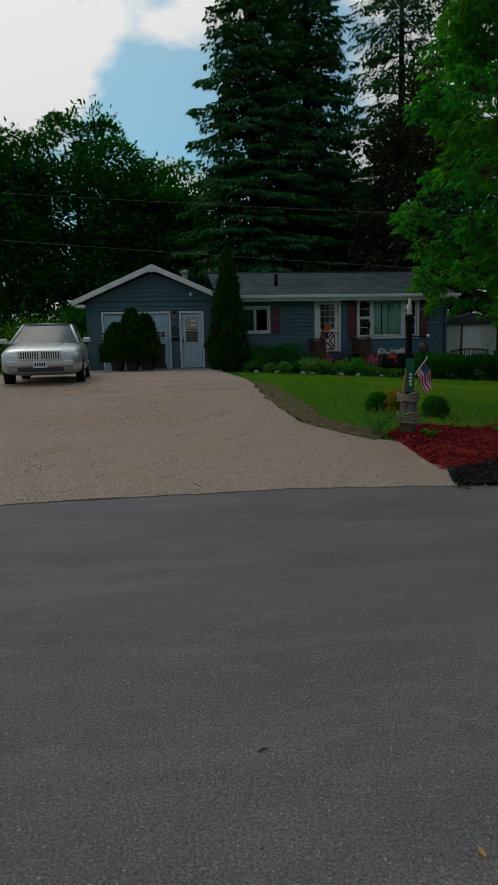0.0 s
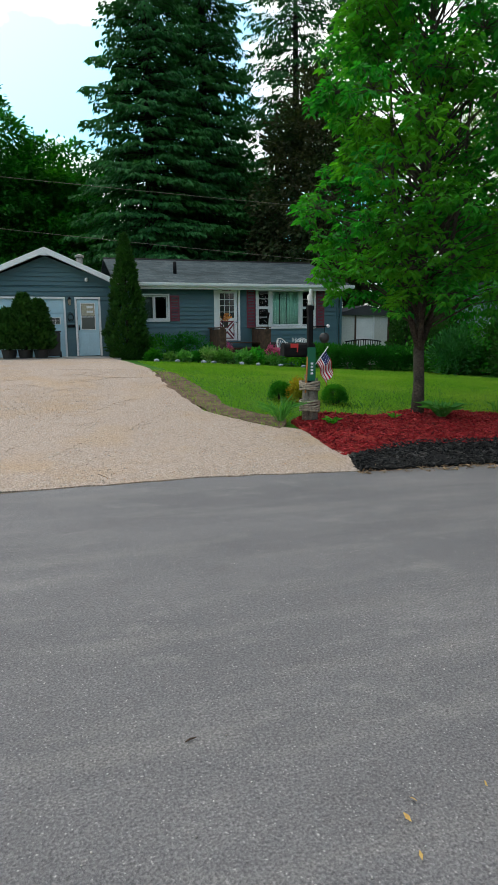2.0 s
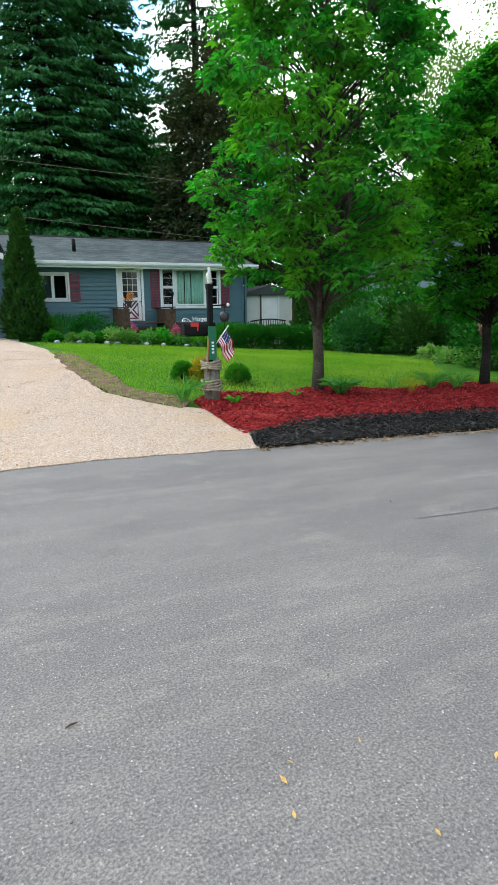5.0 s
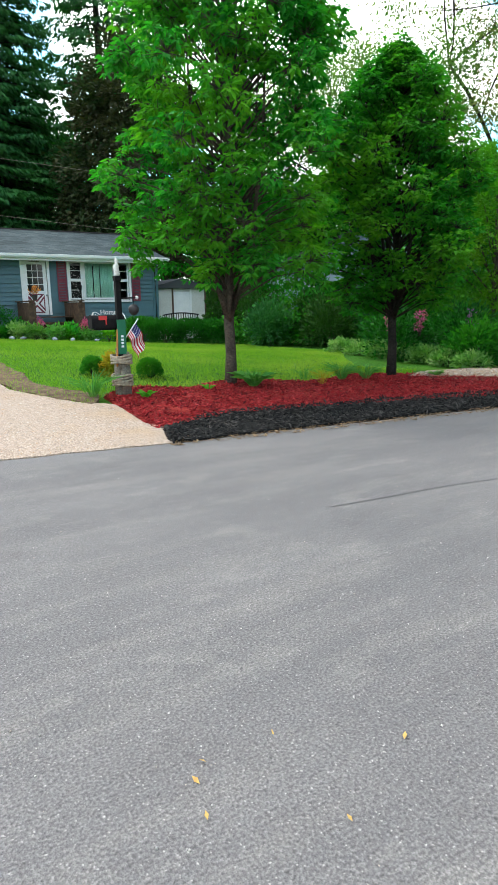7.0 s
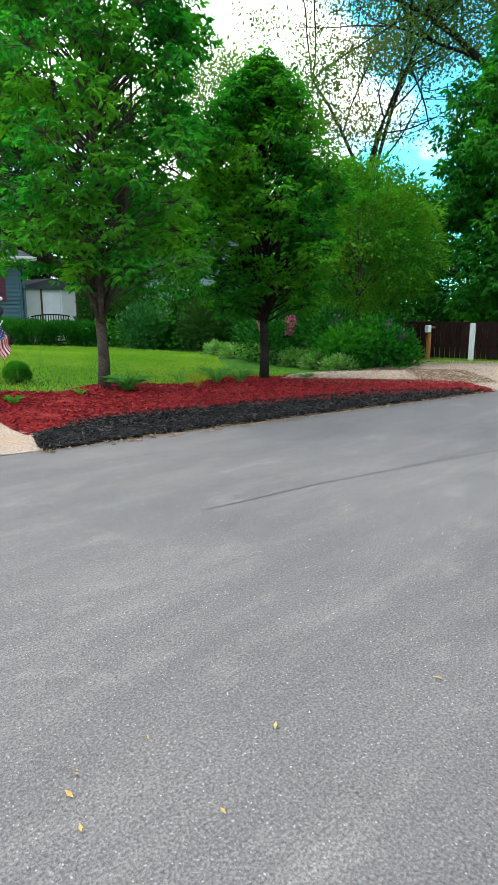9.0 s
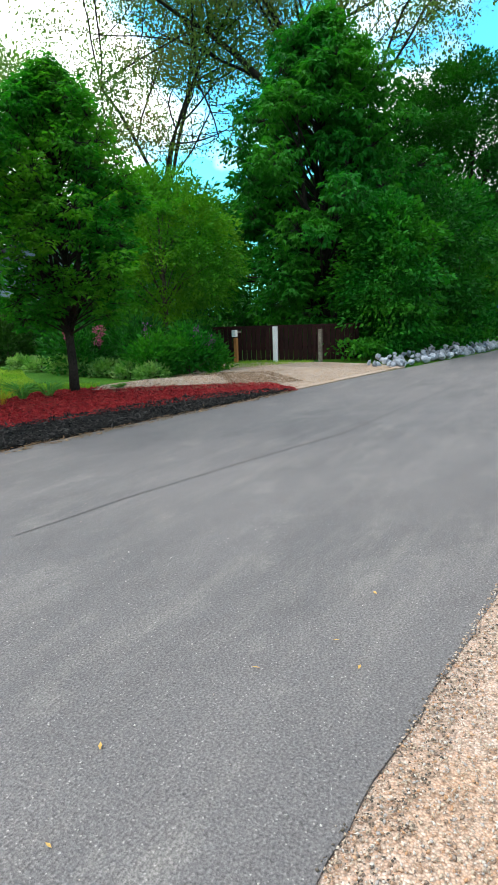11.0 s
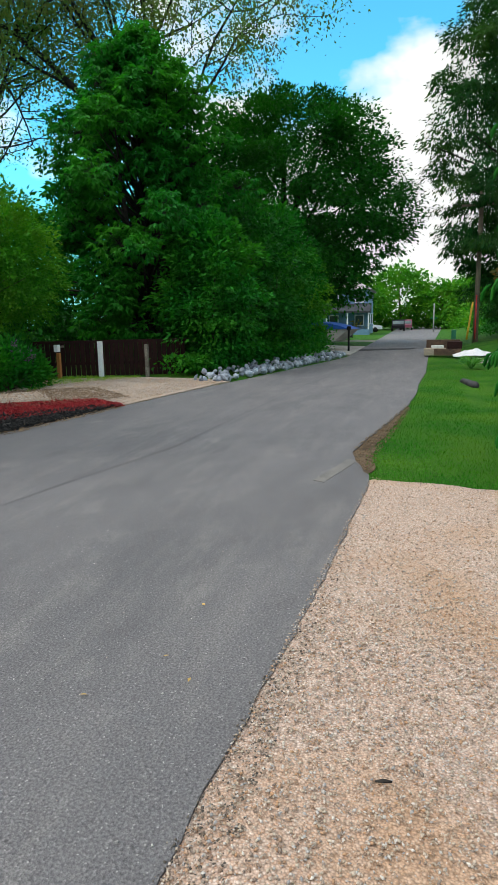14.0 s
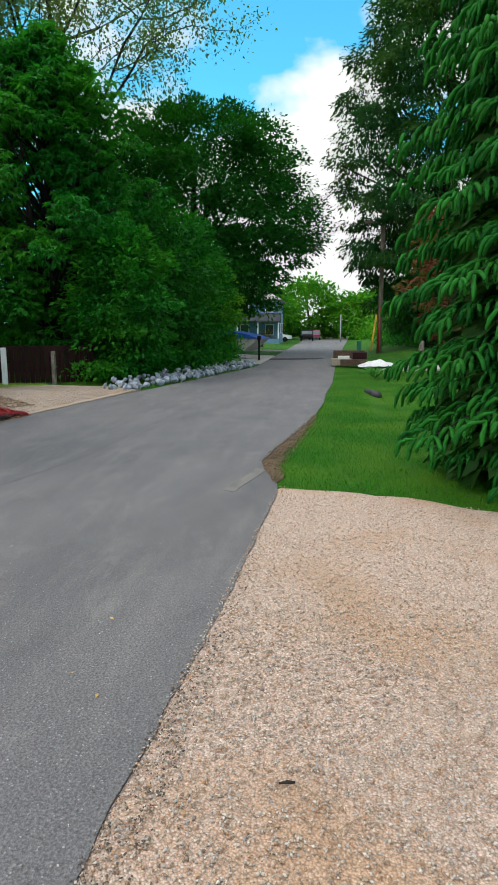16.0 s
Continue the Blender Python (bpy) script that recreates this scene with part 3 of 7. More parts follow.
def spruce(name, loc, height, radius, mat, bark, label, from_z=0.6, step=0.55, around=9, sprays=26, size=0.55, seed=1, gap=0.0, droop=0.35, power=0.8, category="tree", trunk_r=0.28):
    rng = np.random.default_rng(seed)
    t = thing(name, loc, label, category)
    part("trunk", tube("trunk", [(0, 0, -0.1), (0.05, 0, height * 0.5), (0, 0.02, height)], [trunk_r, trunk_r * 0.55, 0.02], bark, 10), None, t)
    Ps, Ds, Ss = [], [], []
    bv, bf = [], []
    z = from_z
    while z < height - 0.2:
        f = (height - z) / (height - from_z)
        for k in range(around):
            if rng.random() < gap:
                continue
            a = 2 * math.pi * (k + rng.random() * 0.9) / around
            L = radius * f ** power * (0.5 + 0.62 * rng.random())
            n = max(5, int(sprays * (0.35 + 0.65 * L / radius)))
            s = np.sqrt(rng.random(n)) * 0.92 + 0.08
            zb = z + (rng.random() - 0.3) * step * 1.8
            rise = 0.18 * L * (1 - f) - droop * L * s * s + 0.16 * L * s ** 4
            d = np.array([math.cos(a), math.sin(a), 0.0])
            q = np.array([-math.sin(a), math.cos(a), 0.0])
            spread = (rng.random(n) - 0.5) * 0.75 * L * (0.3 + 0.7 * (1 - s)) * 0.9
            pts = np.outer(s * L, d) + np.outer(spread, q)
            pts[:, 2] = zb + rise - np.abs(spread) * 0.25
            Ps.append(pts)
            dirs = d[None] * 0.7 + np.sign(spread)[:, None] * q[None] * 0.5 + rng.normal(size=(n, 3)) * 0.25
            dirs[:, 2] -= 0.85
            Ds.append(dirs)
            Ss.append(size * (0.6 + 0.7 * rng.random(n)) * (0.55 + 0.45 * f))
            v, fc = tube_data([(0, 0, zb), tuple(d * L * 0.5 + np.array([0, 0, zb - droop * L * 0.25])), tuple(d * L * 0.9 + np.array([0, 0, zb - droop * L * 0.7]))], [0.035, 0.02, 0.006], 3, len(bv))
            bv += v
            bf += fc
        z += step * (0.75 + 0.5 * rng.random())
    tagged(part("branchwork", to_mesh("branchwork", bv, bf, bark), None, t), kind="stuff")
    P, D, S = np.concatenate(Ps), np.concatenate(Ds), np.concatenate(Ss)
    part("needles", leaf_mesh("needles", P, D, S, 0.42, mat, rng, 0.3), None, t)
    return t


def bush(name, loc, radii, mat, label, n=900, leaf=0.06, seed=1, width=0.5, category="shrub", group="", up=0.3, clumps=40, clump=0.35, stems=5, lo=0.55, square=0.0):
    """A rounded shrub of clumped leaves on short stems; square pulls it towards a clipped block."""
    rng = np.random.default_rng(seed)
    t = thing(name, loc, label, category, group)
    c = in_ball(rng, clumps, lo)
    if square:
        c = c / np.maximum(np.max(np.abs(c), axis=1, keepdims=True), 0.3) ** square
    c[:, 2] = np.abs(c[:, 2]) * 1.25 - 0.25
    C = c * np.array(radii) * (1 - clump * 0.5) + np.array([0, 0, radii[2] * 0.45])
    k = rng.integers(0, clumps, n)
    off = in_ball(rng, n, 0.3) * clump * min(radii)
    P = C[k] + off
    P[:, 2] = np.abs(P[:, 2] - 0.02) + 0.02
    D = off / (clump * min(radii)) + c[k] * 0.7 + rng.normal(size=(n, 3)) * 0.4
    D[:, 2] += up
    for i in range(stems):
        e = C[rng.integers(0, clumps)]
        part("stem", tube("stem", [(e[0] * 0.15, e[1] * 0.15, -0.05), (e[0] * 0.6, e[1] * 0.6, e[2] * 0.6), tuple(e)], [0.02, 0.013, 0.005], M_bark, 5), None, t)
    part("foliage", leaf_mesh("foliage", P, D, leaf * (0.7 + 0.6 * rng.random(n)), width, mat, rng), None, t)
    return t


def cone_evergreen(name, loc, height, radius, label, seed=1, n=5000, leaf=0.14, mat=None, skew=0.75):
    """A dense upright evergreen of flat sprays that point up and outwards."""
    rng = np.random.default_rng(seed)
    t = thing(name, loc, label, "tree")
    part("trunk", tube("trunk", [(0, 0, -0.1), (0, 0, height * 0.85)], [0.07, 0.015], M_bark_dark, 8), None, t)
    h = rng.random(n) ** 1.25
    a = rng.random(n) * 2 * math.pi
    prof = np.minimum(1.0, 0.72 + 1.6 * h) * np.clip(1 - h, 0, 1) ** skew
    lump = 1 + 0.13 * np.sin(a * 3 + h * 17 + seed) + 0.09 * np.sin(a * 7 - h * 31)
    r = radius * prof * lump * (0.72 + 0.3 * np.sqrt(rng.random(n)))
    P = np.stack([r * np.cos(a), r * np.sin(a), h * height + 0.03], 1)
    D = np.stack([np.cos(a) * 0.6, np.sin(a) * 0.6, np.full(n, 0.8)], 1) + rng.normal(size=(n, 3)) * 0.35
    part("foliage", leaf_mesh("foliage", P, D, leaf * (0.6 + 0.8 * rng.random(n)), 0.5, mat or M_arb, rng), None, t)
    return t


def tuft(name, loc, height, n, mat, label, seed=1, spread=0.5, width=0.12, category="plant", group="", bend=0.5, z0=0.0):
    """A tuft of strap leaves or grass that rise from one root and bend outwards, two blades long each."""
    rng = np.random.default_rng(seed)
    t = thing(name, loc, label, category, group)
    a = rng.random(n) * 2 * math.pi
    tilt = spread * (0.25 + 0.75 * rng.random(n))
    base = np.stack([np.cos(a), np.sin(a), np.zeros(n)], 1) * 0.06 * (rng.random(n)[:, None])
    d1 = np.stack([np.cos(a) * tilt, np.sin(a) * tilt, np.ones(n)], 1)
    h = height * (0.6 + 0.5 * rng.random(n))
    P1 = base + np.array([0, 0, z0])
    d2 = np.stack([np.cos(a) * (tilt + bend), np.sin(a) * (tilt + bend), np.full(n, 0.35)], 1)
    P2 = P1 + unit(d1) * (h * 0.45)[:, None]
    P = np.concatenate([P1, P2])
    D = np.concatenate([d1, d2])
    part("leaves", leaf_mesh("leaves", P, D, np.concatenate([h * 0.75, h * 0.7]), width, mat, rng, 0.3), None, t)
    return t


# ---- ground ----
def smooth_step(a, b, x):
    u = min(1.0, max(0.0, (x - a) / (b - a)))
    return u * u * (3 - 2 * u)


def road_far_edge(x):
    """y of the road's edge on the house side."""
    if x < 1.2:
        return 6.6 + 0.02 * x
    if x < 14:
        return 6.62 - 0.135 * (x - 1.2)
    return max(2.5, 4.89 - 0.165 * (x - 14)) if x < 28 else 2.58 + 0.0 * x


NEAR_X = (-60, -8, 1.4, 2.3, 3.4, 4.5, 6.0, 6.4, 6.95, 7.5, 8.5, 10.2, 12, 14, 16, 20, 26, 40, 60, 160)
NEAR_Y = (3.5, 0.92, 0.48, 0.42, 0.32, 0.27, 0.2, 0.22, 0.39, 0.48, 0.36, 0.09, -0.13, -0.3, -0.36, -0.62, -0.8, -1.35, -2.3, -7.3)


def road_near_edge(x):
    """y of the road's edge on the camera's side."""
    return float(np.interp(x, NEAR_X, NEAR_Y))


def ground_z(x, y):
    s = y - road_far_edge(x)
    if s > 0:
        top = 0.78 - 0.63 * smooth_step(0, 14, x)
        return top * (0.35 * min(s / 9, 1) + 0.65 * smooth_step(0, 9, s))
    s = road_near_edge(x) - y
    if s > 0 and x > 5.5:
        rise = 0.45 * smooth_step(18, 40, x) * smooth_step(0.5, 5, s)
        return 0.03 * smooth_step(0, 0.9, s) * smooth_step(5.5, 6.5, x) + rise - 0.10 * smooth_step(0.6, 1.3, s) * (1 - smooth_step(1.6, 2.6, s)) * smooth_step(9, 14, x)
    return 0.0


def wobble(pts, amp, step=0.12, seed=0, scale=2.0):
    """A closed outline with its sides broken into short, uneven steps."""
    out = []
    for (x0, y0), (x1, y1) in zip(pts, pts[1:] + pts[:1]):
        L = math.hypot(x1 - x0, y1 - y0)
        n = max(1, min(90, int(L / step)))
        for i in range(n):
            x, y = x0 + (x1 - x0) * i / n, y0 + (y1 - y0) * i / n
            a = noise.noise((x * scale, y * scale, seed)) + 0.6 * noise.noise((x * scale * 4, y * scale * 4, seed + 3))
            b = noise.noise((x * scale, y * scale, seed + 9)) + 0.6 * noise.noise((x * scale * 4, y * scale * 4, seed + 5))
            out.append((x + amp * a, y + amp * b))
    return out


def lay(name, outline, lift, mat, label, category, cell=0.6, relief=0.0, skirt=0.05):
    """A surface over the ground inside an outline, following its height, with a small edge down to it."""
    bm = bmesh.new()
    f = bm.faces.new([bm.verts.new((x, y, 0)) for x, y in outline])
    xs, ys = [p[0] for p in outline], [p[1] for p in outline]
    nx, ny = min(60, int((max(xs) - min(xs)) / cell)), min(60, int((max(ys) - min(ys)) / cell))
    bmesh.ops.triangulate(bm, faces=bm.faces[:])
    for i in range(1, nx):
        bmesh.ops.bisect_plane(bm, geom=bm.verts[:] + bm.edges[:] + bm.faces[:], plane_co=(min(xs) + (max(xs) - min(xs)) * i / nx, 0, 0), plane_no=(1, 0, 0))
    for i in range(1, ny):
        bmesh.ops.bisect_plane(bm, geom=bm.verts[:] + bm.edges[:] + bm.faces[:], plane_co=(0, min(ys) + (max(ys) - min(ys)) * i / ny, 0), plane_no=(0, 1, 0))
    rim = [e for e in bm.edges if e.is_boundary]
    for v in bm.verts:
        v.co.z = ground_z(v.co.x, v.co.y) + lift
        if relief and not v.is_boundary:
            v.co.z += relief * (0.6 + noise.noise((v.co.x * 2.5, v.co.y * 2.5, 1.0)))
    ret = bmesh.ops.extrude_edge_only(bm, edges=rim)
    for v in ret["geom"]:
        if isinstance(v, bmesh.types.BMVert):
            v.co.z -= skirt
    bmesh.ops.recalc_face_normals(bm, faces=bm.faces[:])
    if sum(fc.normal.z for fc in bm.faces) < 0:
        bmesh.ops.reverse_faces(bm, faces=bm.faces[:])
    return solid(name, bm, mat, label, category, "structure")


def axis_steps(a, b, fine_a, fine_b, fine, coarse_n):
    left = [a + (fine_a - a) * (1 - (1 - i / coarse_n) ** 3) for i in range(coarse_n)]
    n = int((fine_b - fine_a) / fine)
    mid = [fine_a + (fine_b - fine_a) * i / n for i in range(n)]
    right = [fine_b + (b - fine_b) * (i / coarse_n) ** 3 for i in range(coarse_n + 1)]
    return left + mid + right


gx, gy = axis_steps(-900, 900, -14, 48, 0.7, 14), axis_steps(-900, 900, -9, 30, 0.6, 14)
gv = [(x, y, ground_z(x, y) - 0.03) for y in gy for x in gx]
gf = [(j * len(gx) + i, j * len(gx) + i + 1, (j + 1) * len(gx) + i + 1, (j + 1) * len(gx) + i) for j in range(len(gy) - 1) for i in range(len(gx) - 1)]
solid("ground", to_mesh("ground", gv, gf, M_grass, True), None, "green mown lawn and rough grass over the ground", "ground", "structure")

far = [(x, road_far_edge(x)) for x in (-60, -20, -8, 1.2, 4, 7, 10, 14, 18, 22, 26, 29, 60, 110, 160)]
near = [(x, road_near_edge(x)) for x in NEAR_X[::-1]]
lay("road", wobble(far + near, 0.028, 0.12, 2, 3.0), 0.0, M_asphalt, "worn grey asphalt lane with dusty patches", "road", 1.2, 0.0, 0.06)
lay("asphalt_patch", wobble([(34.2, 2.55), (36.3, 2.6), (37.3, -0.5), (35.6, -0.1)], 0.03, 0.3), 0.006, M_patch, "darker asphalt repair strip across the lane", "road patch", 2.0, 0, 0.005)
lay("pale_strip", wobble([(6.05, 0.74), (7.1, 0.50), (7.0, 0.39), (5.98, 0.62)], 0.012, 0.1, 5), 0.005, M_strip, "pale worn strip of old paving at the asphalt's edge", "road patch", 0.5, 0, 0.003)
lay("near_gravel", wobble([(-14, 1.2), (-6, 0.75), (0, 0.6), (6.1, 0.26), (6.25, 0.15), (5.95, -1.1), (5.4, -2.2), (4.8, -7), (-14, -7)], 0.05, 0.15, 4), -0.014, M_gravel, "tan crushed-stone verge beside the asphalt", "gravel", 0.8, 0.012)
lay("driveway", wobble([(-8.5, 6.75), (-2, 6.58), (1.2, 6.6), (3.02, 6.34), (3.24, 7.0), (3.2, 8.6), (2.75, 9.0), (2.1, 10.2), (1.9, 12.4), (1.95, 15), (1.9, 19.5), (1.7, 22.4), (-3.6, 22.4), (-6.5, 22), (-8.5, 16)], 0.05, 0.2, 6),
    0.012, M_drive, "wide tan gravel driveway rising to the garage", "driveway", 0.8, 0.015)
lay("side_gravel", wobble([(10.2, 8.6), (12.5, 8.9), (15.8, 9.8), (17.2, 7.6), (17.2, 5.6), (16.6, 4.62), (14, 4.95), (11.3, 5.3), (11.6, 6.4)], 0.06, 0.2, 8), 0.012, M_drive, "tan gravel lane in front of the fence", "gravel", 0.8, 0.012)
lay("red_mulch_bed", wobble([(3.1, 7.0), (3.25, 9.2), (3.9, 9.75), (4.7, 9.25), (5.8, 9.7), (7.1, 9.0), (8.4, 9.4), (9.4, 9.1), (10.5, 8.0), (12.1, 6.3), (11.3, 5.2), (9.3, 6.2), (6.2, 7.0), (4.4, 7.3)], 0.06, 0.15, 10), 0.012, M_red_mulch,
    "bed of red shredded wood mulch", "mulch bed", 0.35, 0.02)
lay("black_mulch_bed", wobble([(2.95, 6.32), (3.2, 7.05), (4.4, 7.55), (6.2, 7.2), (9.3, 6.72), (10.9, 5.9), (11.2, 5.3), (8.0, 5.72), (6.1, 5.98), (4.3, 6.2)], 0.05, 0.12, 12), 0.006, M_black_mulch,
    "strip of black wood mulch along the road", "mulch bed", 0.3, 0.03, 0.03)
lay("soil_strip", wobble([(1.95, 14.6), (2.35, 14.5), (2.5, 12.4), (2.6, 10.4), (3.2, 9.4), (2.95, 8.75), (2.2, 10.0), (1.85, 12.2)], 0.12, 0.15, 14), 0.016, M_soil, "bare soil strip between lawn and gravel", "soil", 0.5, 0.01)
lay("garage_slab", [(-2.9, 22.3), (2.0, 22.3), (2.0, 24.1), (-2.9, 24.1)], 0.035, M_concrete, "grey concrete apron at the garage", "slab", 1.0, 0, 0.1)
lay("concrete_walk", [(24.6, -2.6), (26.4, -2.6), (26.0, -9), (24.2, -9)], 0.05, M_concrete, "pale concrete walk in the grass", "walk", 1.0, 0, 0.08)
lay("far_driveway", [(30, 2.6), (40, 2.6), (44, 9), (33, 9)], 0.02, M_concrete, "pale concrete driveway beyond the trees", "driveway", 1.5)

SEAM = [(2.92, 3.54), (3.90, 3.44), (5.34, 3.19), (7.38, 2.76), (16.50, 2.35), (24.00, 1.15)]
seam_line = [(x, y + 0.02 * noise.noise((x * 1.3, 0, 0))) for (x0, y0), (x1, y1) in zip(SEAM, SEAM[1:]) for x, y in [(x0 + (x1 - x0) * i / 12, y0 + (y1 - y0) * i / 12) for i in range(12)]]
seam_v = [(x, y + o, 0.004) for x, y in seam_line for o in (-0.005, 0.007)]
solid("paving_seam", to_mesh("paving_seam", seam_v, [(2 * i, 2 * i + 2, 2 * i + 3, 2 * i + 1) for i in range(len(seam_line) - 1)], M_seam), None, "dark joint between two passes of asphalt", "road seam", "structure")
lay("verge_soil", wobble([(6.4, 0.26), (6.95, 0.42), (7.5, 0.52), (8.5, 0.4), (10.2, 0.12), (12, -0.1), (11.8, -0.17), (10.2, 0.0), (9.0, 0.12), (8.3, 0.2), (7.4, 0.28), (6.6, 0.18)], 0.07, 0.12, 16), -0.016, M_soil, "bare soil with litter along the verge", "soil", 0.4, 0.02)

# ---- house ----
house = thing("house", (4, 24, 0.75), "single-storey blue-grey clapboard house with an attached garage", "house")
HX, HY, HZ = 4, 24, 0.75


def hb(*specs, bevel=0.0):
    """Boxes of the house, given in world places, moved to the house's origin."""
    return boxes(*[(a - HX, b - HX, c - HY, d - HY, e - HZ, f - HZ) for a, b, c, d, e, f in specs], bevel=bevel)


def hp(outline, axis, a, b):
    o = {"y": (HX, HZ), "x": (HY, HZ), "z": (HX, HY)}[axis]
    k = {"y": HY, "x": HX, "z": HZ}[axis]
    return prism([(u - o[0], v - o[1]) for u, v in outline], axis, a - k, b - k)


GX0, GX1, APX, APZ = -2.72, 2.1, -0.32, 4.42    # garage walls, ridge
MX1 = 10.9                                       # far corner of the main house
# openings of the front wall: x0, x1, z0, z1
O_GAR, O_SIDE = (-2.14, 0.22, 0.79, 2.84), (0.68, 1.44, 0.82, 2.84)
O_WIN1, O_DOOR, O_WIN2 = (2.95, 3.97, 2.09, 2.99), (5.83, 6.68, 1.30, 3.30), (7.50, 9.84, 1.83, 3.24)
WALL_PANELS = [(GX0, O_GAR[0], 24, 24.15, 0.6, 3.3), (O_GAR[0], O_GAR[1], 24, 24.15, O_GAR[3], 3.3), (O_GAR[1], O_SIDE[0], 24, 24.15, 0.6, 3.3), (O_SIDE[0], O_SIDE[1], 24, 24.15, O_SIDE[3], 3.3),
    (O_SIDE[1], O_WIN1[0], 24, 24.15, 0.5, 3.3), (O_WIN1[0], O_WIN1[1], 24, 24.15, 0.4, O_WIN1[2]), (O_WIN1[0], O_WIN1[1], 24, 24.15, O_WIN1[3], 3.3), (O_WIN1[1], O_DOOR[0], 24, 24.15, 0.4, 3.3),
    (O_DOOR[0], O_DOOR[1], 24, 24.15, 0.3, O_DOOR[2]), (O_DOOR[0], O_DOOR[1], 24, 24.15, O_DOOR[3], 3.36), (O_DOOR[1], O_WIN2[0], 24, 24.15, 0.3, 3.3), (O_WIN2[0], O_WIN2[1], 24, 24.15, 0.3, O_WIN2[2]),
    (O_WIN2[0], O_WIN2[1], 24, 24.15, O_WIN2[3], 3.3), (O_WIN2[1], MX1, 24, 24.15, 0.2, 3.3)]
wall_front = part("wall", hb((GX0, MX1, 24.15, 24.17, 3.3, 3.36)), M_siding, house)
for panel in WALL_PANELS:
    part("wall_panel", hb(panel), M_siding, wall_front)
part("side_wall", hb((GX0, GX0 + 0.15, 24.15, 32, 0.5, 3.3)), M_siding, house)
part("side_wall", hb((MX1 - 0.15, MX1, 24.15, 32, 0.1, 3.3)), M_siding, house)
part("back_wall", hb((GX0, MX1, 32, 32.15, 0.1, 3.3)), M_siding, house)
part("gable", hp([(GX0, 3.3), (GX1 + 0.2, 3.3), (APX, APZ - 0.12)], "y", 24.0, 24.15), M_siding, house)
part("end_gable", hp([(24.15, 3.3), (32, 3.3), (28, 4.55)], "x", MX1 - 0.15, MX1), M_siding, house)
part("interior_partition", hb((GX0 + 0.2, MX1 - 0.2, 26.5, 26.6, 0.4, 3.25)), M_room, house)
part("interior_floor", hb((GX0 + 0.2, MX1 - 0.2, 24.2, 26.5, 0.5, 0.6)), M_room, house)
part("ceiling", hb((GX0 + 0.1, MX1 - 0.1, 24.1, 32, 3.3, 3.36)), M_white, house)


def board(x0, x1, z0, h, y=24.0):
    bm = bmesh.new()
    v = [bm.verts.new((x - HX, yy - HY, zz - HZ)) for x in (x0, x1) for yy, zz in ((y - 0.002, z0), (y - 0.042, z0), (y - 0.008, z0 + h), (y - 0.002, z0 + h))]
    for f in ((0, 1, 2, 3), (7, 6, 5, 4), (1, 5, 6, 2), (0, 4, 5, 1), (2, 6, 7, 3)):
        bm.faces.new([v[i] for i in f])
    bmesh.ops.recalc_face_normals(bm, faces=bm.faces[:])
    part("siding_board", bm, M_siding, wall_front)


TRIM = 0.09
SPANS = [(a - TRIM, b + TRIM, c - TRIM, d + TRIM) for a, b, c, d in (O_GAR, O_SIDE, O_WIN1, O_DOOR, O_WIN2)]
COURSE = 0.152


def courses(x0, x1, z0, z1, clip=None):
    z = z0
    while z < z1 - 0.02:
        h = min(COURSE, z1 - z)
        a, b = (x0, x1) if clip is None else clip(z + h)
        cuts = sorted((max(a, s[0]), min(b, s[1])) for s in SPANS if s[2] < z + h * 0.5 < s[3] and s[1] > a and s[0] < b)
        for c0, c1 in cuts + [(b, b)]:
            if c0 - a > 0.03:
                board(a, c0, z, h)
            a = max(a, c1)
        z += COURSE


courses(GX0, GX1, 0.82, 3.3)
courses(GX1, MX1, 0.45, 3.3)
courses(GX0, GX1, 3.302, APZ - 0.2, lambda z: (APX - (APZ - 0.1 - z) * 2.1, APX + (APZ - 0.1 - z) * 2.1))
part("corner_board", hb((MX1 - 0.06, MX1 + 0.02, 23.945, 24.05, 0.3, 3.28), bevel=0.004), M_siding, house)
part("corner_board", hb((GX0 - 0.02, GX0 + 0.06, 23.945, 24.05, 0.78, 3.2), bevel=0.004), M_siding, house)


def roof_plane(name, corners, thick, mat):
    """A roof slab from four corners, eave first, with shingle courses along it."""
    c = [Vector(p) - Vector((HX, HY, HZ)) for p in corners]
    n = (c[1] - c[0]).cross(c[3] - c[0]).normalized()
    n = n if n.z > 0 else -n
    bm = bmesh.new()
    uv = bm.loops.layers.uv.new()
    top = [bm.verts.new(p) for p in c]
    low = [bm.verts.new(p - n * thick) for p in c]
    u = (c[1] - c[0]).normalized()
    v = n.cross(u)
    fs = [bm.faces.new(top), bm.faces.new(low[::-1])] + [bm.faces.new((top[i], low[i], low[(i + 1) % 4], top[(i + 1) % 4])) for i in range(4)]
    bmesh.ops.recalc_face_normals(bm, faces=bm.faces[:])
    for f in fs:
        for l in f.loops:
            d = l.vert.co - c[0]
            l[uv].uv = (d.dot(u), d.dot(v))
    return part(name, bm, mat, house)


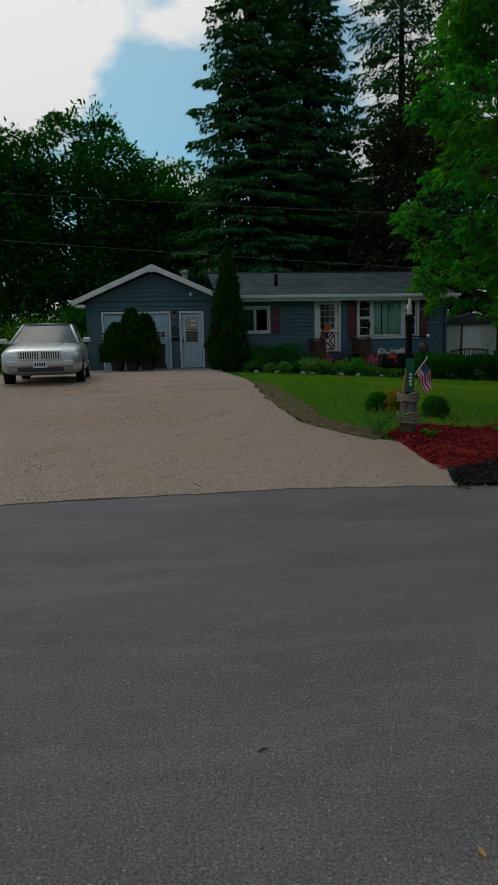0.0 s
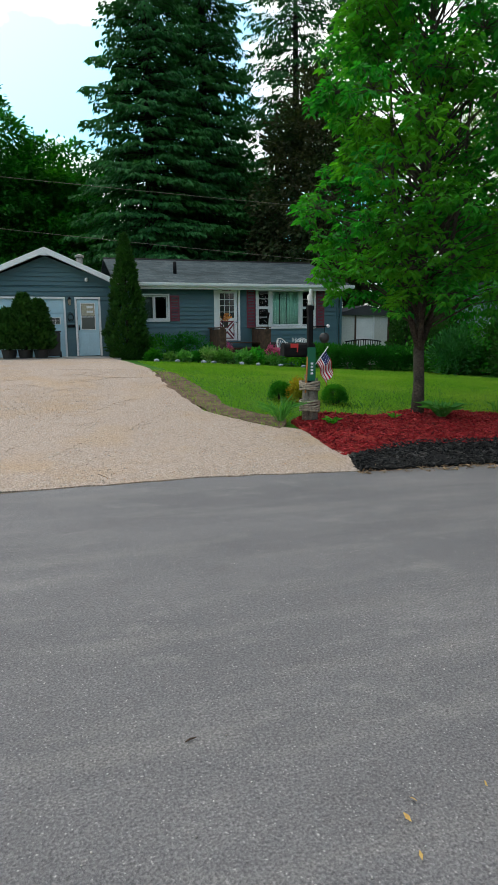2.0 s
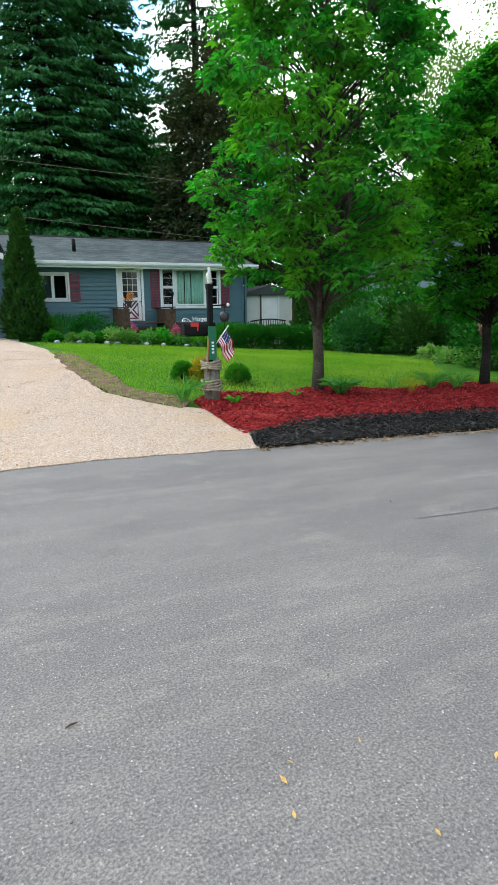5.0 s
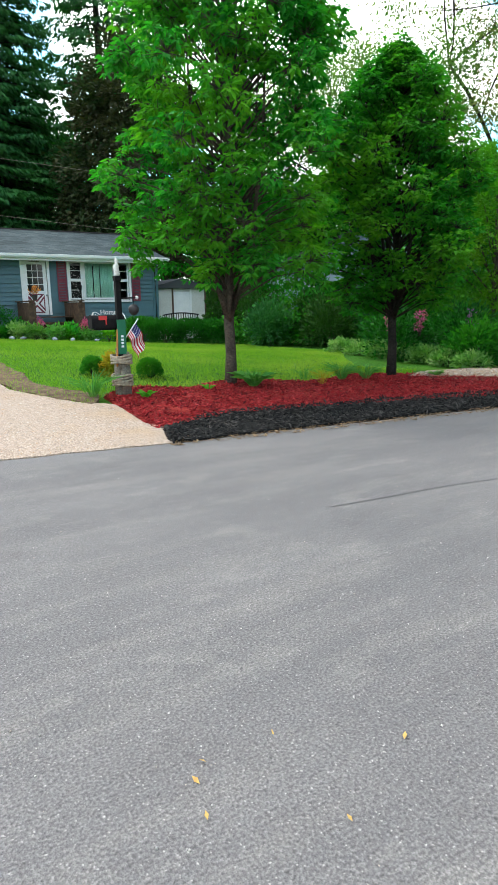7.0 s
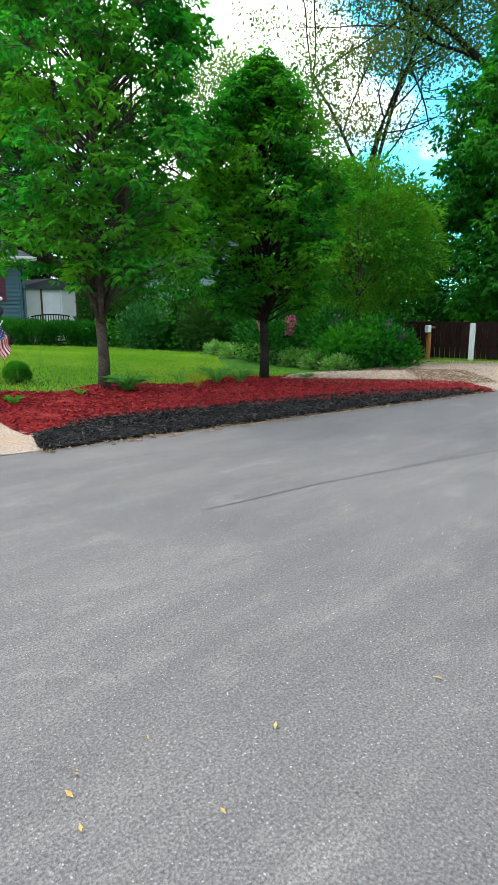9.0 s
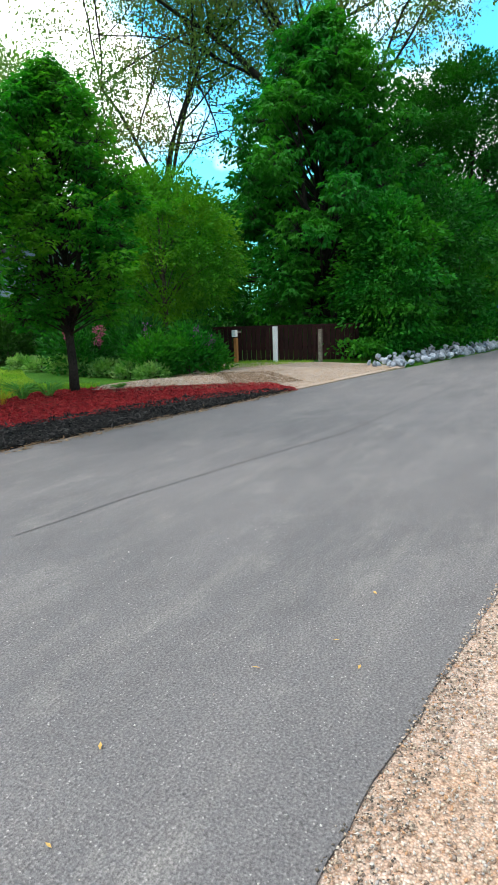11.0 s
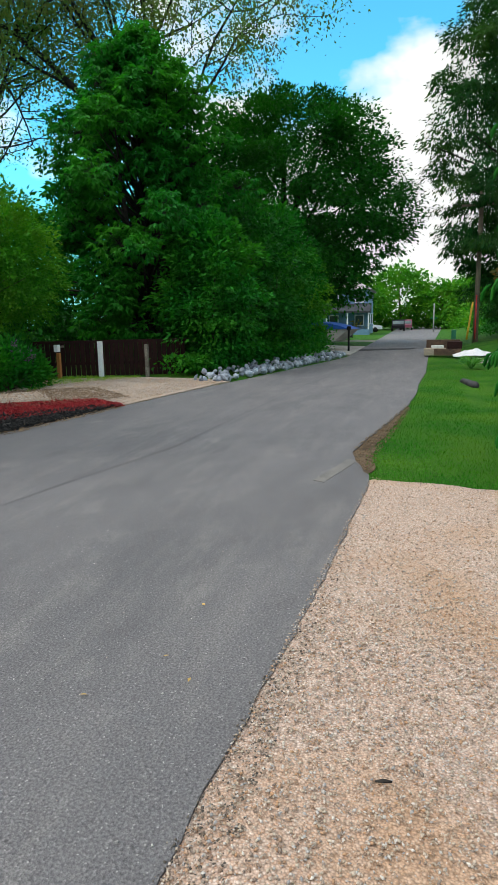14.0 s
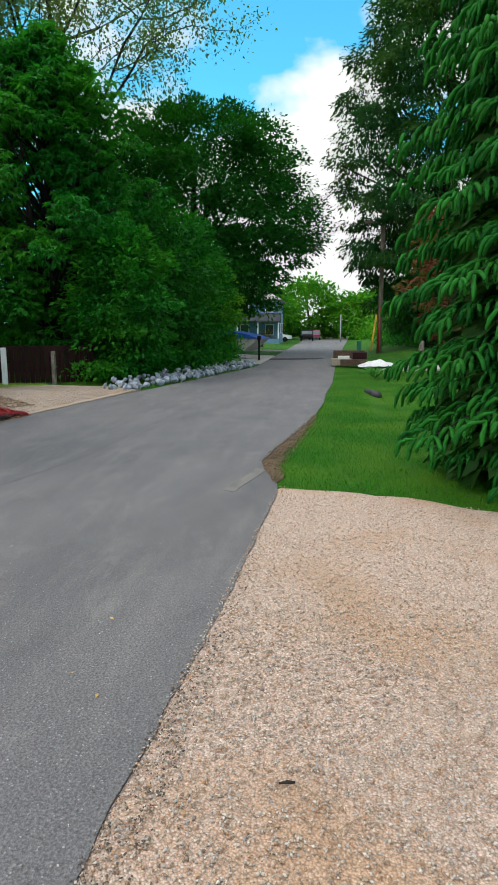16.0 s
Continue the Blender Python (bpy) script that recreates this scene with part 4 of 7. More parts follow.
RZ, RY = 4.74, 28.0
roof_plane("roof_slope", [(2.0, 23.5, 3.40), (11.3, 23.5, 3.40), (11.3, RY, RZ), (2.0, RY, RZ)], 0.06, M_roof)
roof_plane("roof_slope", [(11.3, 32.6, 3.36), (2.0, 32.6, 3.36), (2.0, RY, RZ), (11.3, RY, RZ)], 0.06, M_roof)
roof_plane("roof_slope", [(APX - 2.86, 23.55, 3.30), (APX - 2.86, 32.3, 3.30), (APX, 32.3, 4.56), (APX, 23.55, 4.56)], 0.06, M_roof)
roof_plane("roof_slope", [(APX + 2.86, 32.3, 3.30), (APX + 2.86, 23.55, 3.30), (APX, 23.55, 4.56), (APX, 32.3, 4.56)], 0.06, M_roof)
part("ridge_cap", hp([(RY - 0.16, RZ - 0.03), (RY, RZ + 0.035), (RY + 0.16, RZ - 0.03), (RY, RZ - 0.0)], "x", 2.0, 11.3), M_dark, house)
# rake boards of the garage gable
for sgn in (-1, 1):
    x1 = APX + sgn * 2.86
    part("rake_board", hp([(APX, 4.555), (x1, 3.295), (x1, 3.11), (APX, 4.36)], "y", 23.51, 23.555), M_white, house, "white painted rake board")
    part("rake_soffit", hp([(APX, 4.42), (x1, 3.17), (x1, 3.14), (APX, 4.39)], "y", 23.555, 24.0), M_white, house)
part("rake_block", hp([(APX - 0.16, 4.27), (APX + 0.16, 4.27), (APX, 4.36)], "y", 23.52, 23.56), M_white, house)
part("eave_return", hb((-3.05, -2.72, 23.56, 24.2, 3.06, 3.16), bevel=0.01), M_white, house)
part("garage_gutter", hb((-3.27, -3.15, 23.45, 32, 3.2, 3.31), bevel=0.02), M_white, house)
# main eave: soffit, fascia, gutter
part("soffit", hb((2.2, 11.28, 23.56, 24.0, 3.22, 3.25)), M_white, house)
part("fascia", hb((2.2, 11.3, 23.53, 23.56, 3.2, 3.39)), M_white, house)
part("gutter", hp([(23.53, 3.41), (23.53, 3.28), (23.45, 3.27), (23.40, 3.33), (23.39, 3.41), (23.405, 3.415), (23.42, 3.35), (23.5, 3.33)], "x", 2.3, 11.35), M_white, house, "white metal gutter")
part("downspout", hb((10.95, 11.03, 23.86, 23.94, 0.5, 3.27), bevel=0.01), M_siding, house)
part("vent_pipe", tube("vent_pipe", [(4.5 - HX, 25.2 - HY, 3.8 - HZ), (4.5 - HX, 25.2 - HY, 4.35 - HZ)], [0.07, 0.07], M_dark, 12), None, house)
flue = part("flue", tube("flue", [(0.95 - HX, 26 - HY, 3.9 - HZ), (0.95 - HX, 26 - HY, 4.5 - HZ)], [0.12, 0.12], M_concrete, 14), None, house, "grey metal flue")
bm = lathe([(0.12, 0), (0.17, 0.01), (0.17, 0.08), (0.05, 0.13)], 14)
bmesh.ops.translate(bm, verts=bm.verts[:], vec=(0.95 - HX, 26 - HY, 4.5 - HZ))
part("flue_cap", bm, M_concrete, flue)


def casing(o, parent, w=TRIM, sill=True, mat=None):
    """White trim round an opening."""
    x0, x1, z0, z1 = o
    mat = mat or M_white
    part("casing", hb((x0 - w, x0, 23.945, 24.06, z0 - (w if sill else 0), z1 + w), bevel=0.006), mat, parent)
    part("casing", hb((x1, x1 + w, 23.945, 24.06, z0 - (w if sill else 0), z1 + w), bevel=0.006), mat, parent)
    part("head_casing", hb((x0, x1, 23.947, 24.06, z1, z1 + w), bevel=0.006), mat, parent)
    if sill:
        part("sill", hb((x0, x1, 23.94, 24.06, z0 - w, z0), bevel=0.006), mat, parent)


def sash(parent, x0, x1, z0, z1, y=24.03, bars_x=(), bars_z=(), t=0.05):
    s = part("sash", hb((x0, x0 + t, y, y + 0.04, z0, z1), (x1 - t, x1, y, y + 0.04, z0, z1), (x0 + t, x1 - t, y, y + 0.04, z0, z0 + t), (x0 + t, x1 - t, y, y + 0.04, z1 - t, z1)), M_white, parent)
    for bx in bars_x:
        part("glazing_bar", hb((bx - 0.01, bx + 0.01, y + 0.003, y + 0.028, z0 + t, z1 - t)), M_white, s)
    for bz in bars_z:
        part("glazing_bar", hb((x0 + t, x1 - t, y + 0.005, y + 0.026, bz - 0.01, bz + 0.01)), M_white, s)
    g = part("pane", hb((x0 + t, x1 - t, y + 0.03, y + 0.034, z0 + t, z1 - t)), M_glass, s)
    g.visible_shadow = False
    return s


win1 = part("window", hb((O_WIN1[0], O_WIN1[1], 24.08, 24.15, O_WIN1[2] - 0.001, O_WIN1[2] + 0.02)), M_white, house)
casing(O_WIN1, win1, 0.06)
sash(win1, 2.955, 3.46, 2.11, 2.985)
sash(win1, 3.46, 3.965, 2.11, 2.985)
part("blind", hb((3.0, 3.44, 24.2, 24.21, 2.12, 2.98)), M_sage, win1)
win2 = part("window", hb((O_WIN2[0], O_WIN2[1], 24.08, 24.15, O_WIN2[2] - 0.001, O_WIN2[2] + 0.02)), M_white, house, "wide three-part picture window with mint curtains")
casing(O_WIN2, win2, 0.08)
sash(win2, 7.505, 8.0, 1.86, 2.56, bars_z=(2.2,))
sash(win2, 7.505, 8.0, 2.56, 3.235, y=24.02, bars_z=(2.9,))
sash(win2, 8.06, 9.28, 1.86, 3.235, t=0.06)
sash(win2, 9.34, 9.835, 1.86, 2.56, bars_z=(2.2,))
sash(win2, 9.34, 9.835, 2.56, 3.235, y=24.02, bars_z=(2.9,))
part("mullion", hb((8.0, 8.06, 23.99, 24.08, 1.85, 3.24)), M_white, win2)
part("mullion", hb((9.28, 9.34, 23.99, 24.08, 1.85, 3.24)), M_white, win2)


def curtain(x0, x1, z0, z1, y, parent, amp=0.025, wave=0.11):
    n = int((x1 - x0) / 0.02)
    pts = [(x0 + (x1 - x0) * i / n - HX, y + amp * math.sin(2 * math.pi * (x0 + (x1 - x0) * i / n) / wave) + 0.4 * amp * math.sin(i * 0.37) - HY) for i in range(n + 1)]
    v = [(x, yy, z0 - HZ) for x, yy in pts] + [(x, yy, z1 - HZ) for x, yy in pts]
    f = [(i, i + 1, n + 2 + i, n + 1 + i) for i in range(n)]
    ob = part("curtain", to_mesh("curtain", v, f, M_curtain, True), None, parent, "pleated mint-green curtain")
    mod = ob.modifiers.new("thick", "SOLIDIFY")
    mod.thickness = 0.004


curtain(8.08, 8.42, 1.9, 3.2, 24.10, win2)
curtain(8.47, 8.7, 1.9, 3.2, 24.10, win2)
curtain(8.73, 9.26, 1.9, 3.2, 24.10, win2)


def shutter(x0, x1, z0, z1):
    s = part("shutter", hb((x0, x0 + 0.05, 23.93, 23.97, z0, z1), (x1 - 0.05, x1, 23.93, 23.97, z0, z1), (x0 + 0.05, x1 - 0.05, 23.93, 23.97, z0, z0 + 0.07), (x0 + 0.05, x1 - 0.05, 23.93, 23.97, z1 - 0.07, z1),
        (x0 + 0.05, x1 - 0.05, 23.93, 23.97, (z0 + z1) / 2 - 0.03, (z0 + z1) / 2 + 0.03)), M_shutter, house, "maroon louvred shutter")
    n = int((z1 - z0 - 0.2) / 0.055)
    for i in range(n):
        z = z0 + 0.09 + i * (z1 - z0 - 0.18) / n
        part("louvre", hb((x0 + 0.05, x1 - 0.05, 23.94, 23.965, z, z + 0.036)), M_shutter, s)


shutter(4.05, 4.40, 2.05, 2.99)
shutter(7.04, 7.38, 1.78, 3.26)
shutter(9.95, 10.29, 1.78, 3.26)

# garage door with embossed panels and a row of small windows
gdoor = part("garage_door", hb((O_GAR[0], O_GAR[1], 24.06, 24.1, O_GAR[2], O_GAR[3])), M_door, house, "pale blue sectional garage door with small windows")
casing(O_GAR, gdoor, 0.07, False)
for r in range(4):
    z0 = 0.81 + r * 0.508
    part("door_section", hb((O_GAR[0] + 0.004, O_GAR[1] - 0.004, 24.035, 24.06, z0, z0 + 0.496), bevel=0.006), M_door, gdoor)
    for c in range(4):
        x0 = O_GAR[0] + 0.08 + c * 0.575
        if r == 2:
            fr = part("light_frame", hb((x0 + 0.06, x0 + 0.44, 24.02, 24.035, z0 + 0.12, z0 + 0.38), bevel=0.004), M_white, gdoor)
            for a in (0, 1):
                for b in (0, 1):
                    part("light_pane", hb((x0 + 0.09 + a * 0.165, x0 + 0.24 + a * 0.165, 24.016, 24.02, z0 + 0.145 + b * 0.11, z0 + 0.245 + b * 0.11)), M_pane, fr)
        else:
            part("raised_panel", hb((x0, x0 + 0.5, 24.026, 24.035, z0 + 0.08, z0 + 0.41), bevel=0.004), M_door, gdoor)

sdoor = part("side_door", hb((O_SIDE[0] + 0.01, O_SIDE[1] - 0.01, 24.02, 24.065, O_SIDE[2] + 0.01, O_SIDE[3] - 0.01), bevel=0.005), M_door, house, "pale blue half-glazed side door")
casing(O_SIDE, sdoor, 0.07, False)
part("pane", hb((0.83, 1.29, 24.012, 24.02, 1.78, 2.68)), M_pane, sdoor)
part("light_frame", hb((0.80, 0.83, 24.0, 24.022, 1.75, 2.71), (1.29, 1.32, 24.0, 24.022, 1.75, 2.71), (0.83, 1.29, 24.0, 24.022, 1.75, 1.78), (0.83, 1.29, 24.0, 24.022, 2.68, 2.71), (0.83, 1.29, 24.002, 24.022, 2.2, 2.225)), M_white, sdoor)
part("valance", hb((0.84, 1.28, 24.006, 24.012, 2.26, 2.66)), material("lace_valance", (0.5, 0.47, 0.36), (0.38, 0.35, 0.27), 15, 80, 0.8, 0.1), sdoor)
for z0, z1 in ((2.52, 2.6), (2.36, 2.43)):
    part("notice", hb((1.02, 1.24, 23.998, 24.004, z0, z1)), M_white, sdoor)
for x0 in (0.78, 1.08):
    part("raised_panel", hb((x0, x0 + 0.24, 24.012, 24.022, 0.95, 1.62), bevel=0.005), M_door, sdoor)
part("handle", hb((0.72, 0.745, 23.96, 24.02, 1.74, 1.92), bevel=0.006), M_dark, sdoor, "black pull handle")

fdoor = part("front_door", hb((O_DOOR[0] + 0.01, O_DOOR[1] - 0.01, 24.02, 24.065, O_DOOR[2] + 0.01, O_DOOR[3] - 0.15), (O_DOOR[0], O_DOOR[1], 24.03, 24.08, O_DOOR[3] - 0.15, O_DOOR[3]), bevel=0.004), M_white, house, "white front door with a glazed grid and crossbuck panel")
casing(O_DOOR, fdoor, 0.09, False)
part("number_plate", hb((6.08, 6.44, 23.995, 24.03, 3.19, 3.27)), M_grey_wood, fdoor)
for i in range(5):
    part("numeral_bar", hb((6.11 + i * 0.065, 6.15 + i * 0.065, 23.988, 23.995, 3.205, 3.255)), M_white, fdoor)
for c in range(3):
    for r in range(4):
        part("pane", hb((5.985 + c * 0.19, 6.155 + c * 0.19, 24.012, 24.02, 2.17 + r * 0.235, 2.385 + r * 0.235)), M_pane, fdoor)
part("light_frame", hb((5.95, 5.98, 24.0, 24.022, 2.13, 3.13), (6.54, 6.57, 24.0, 24.022, 2.13, 3.13), (5.98, 6.54, 24.0, 24.022, 2.13, 2.16), (5.98, 6.54, 24.0, 24.022, 3.1, 3.13)), M_white, fdoor)
cx, cz, hw, hh = 6.255, 1.72, 0.29, 0.34
for tri in (((-1, 1), (1, 1), (0, 0.12)), ((-1, -1), (0, -0.12), (1, -1)), ((1, 0.85), (1, -0.85), (0.18, 0)), ((-1, 0.85), (-0.18, 0), (-1, -0.85))):
    o = [(cx + a * hw, cz + b * hh) for a, b in tri]
    m0 = (sum(p[0] for p in o) / 3, sum(p[1] for p in o) / 3)
    inn = [(m0[0] + (p[0] - m0[0]) * 0.58, m0[1] + (p[1] - m0[1]) * 0.58) for p in o]
    for i in range(3):
        j = (i + 1) % 3
        part("crossbuck_trim", hp([o[i], o[j], inn[j], inn[i]], "y", 24.008, 24.02), M_shutter, fdoor)
part("knob", tube("knob", [(6.62 - HX, 24.02 - HY, 2.02 - HZ), (6.62 - HX, 23.97 - HY, 2.02 - HZ)], [0.03, 0.035], M_chrome, 10), None, fdoor)

# front stoop
stoop = thing("front_stoop", (6.4, 23.3, 0.5), "weathered brown wooden stoop with steps and plank side rails", "stoop")
for i in range(7):
    part("deck_plank", boxes((-0.78, 0.78, -0.55 + i * 0.155, -0.41 + i * 0.155, 0.72, 0.75)), M_wood, stoop)
for i in range(3):
    part("step", boxes((-0.6, 0.6, -0.85 - i * 0.26, -0.57 - i * 0.26, 0.52 - i * 0.19, 0.56 - i * 0.19), bevel=0.006), M_wood, stoop)
    part("riser", boxes((-0.6, 0.6, -0.6 - i * 0.26, -0.58 - i * 0.26, 0.33 - i * 0.19, 0.52 - i * 0.19)), M_wood, stoop)
for s in (-1, 1):
    x = s * 0.84
    for y in (-1.2, 0.5):
        part("post", boxes((x - 0.045, x + 0.045, y - 0.045, y + 0.045, -0.1, 1.26), bevel=0.005), M_wood, stoop)
    part("cap_rail", boxes((x - 0.11, x + 0.11, -1.3, 0.6, 1.26, 1.30), bevel=0.005), M_wood, stoop)
    for i in range(11):
        y = -1.12 + i * 0.145
        part("side_plank", boxes((x - 0.065, x - 0.045, y, y + 0.135, 0.05, 1.23)), M_wood, stoop)
    for i in range(2):
        part("front_plank", boxes((x - 0.12 + i * 0.125, x + i * 0.125, -1.27, -1.25, 0.0, 1.23)), M_wood, stoop)

# wall lamp, star and sensor on the garage
lamp = thing("wall_lantern", (0.44, 23.95, 2.72), "small brass and glass wall lantern", "wall lamp")
part("back_plate", boxes((-0.05, 0.05, -0.02, 0.02, -0.1, 0.12), bevel=0.005), M_dark, lamp)
part("glass_body", lathe([(0.04, -0.1), (0.065, 0.08), (0.03, 0.12)], 8), M_rope, lamp)
part("cap", lathe([(0.07, 0.1), (0.03, 0.17), (0.01, 0.2)], 8), M_dark, lamp)
sens = thing("flood_sensor", (1.05, 23.8, 3.5), "small white motion sensor under the rake", "sensor")
part("head", lathe([(0.03, -0.07), (0.06, -0.02), (0.05, 0.05), (0.02, 0.07)], 10), M_white, sens)
deco = thing("wall_ornament", (0.45, 23.95, 2.2), "dark metal garden ornament hung on the siding", "ornament")
for i in range(3):
    part("scroll", tube("scroll", [(0.1 * math.cos(a * 0.6 + i * 2.1), -0.02, 0.16 * math.sin(a * 0.6 + i * 2.1) * (0.4 + 0.1 * a)) for a in range(8)], 0.012, M_dark, 5), None, deco)
part("plaque", boxes((-0.13, 0.13, -0.03, 0.0, -0.36, -0.26), bevel=0.004), M_dark, deco)

# ---- trees ----
bough_tree("front_lawn_tree", (5.58, 9.35, ground_z(5.58, 9.35)), 8.5, 1.75, 1.95, M_leaf_bright, M_bark, "young broad-leaved tree with drooping bright green leaves", 300, 16, 0.13, 8, 0.09, 1.05, 5, 11, 0.46, 0.4, 0.30, 0.9)
bough_tree("lawn_edge_tree", (9.0, 8.95, ground_z(9, 8.95)), 5.95, 1.35, 1.55, M_leaf_lawn, M_bark_dark, "small rounded tree with mid-green leaves in red mulch", 280, 15, 0.115, 8, 0.085, 1.1, 6, 12, 0.46, 0.35, 0.26, 0.8)
broad_tree("ornamental_tree", (15.1, 11.3, 0.15), 5.3, 0.9, 2.35, M_leaf_gold, M_bark, "multi-stemmed small tree with yellow-green leaves", leaf=0.10, n_clumps=320, per=130, clump=0.45, trunk_r=0.08, profile=0.35, limbs=14, seed=13, droop=0.3, lo=0.6, fork=0.4)
bough_tree("overhanging_tree", (21.5, 9.0, 0.05), 11.3, 0.9, 3.5, M_leaf_bough, M_bark_dark, "tall tree with hanging bright green boughs over the fence", 200, 34, 0.23, 9, 0.3, 1.6, 5, 14, 0.42, 0.3, 0.62, 1.2)
broad_tree("large_maple", (45, 8.4, 0.05), 16.2, 1.6, 8.2, M_leaf_dark, M_bark_dark, "large dark green maple beside the lane", leaf=0.25, n_clumps=460, per=280, clump=1.35, trunk_r=0.45, profile=0.1, limbs=16, seed=16, droop=0.4, lo=0.4)
for i, (x, y, h, r, mt) in enumerate([(19.5, 5.9, 4.6, 1.6, M_leaf_mid), (23, 5.6, 5.6, 1.9, M_leaf_dark), (26.5, 5.4, 6.2, 1.9, M_leaf_mid), (30, 5.6, 5.0, 2.0, M_leaf_gold), (34, 7.5, 6.5, 2.4, M_leaf_dark), (25, 9, 7.5, 2.6, M_leaf_dark), (29, 9.5, 8.5, 3.0, M_leaf_dark)]):
    broad_tree("roadside_sapling", (x, y, 0.02), h, 0.3, r, mt, M_bark, "leafy sapling in the thicket behind the stones", leaf=0.17, n_clumps=130, per=90, clump=0.55, trunk_r=0.05, profile=0.4, limbs=6, seed=30 + i, droop=0.4, lo=0.35, fork=0.4)
spruce("norway_spruce", (5.5, 37, 0.6), 29, 5.6, M_spruce, M_bark_dark, "huge dark spruce behind the house", 1.0, 0.44, 13, 150, 0.34, 41, 0.02, power=0.85, trunk_r=0.45)
spruce("norway_spruce", (9.0, 39, 0.6), 31, 5.4, M_spruce, M_bark_dark, "huge dark spruce behind the house", 1.0, 0.44, 13, 150, 0.34, 42, 0.02, power=0.85, trunk_r=0.45)
spruce("tall_thin_spruce", (15.6, 41, 0.5), 31, 5.8, M_spruce, M_bark_dark, "tall open spruce with sky between its boughs", 2.0, 0.62, 11, 130, 0.36, 43, 0.1, power=0.55, trunk_r=0.4)
spruce("tall_thin_spruce", (20.0, 42, 0.5), 27, 4.8, M_spruce, M_bark_dark, "tall open spruce with sky between its boughs", 2.0, 0.7, 9, 110, 0.36, 44, 0.15, power=0.55, trunk_r=0.35)
broad_tree("copper_beech", (14.2, 33.5, 0.4), 14.6, 1.5, 3.9, M_copper, M_bark_dark, "dark reddish-brown copper beech behind the roof", leaf=0.26, n_clumps=360, per=90, clump=0.85, trunk_r=0.3, profile=0.55, limbs=10, seed=45, lo=0.55)
for i, (x, y, h, r, mt) in enumerate([(-12.5, 44, 15.2, 7, M_leaf_dark), (-5.0, 46, 16.2, 6.0, M_leaf_dark), (0.3, 47, 13.4, 5.0, M_leaf_mid), (-20, 41, 14, 6.5, M_leaf_dark), (-1.5, 52, 13, 6.5, M_leaf_dark), (12, 47, 13, 6, M_leaf_dark), (-28, 36, 14, 7, M_leaf_dark)]):
    broad_tree("woodland_maple", (x, y, 0.6), h, 0.2, r, mt, M_bark_dark, "rounded dark green maple in the wood behind the house", leaf=0.34, n_clumps=240, per=170, clump=1.35, trunk_r=0.4, profile=0.25, limbs=6, seed=50 + i, lo=0.45)
for i, (x, y, h, r) in enumerate([(20, 30, 8, 4), (25, 28, 8.5, 4.5), (28, 24, 8, 4), (24, 20, 7, 3.4), (31, 22, 8.5, 5), (37, 14, 8.5, 4), (40, 20, 10, 6), (26, 36, 10, 6)]):
    broad_tree("background_tree", (x, y, 0.1), h, 0.1, r, M_leaf_dark if i % 2 else M_leaf_mid, M_bark_dark, "leafy tree in the woods behind the neighbour's yard", leaf=0.3, n_clumps=200, per=80, clump=1.0, trunk_r=0.25, profile=0.4, limbs=6, seed=70 + i, lo=0.5)
for i, (x, y, h, r) in enumerate([(110, 9, 9, 6), (120, 2, 11, 7), (118, -6, 8, 6), (135, -12, 10, 8), (100, 14, 10, 6), (92, -14, 9, 5), (80, 16, 12, 6), (125, 16, 12, 8)]):
    broad_tree("far_tree", (x, y, 0.0), h, 0.5, r, M_leaf_gold, M_bark, "far light-green tree at the end of the lane", leaf=0.7, n_clumps=120, per=45, clump=1.4, trunk_r=0.3, profile=0.3, limbs=4, seed=90 + i, lo=0.5)
broad_tree("roadside_hemlock", (41.5, -7.9, 0.4), 27, 2.0, 7.6, M_hemlock, M_bark_dark, "tall hemlock with feathery dark boughs by the lane", leaf=0.30, n_clumps=640, per=190, clump=1.0, trunk_r=0.38, profile=0.75, limbs=22, seed=47, lo=0.4, width=0.3, droop=0.8, flat=0.5, fork=3.0)
broad_tree("young_hemlock", (45, -7.3, 0.4), 11, 0.2, 4.4, M_hemlock, M_bark_dark, "bushy young hemlock with boughs down to the ground", leaf=0.25, n_clumps=260, per=120, clump=0.9, trunk_r=0.2, profile=0.6, limbs=10, seed=48, lo=0.4, width=0.3, droop=0.8, flat=0.5)
broad_tree("red_maple", (22.5, -4.7, 0.1), 5.6, 0.9, 1.7, M_redmaple, M_bark, "small maple with reddish-brown leaves", leaf=0.18, n_clumps=110, per=40, clump=0.5, trunk_r=0.07, profile=0.3, limbs=12, seed=49, lo=0.3, width=0.7)
cone_evergreen("front_arborvitae", (2.32, 22.9, 0.66), 4.2, 0.82, "tall dark green arborvitae at the garage corner", 1, 9000, 0.15, skew=0.8)
cone_evergreen("shed_evergreen", (12.6, 21.5, 0.3), 2.4, 0.8, "bushy dark evergreen beside the shed", 2, 4000, 0.13, skew=0.5)
cone_evergreen("far_arborvitae", (-7.2, 30, 0.7), 4.6, 0.7, "slim arborvitae at the far end of the yard", 3, 3000, 0.16, skew=0.7)
for i, (x, y, h, r) in enumerate([(13.8, 20.5, 2.6, 1.2), (12.6, 18.3, 1.5, 0.9), (14.5, 17.8, 2.2, 1.2), (15.5, 16.0, 2.3, 1.1), (13.6, 16.4, 1.6, 0.9)]):
    bush("juniper_bush", (x, y, ground_z(x, y)), (r, r, h * 0.7), M_spruce if i % 2 else M_arb, "dark spreading juniper at the lawn's far edge", 3200, 0.16, 100 + i, 0.3, up=0.5, clumps=60, clump=0.45)


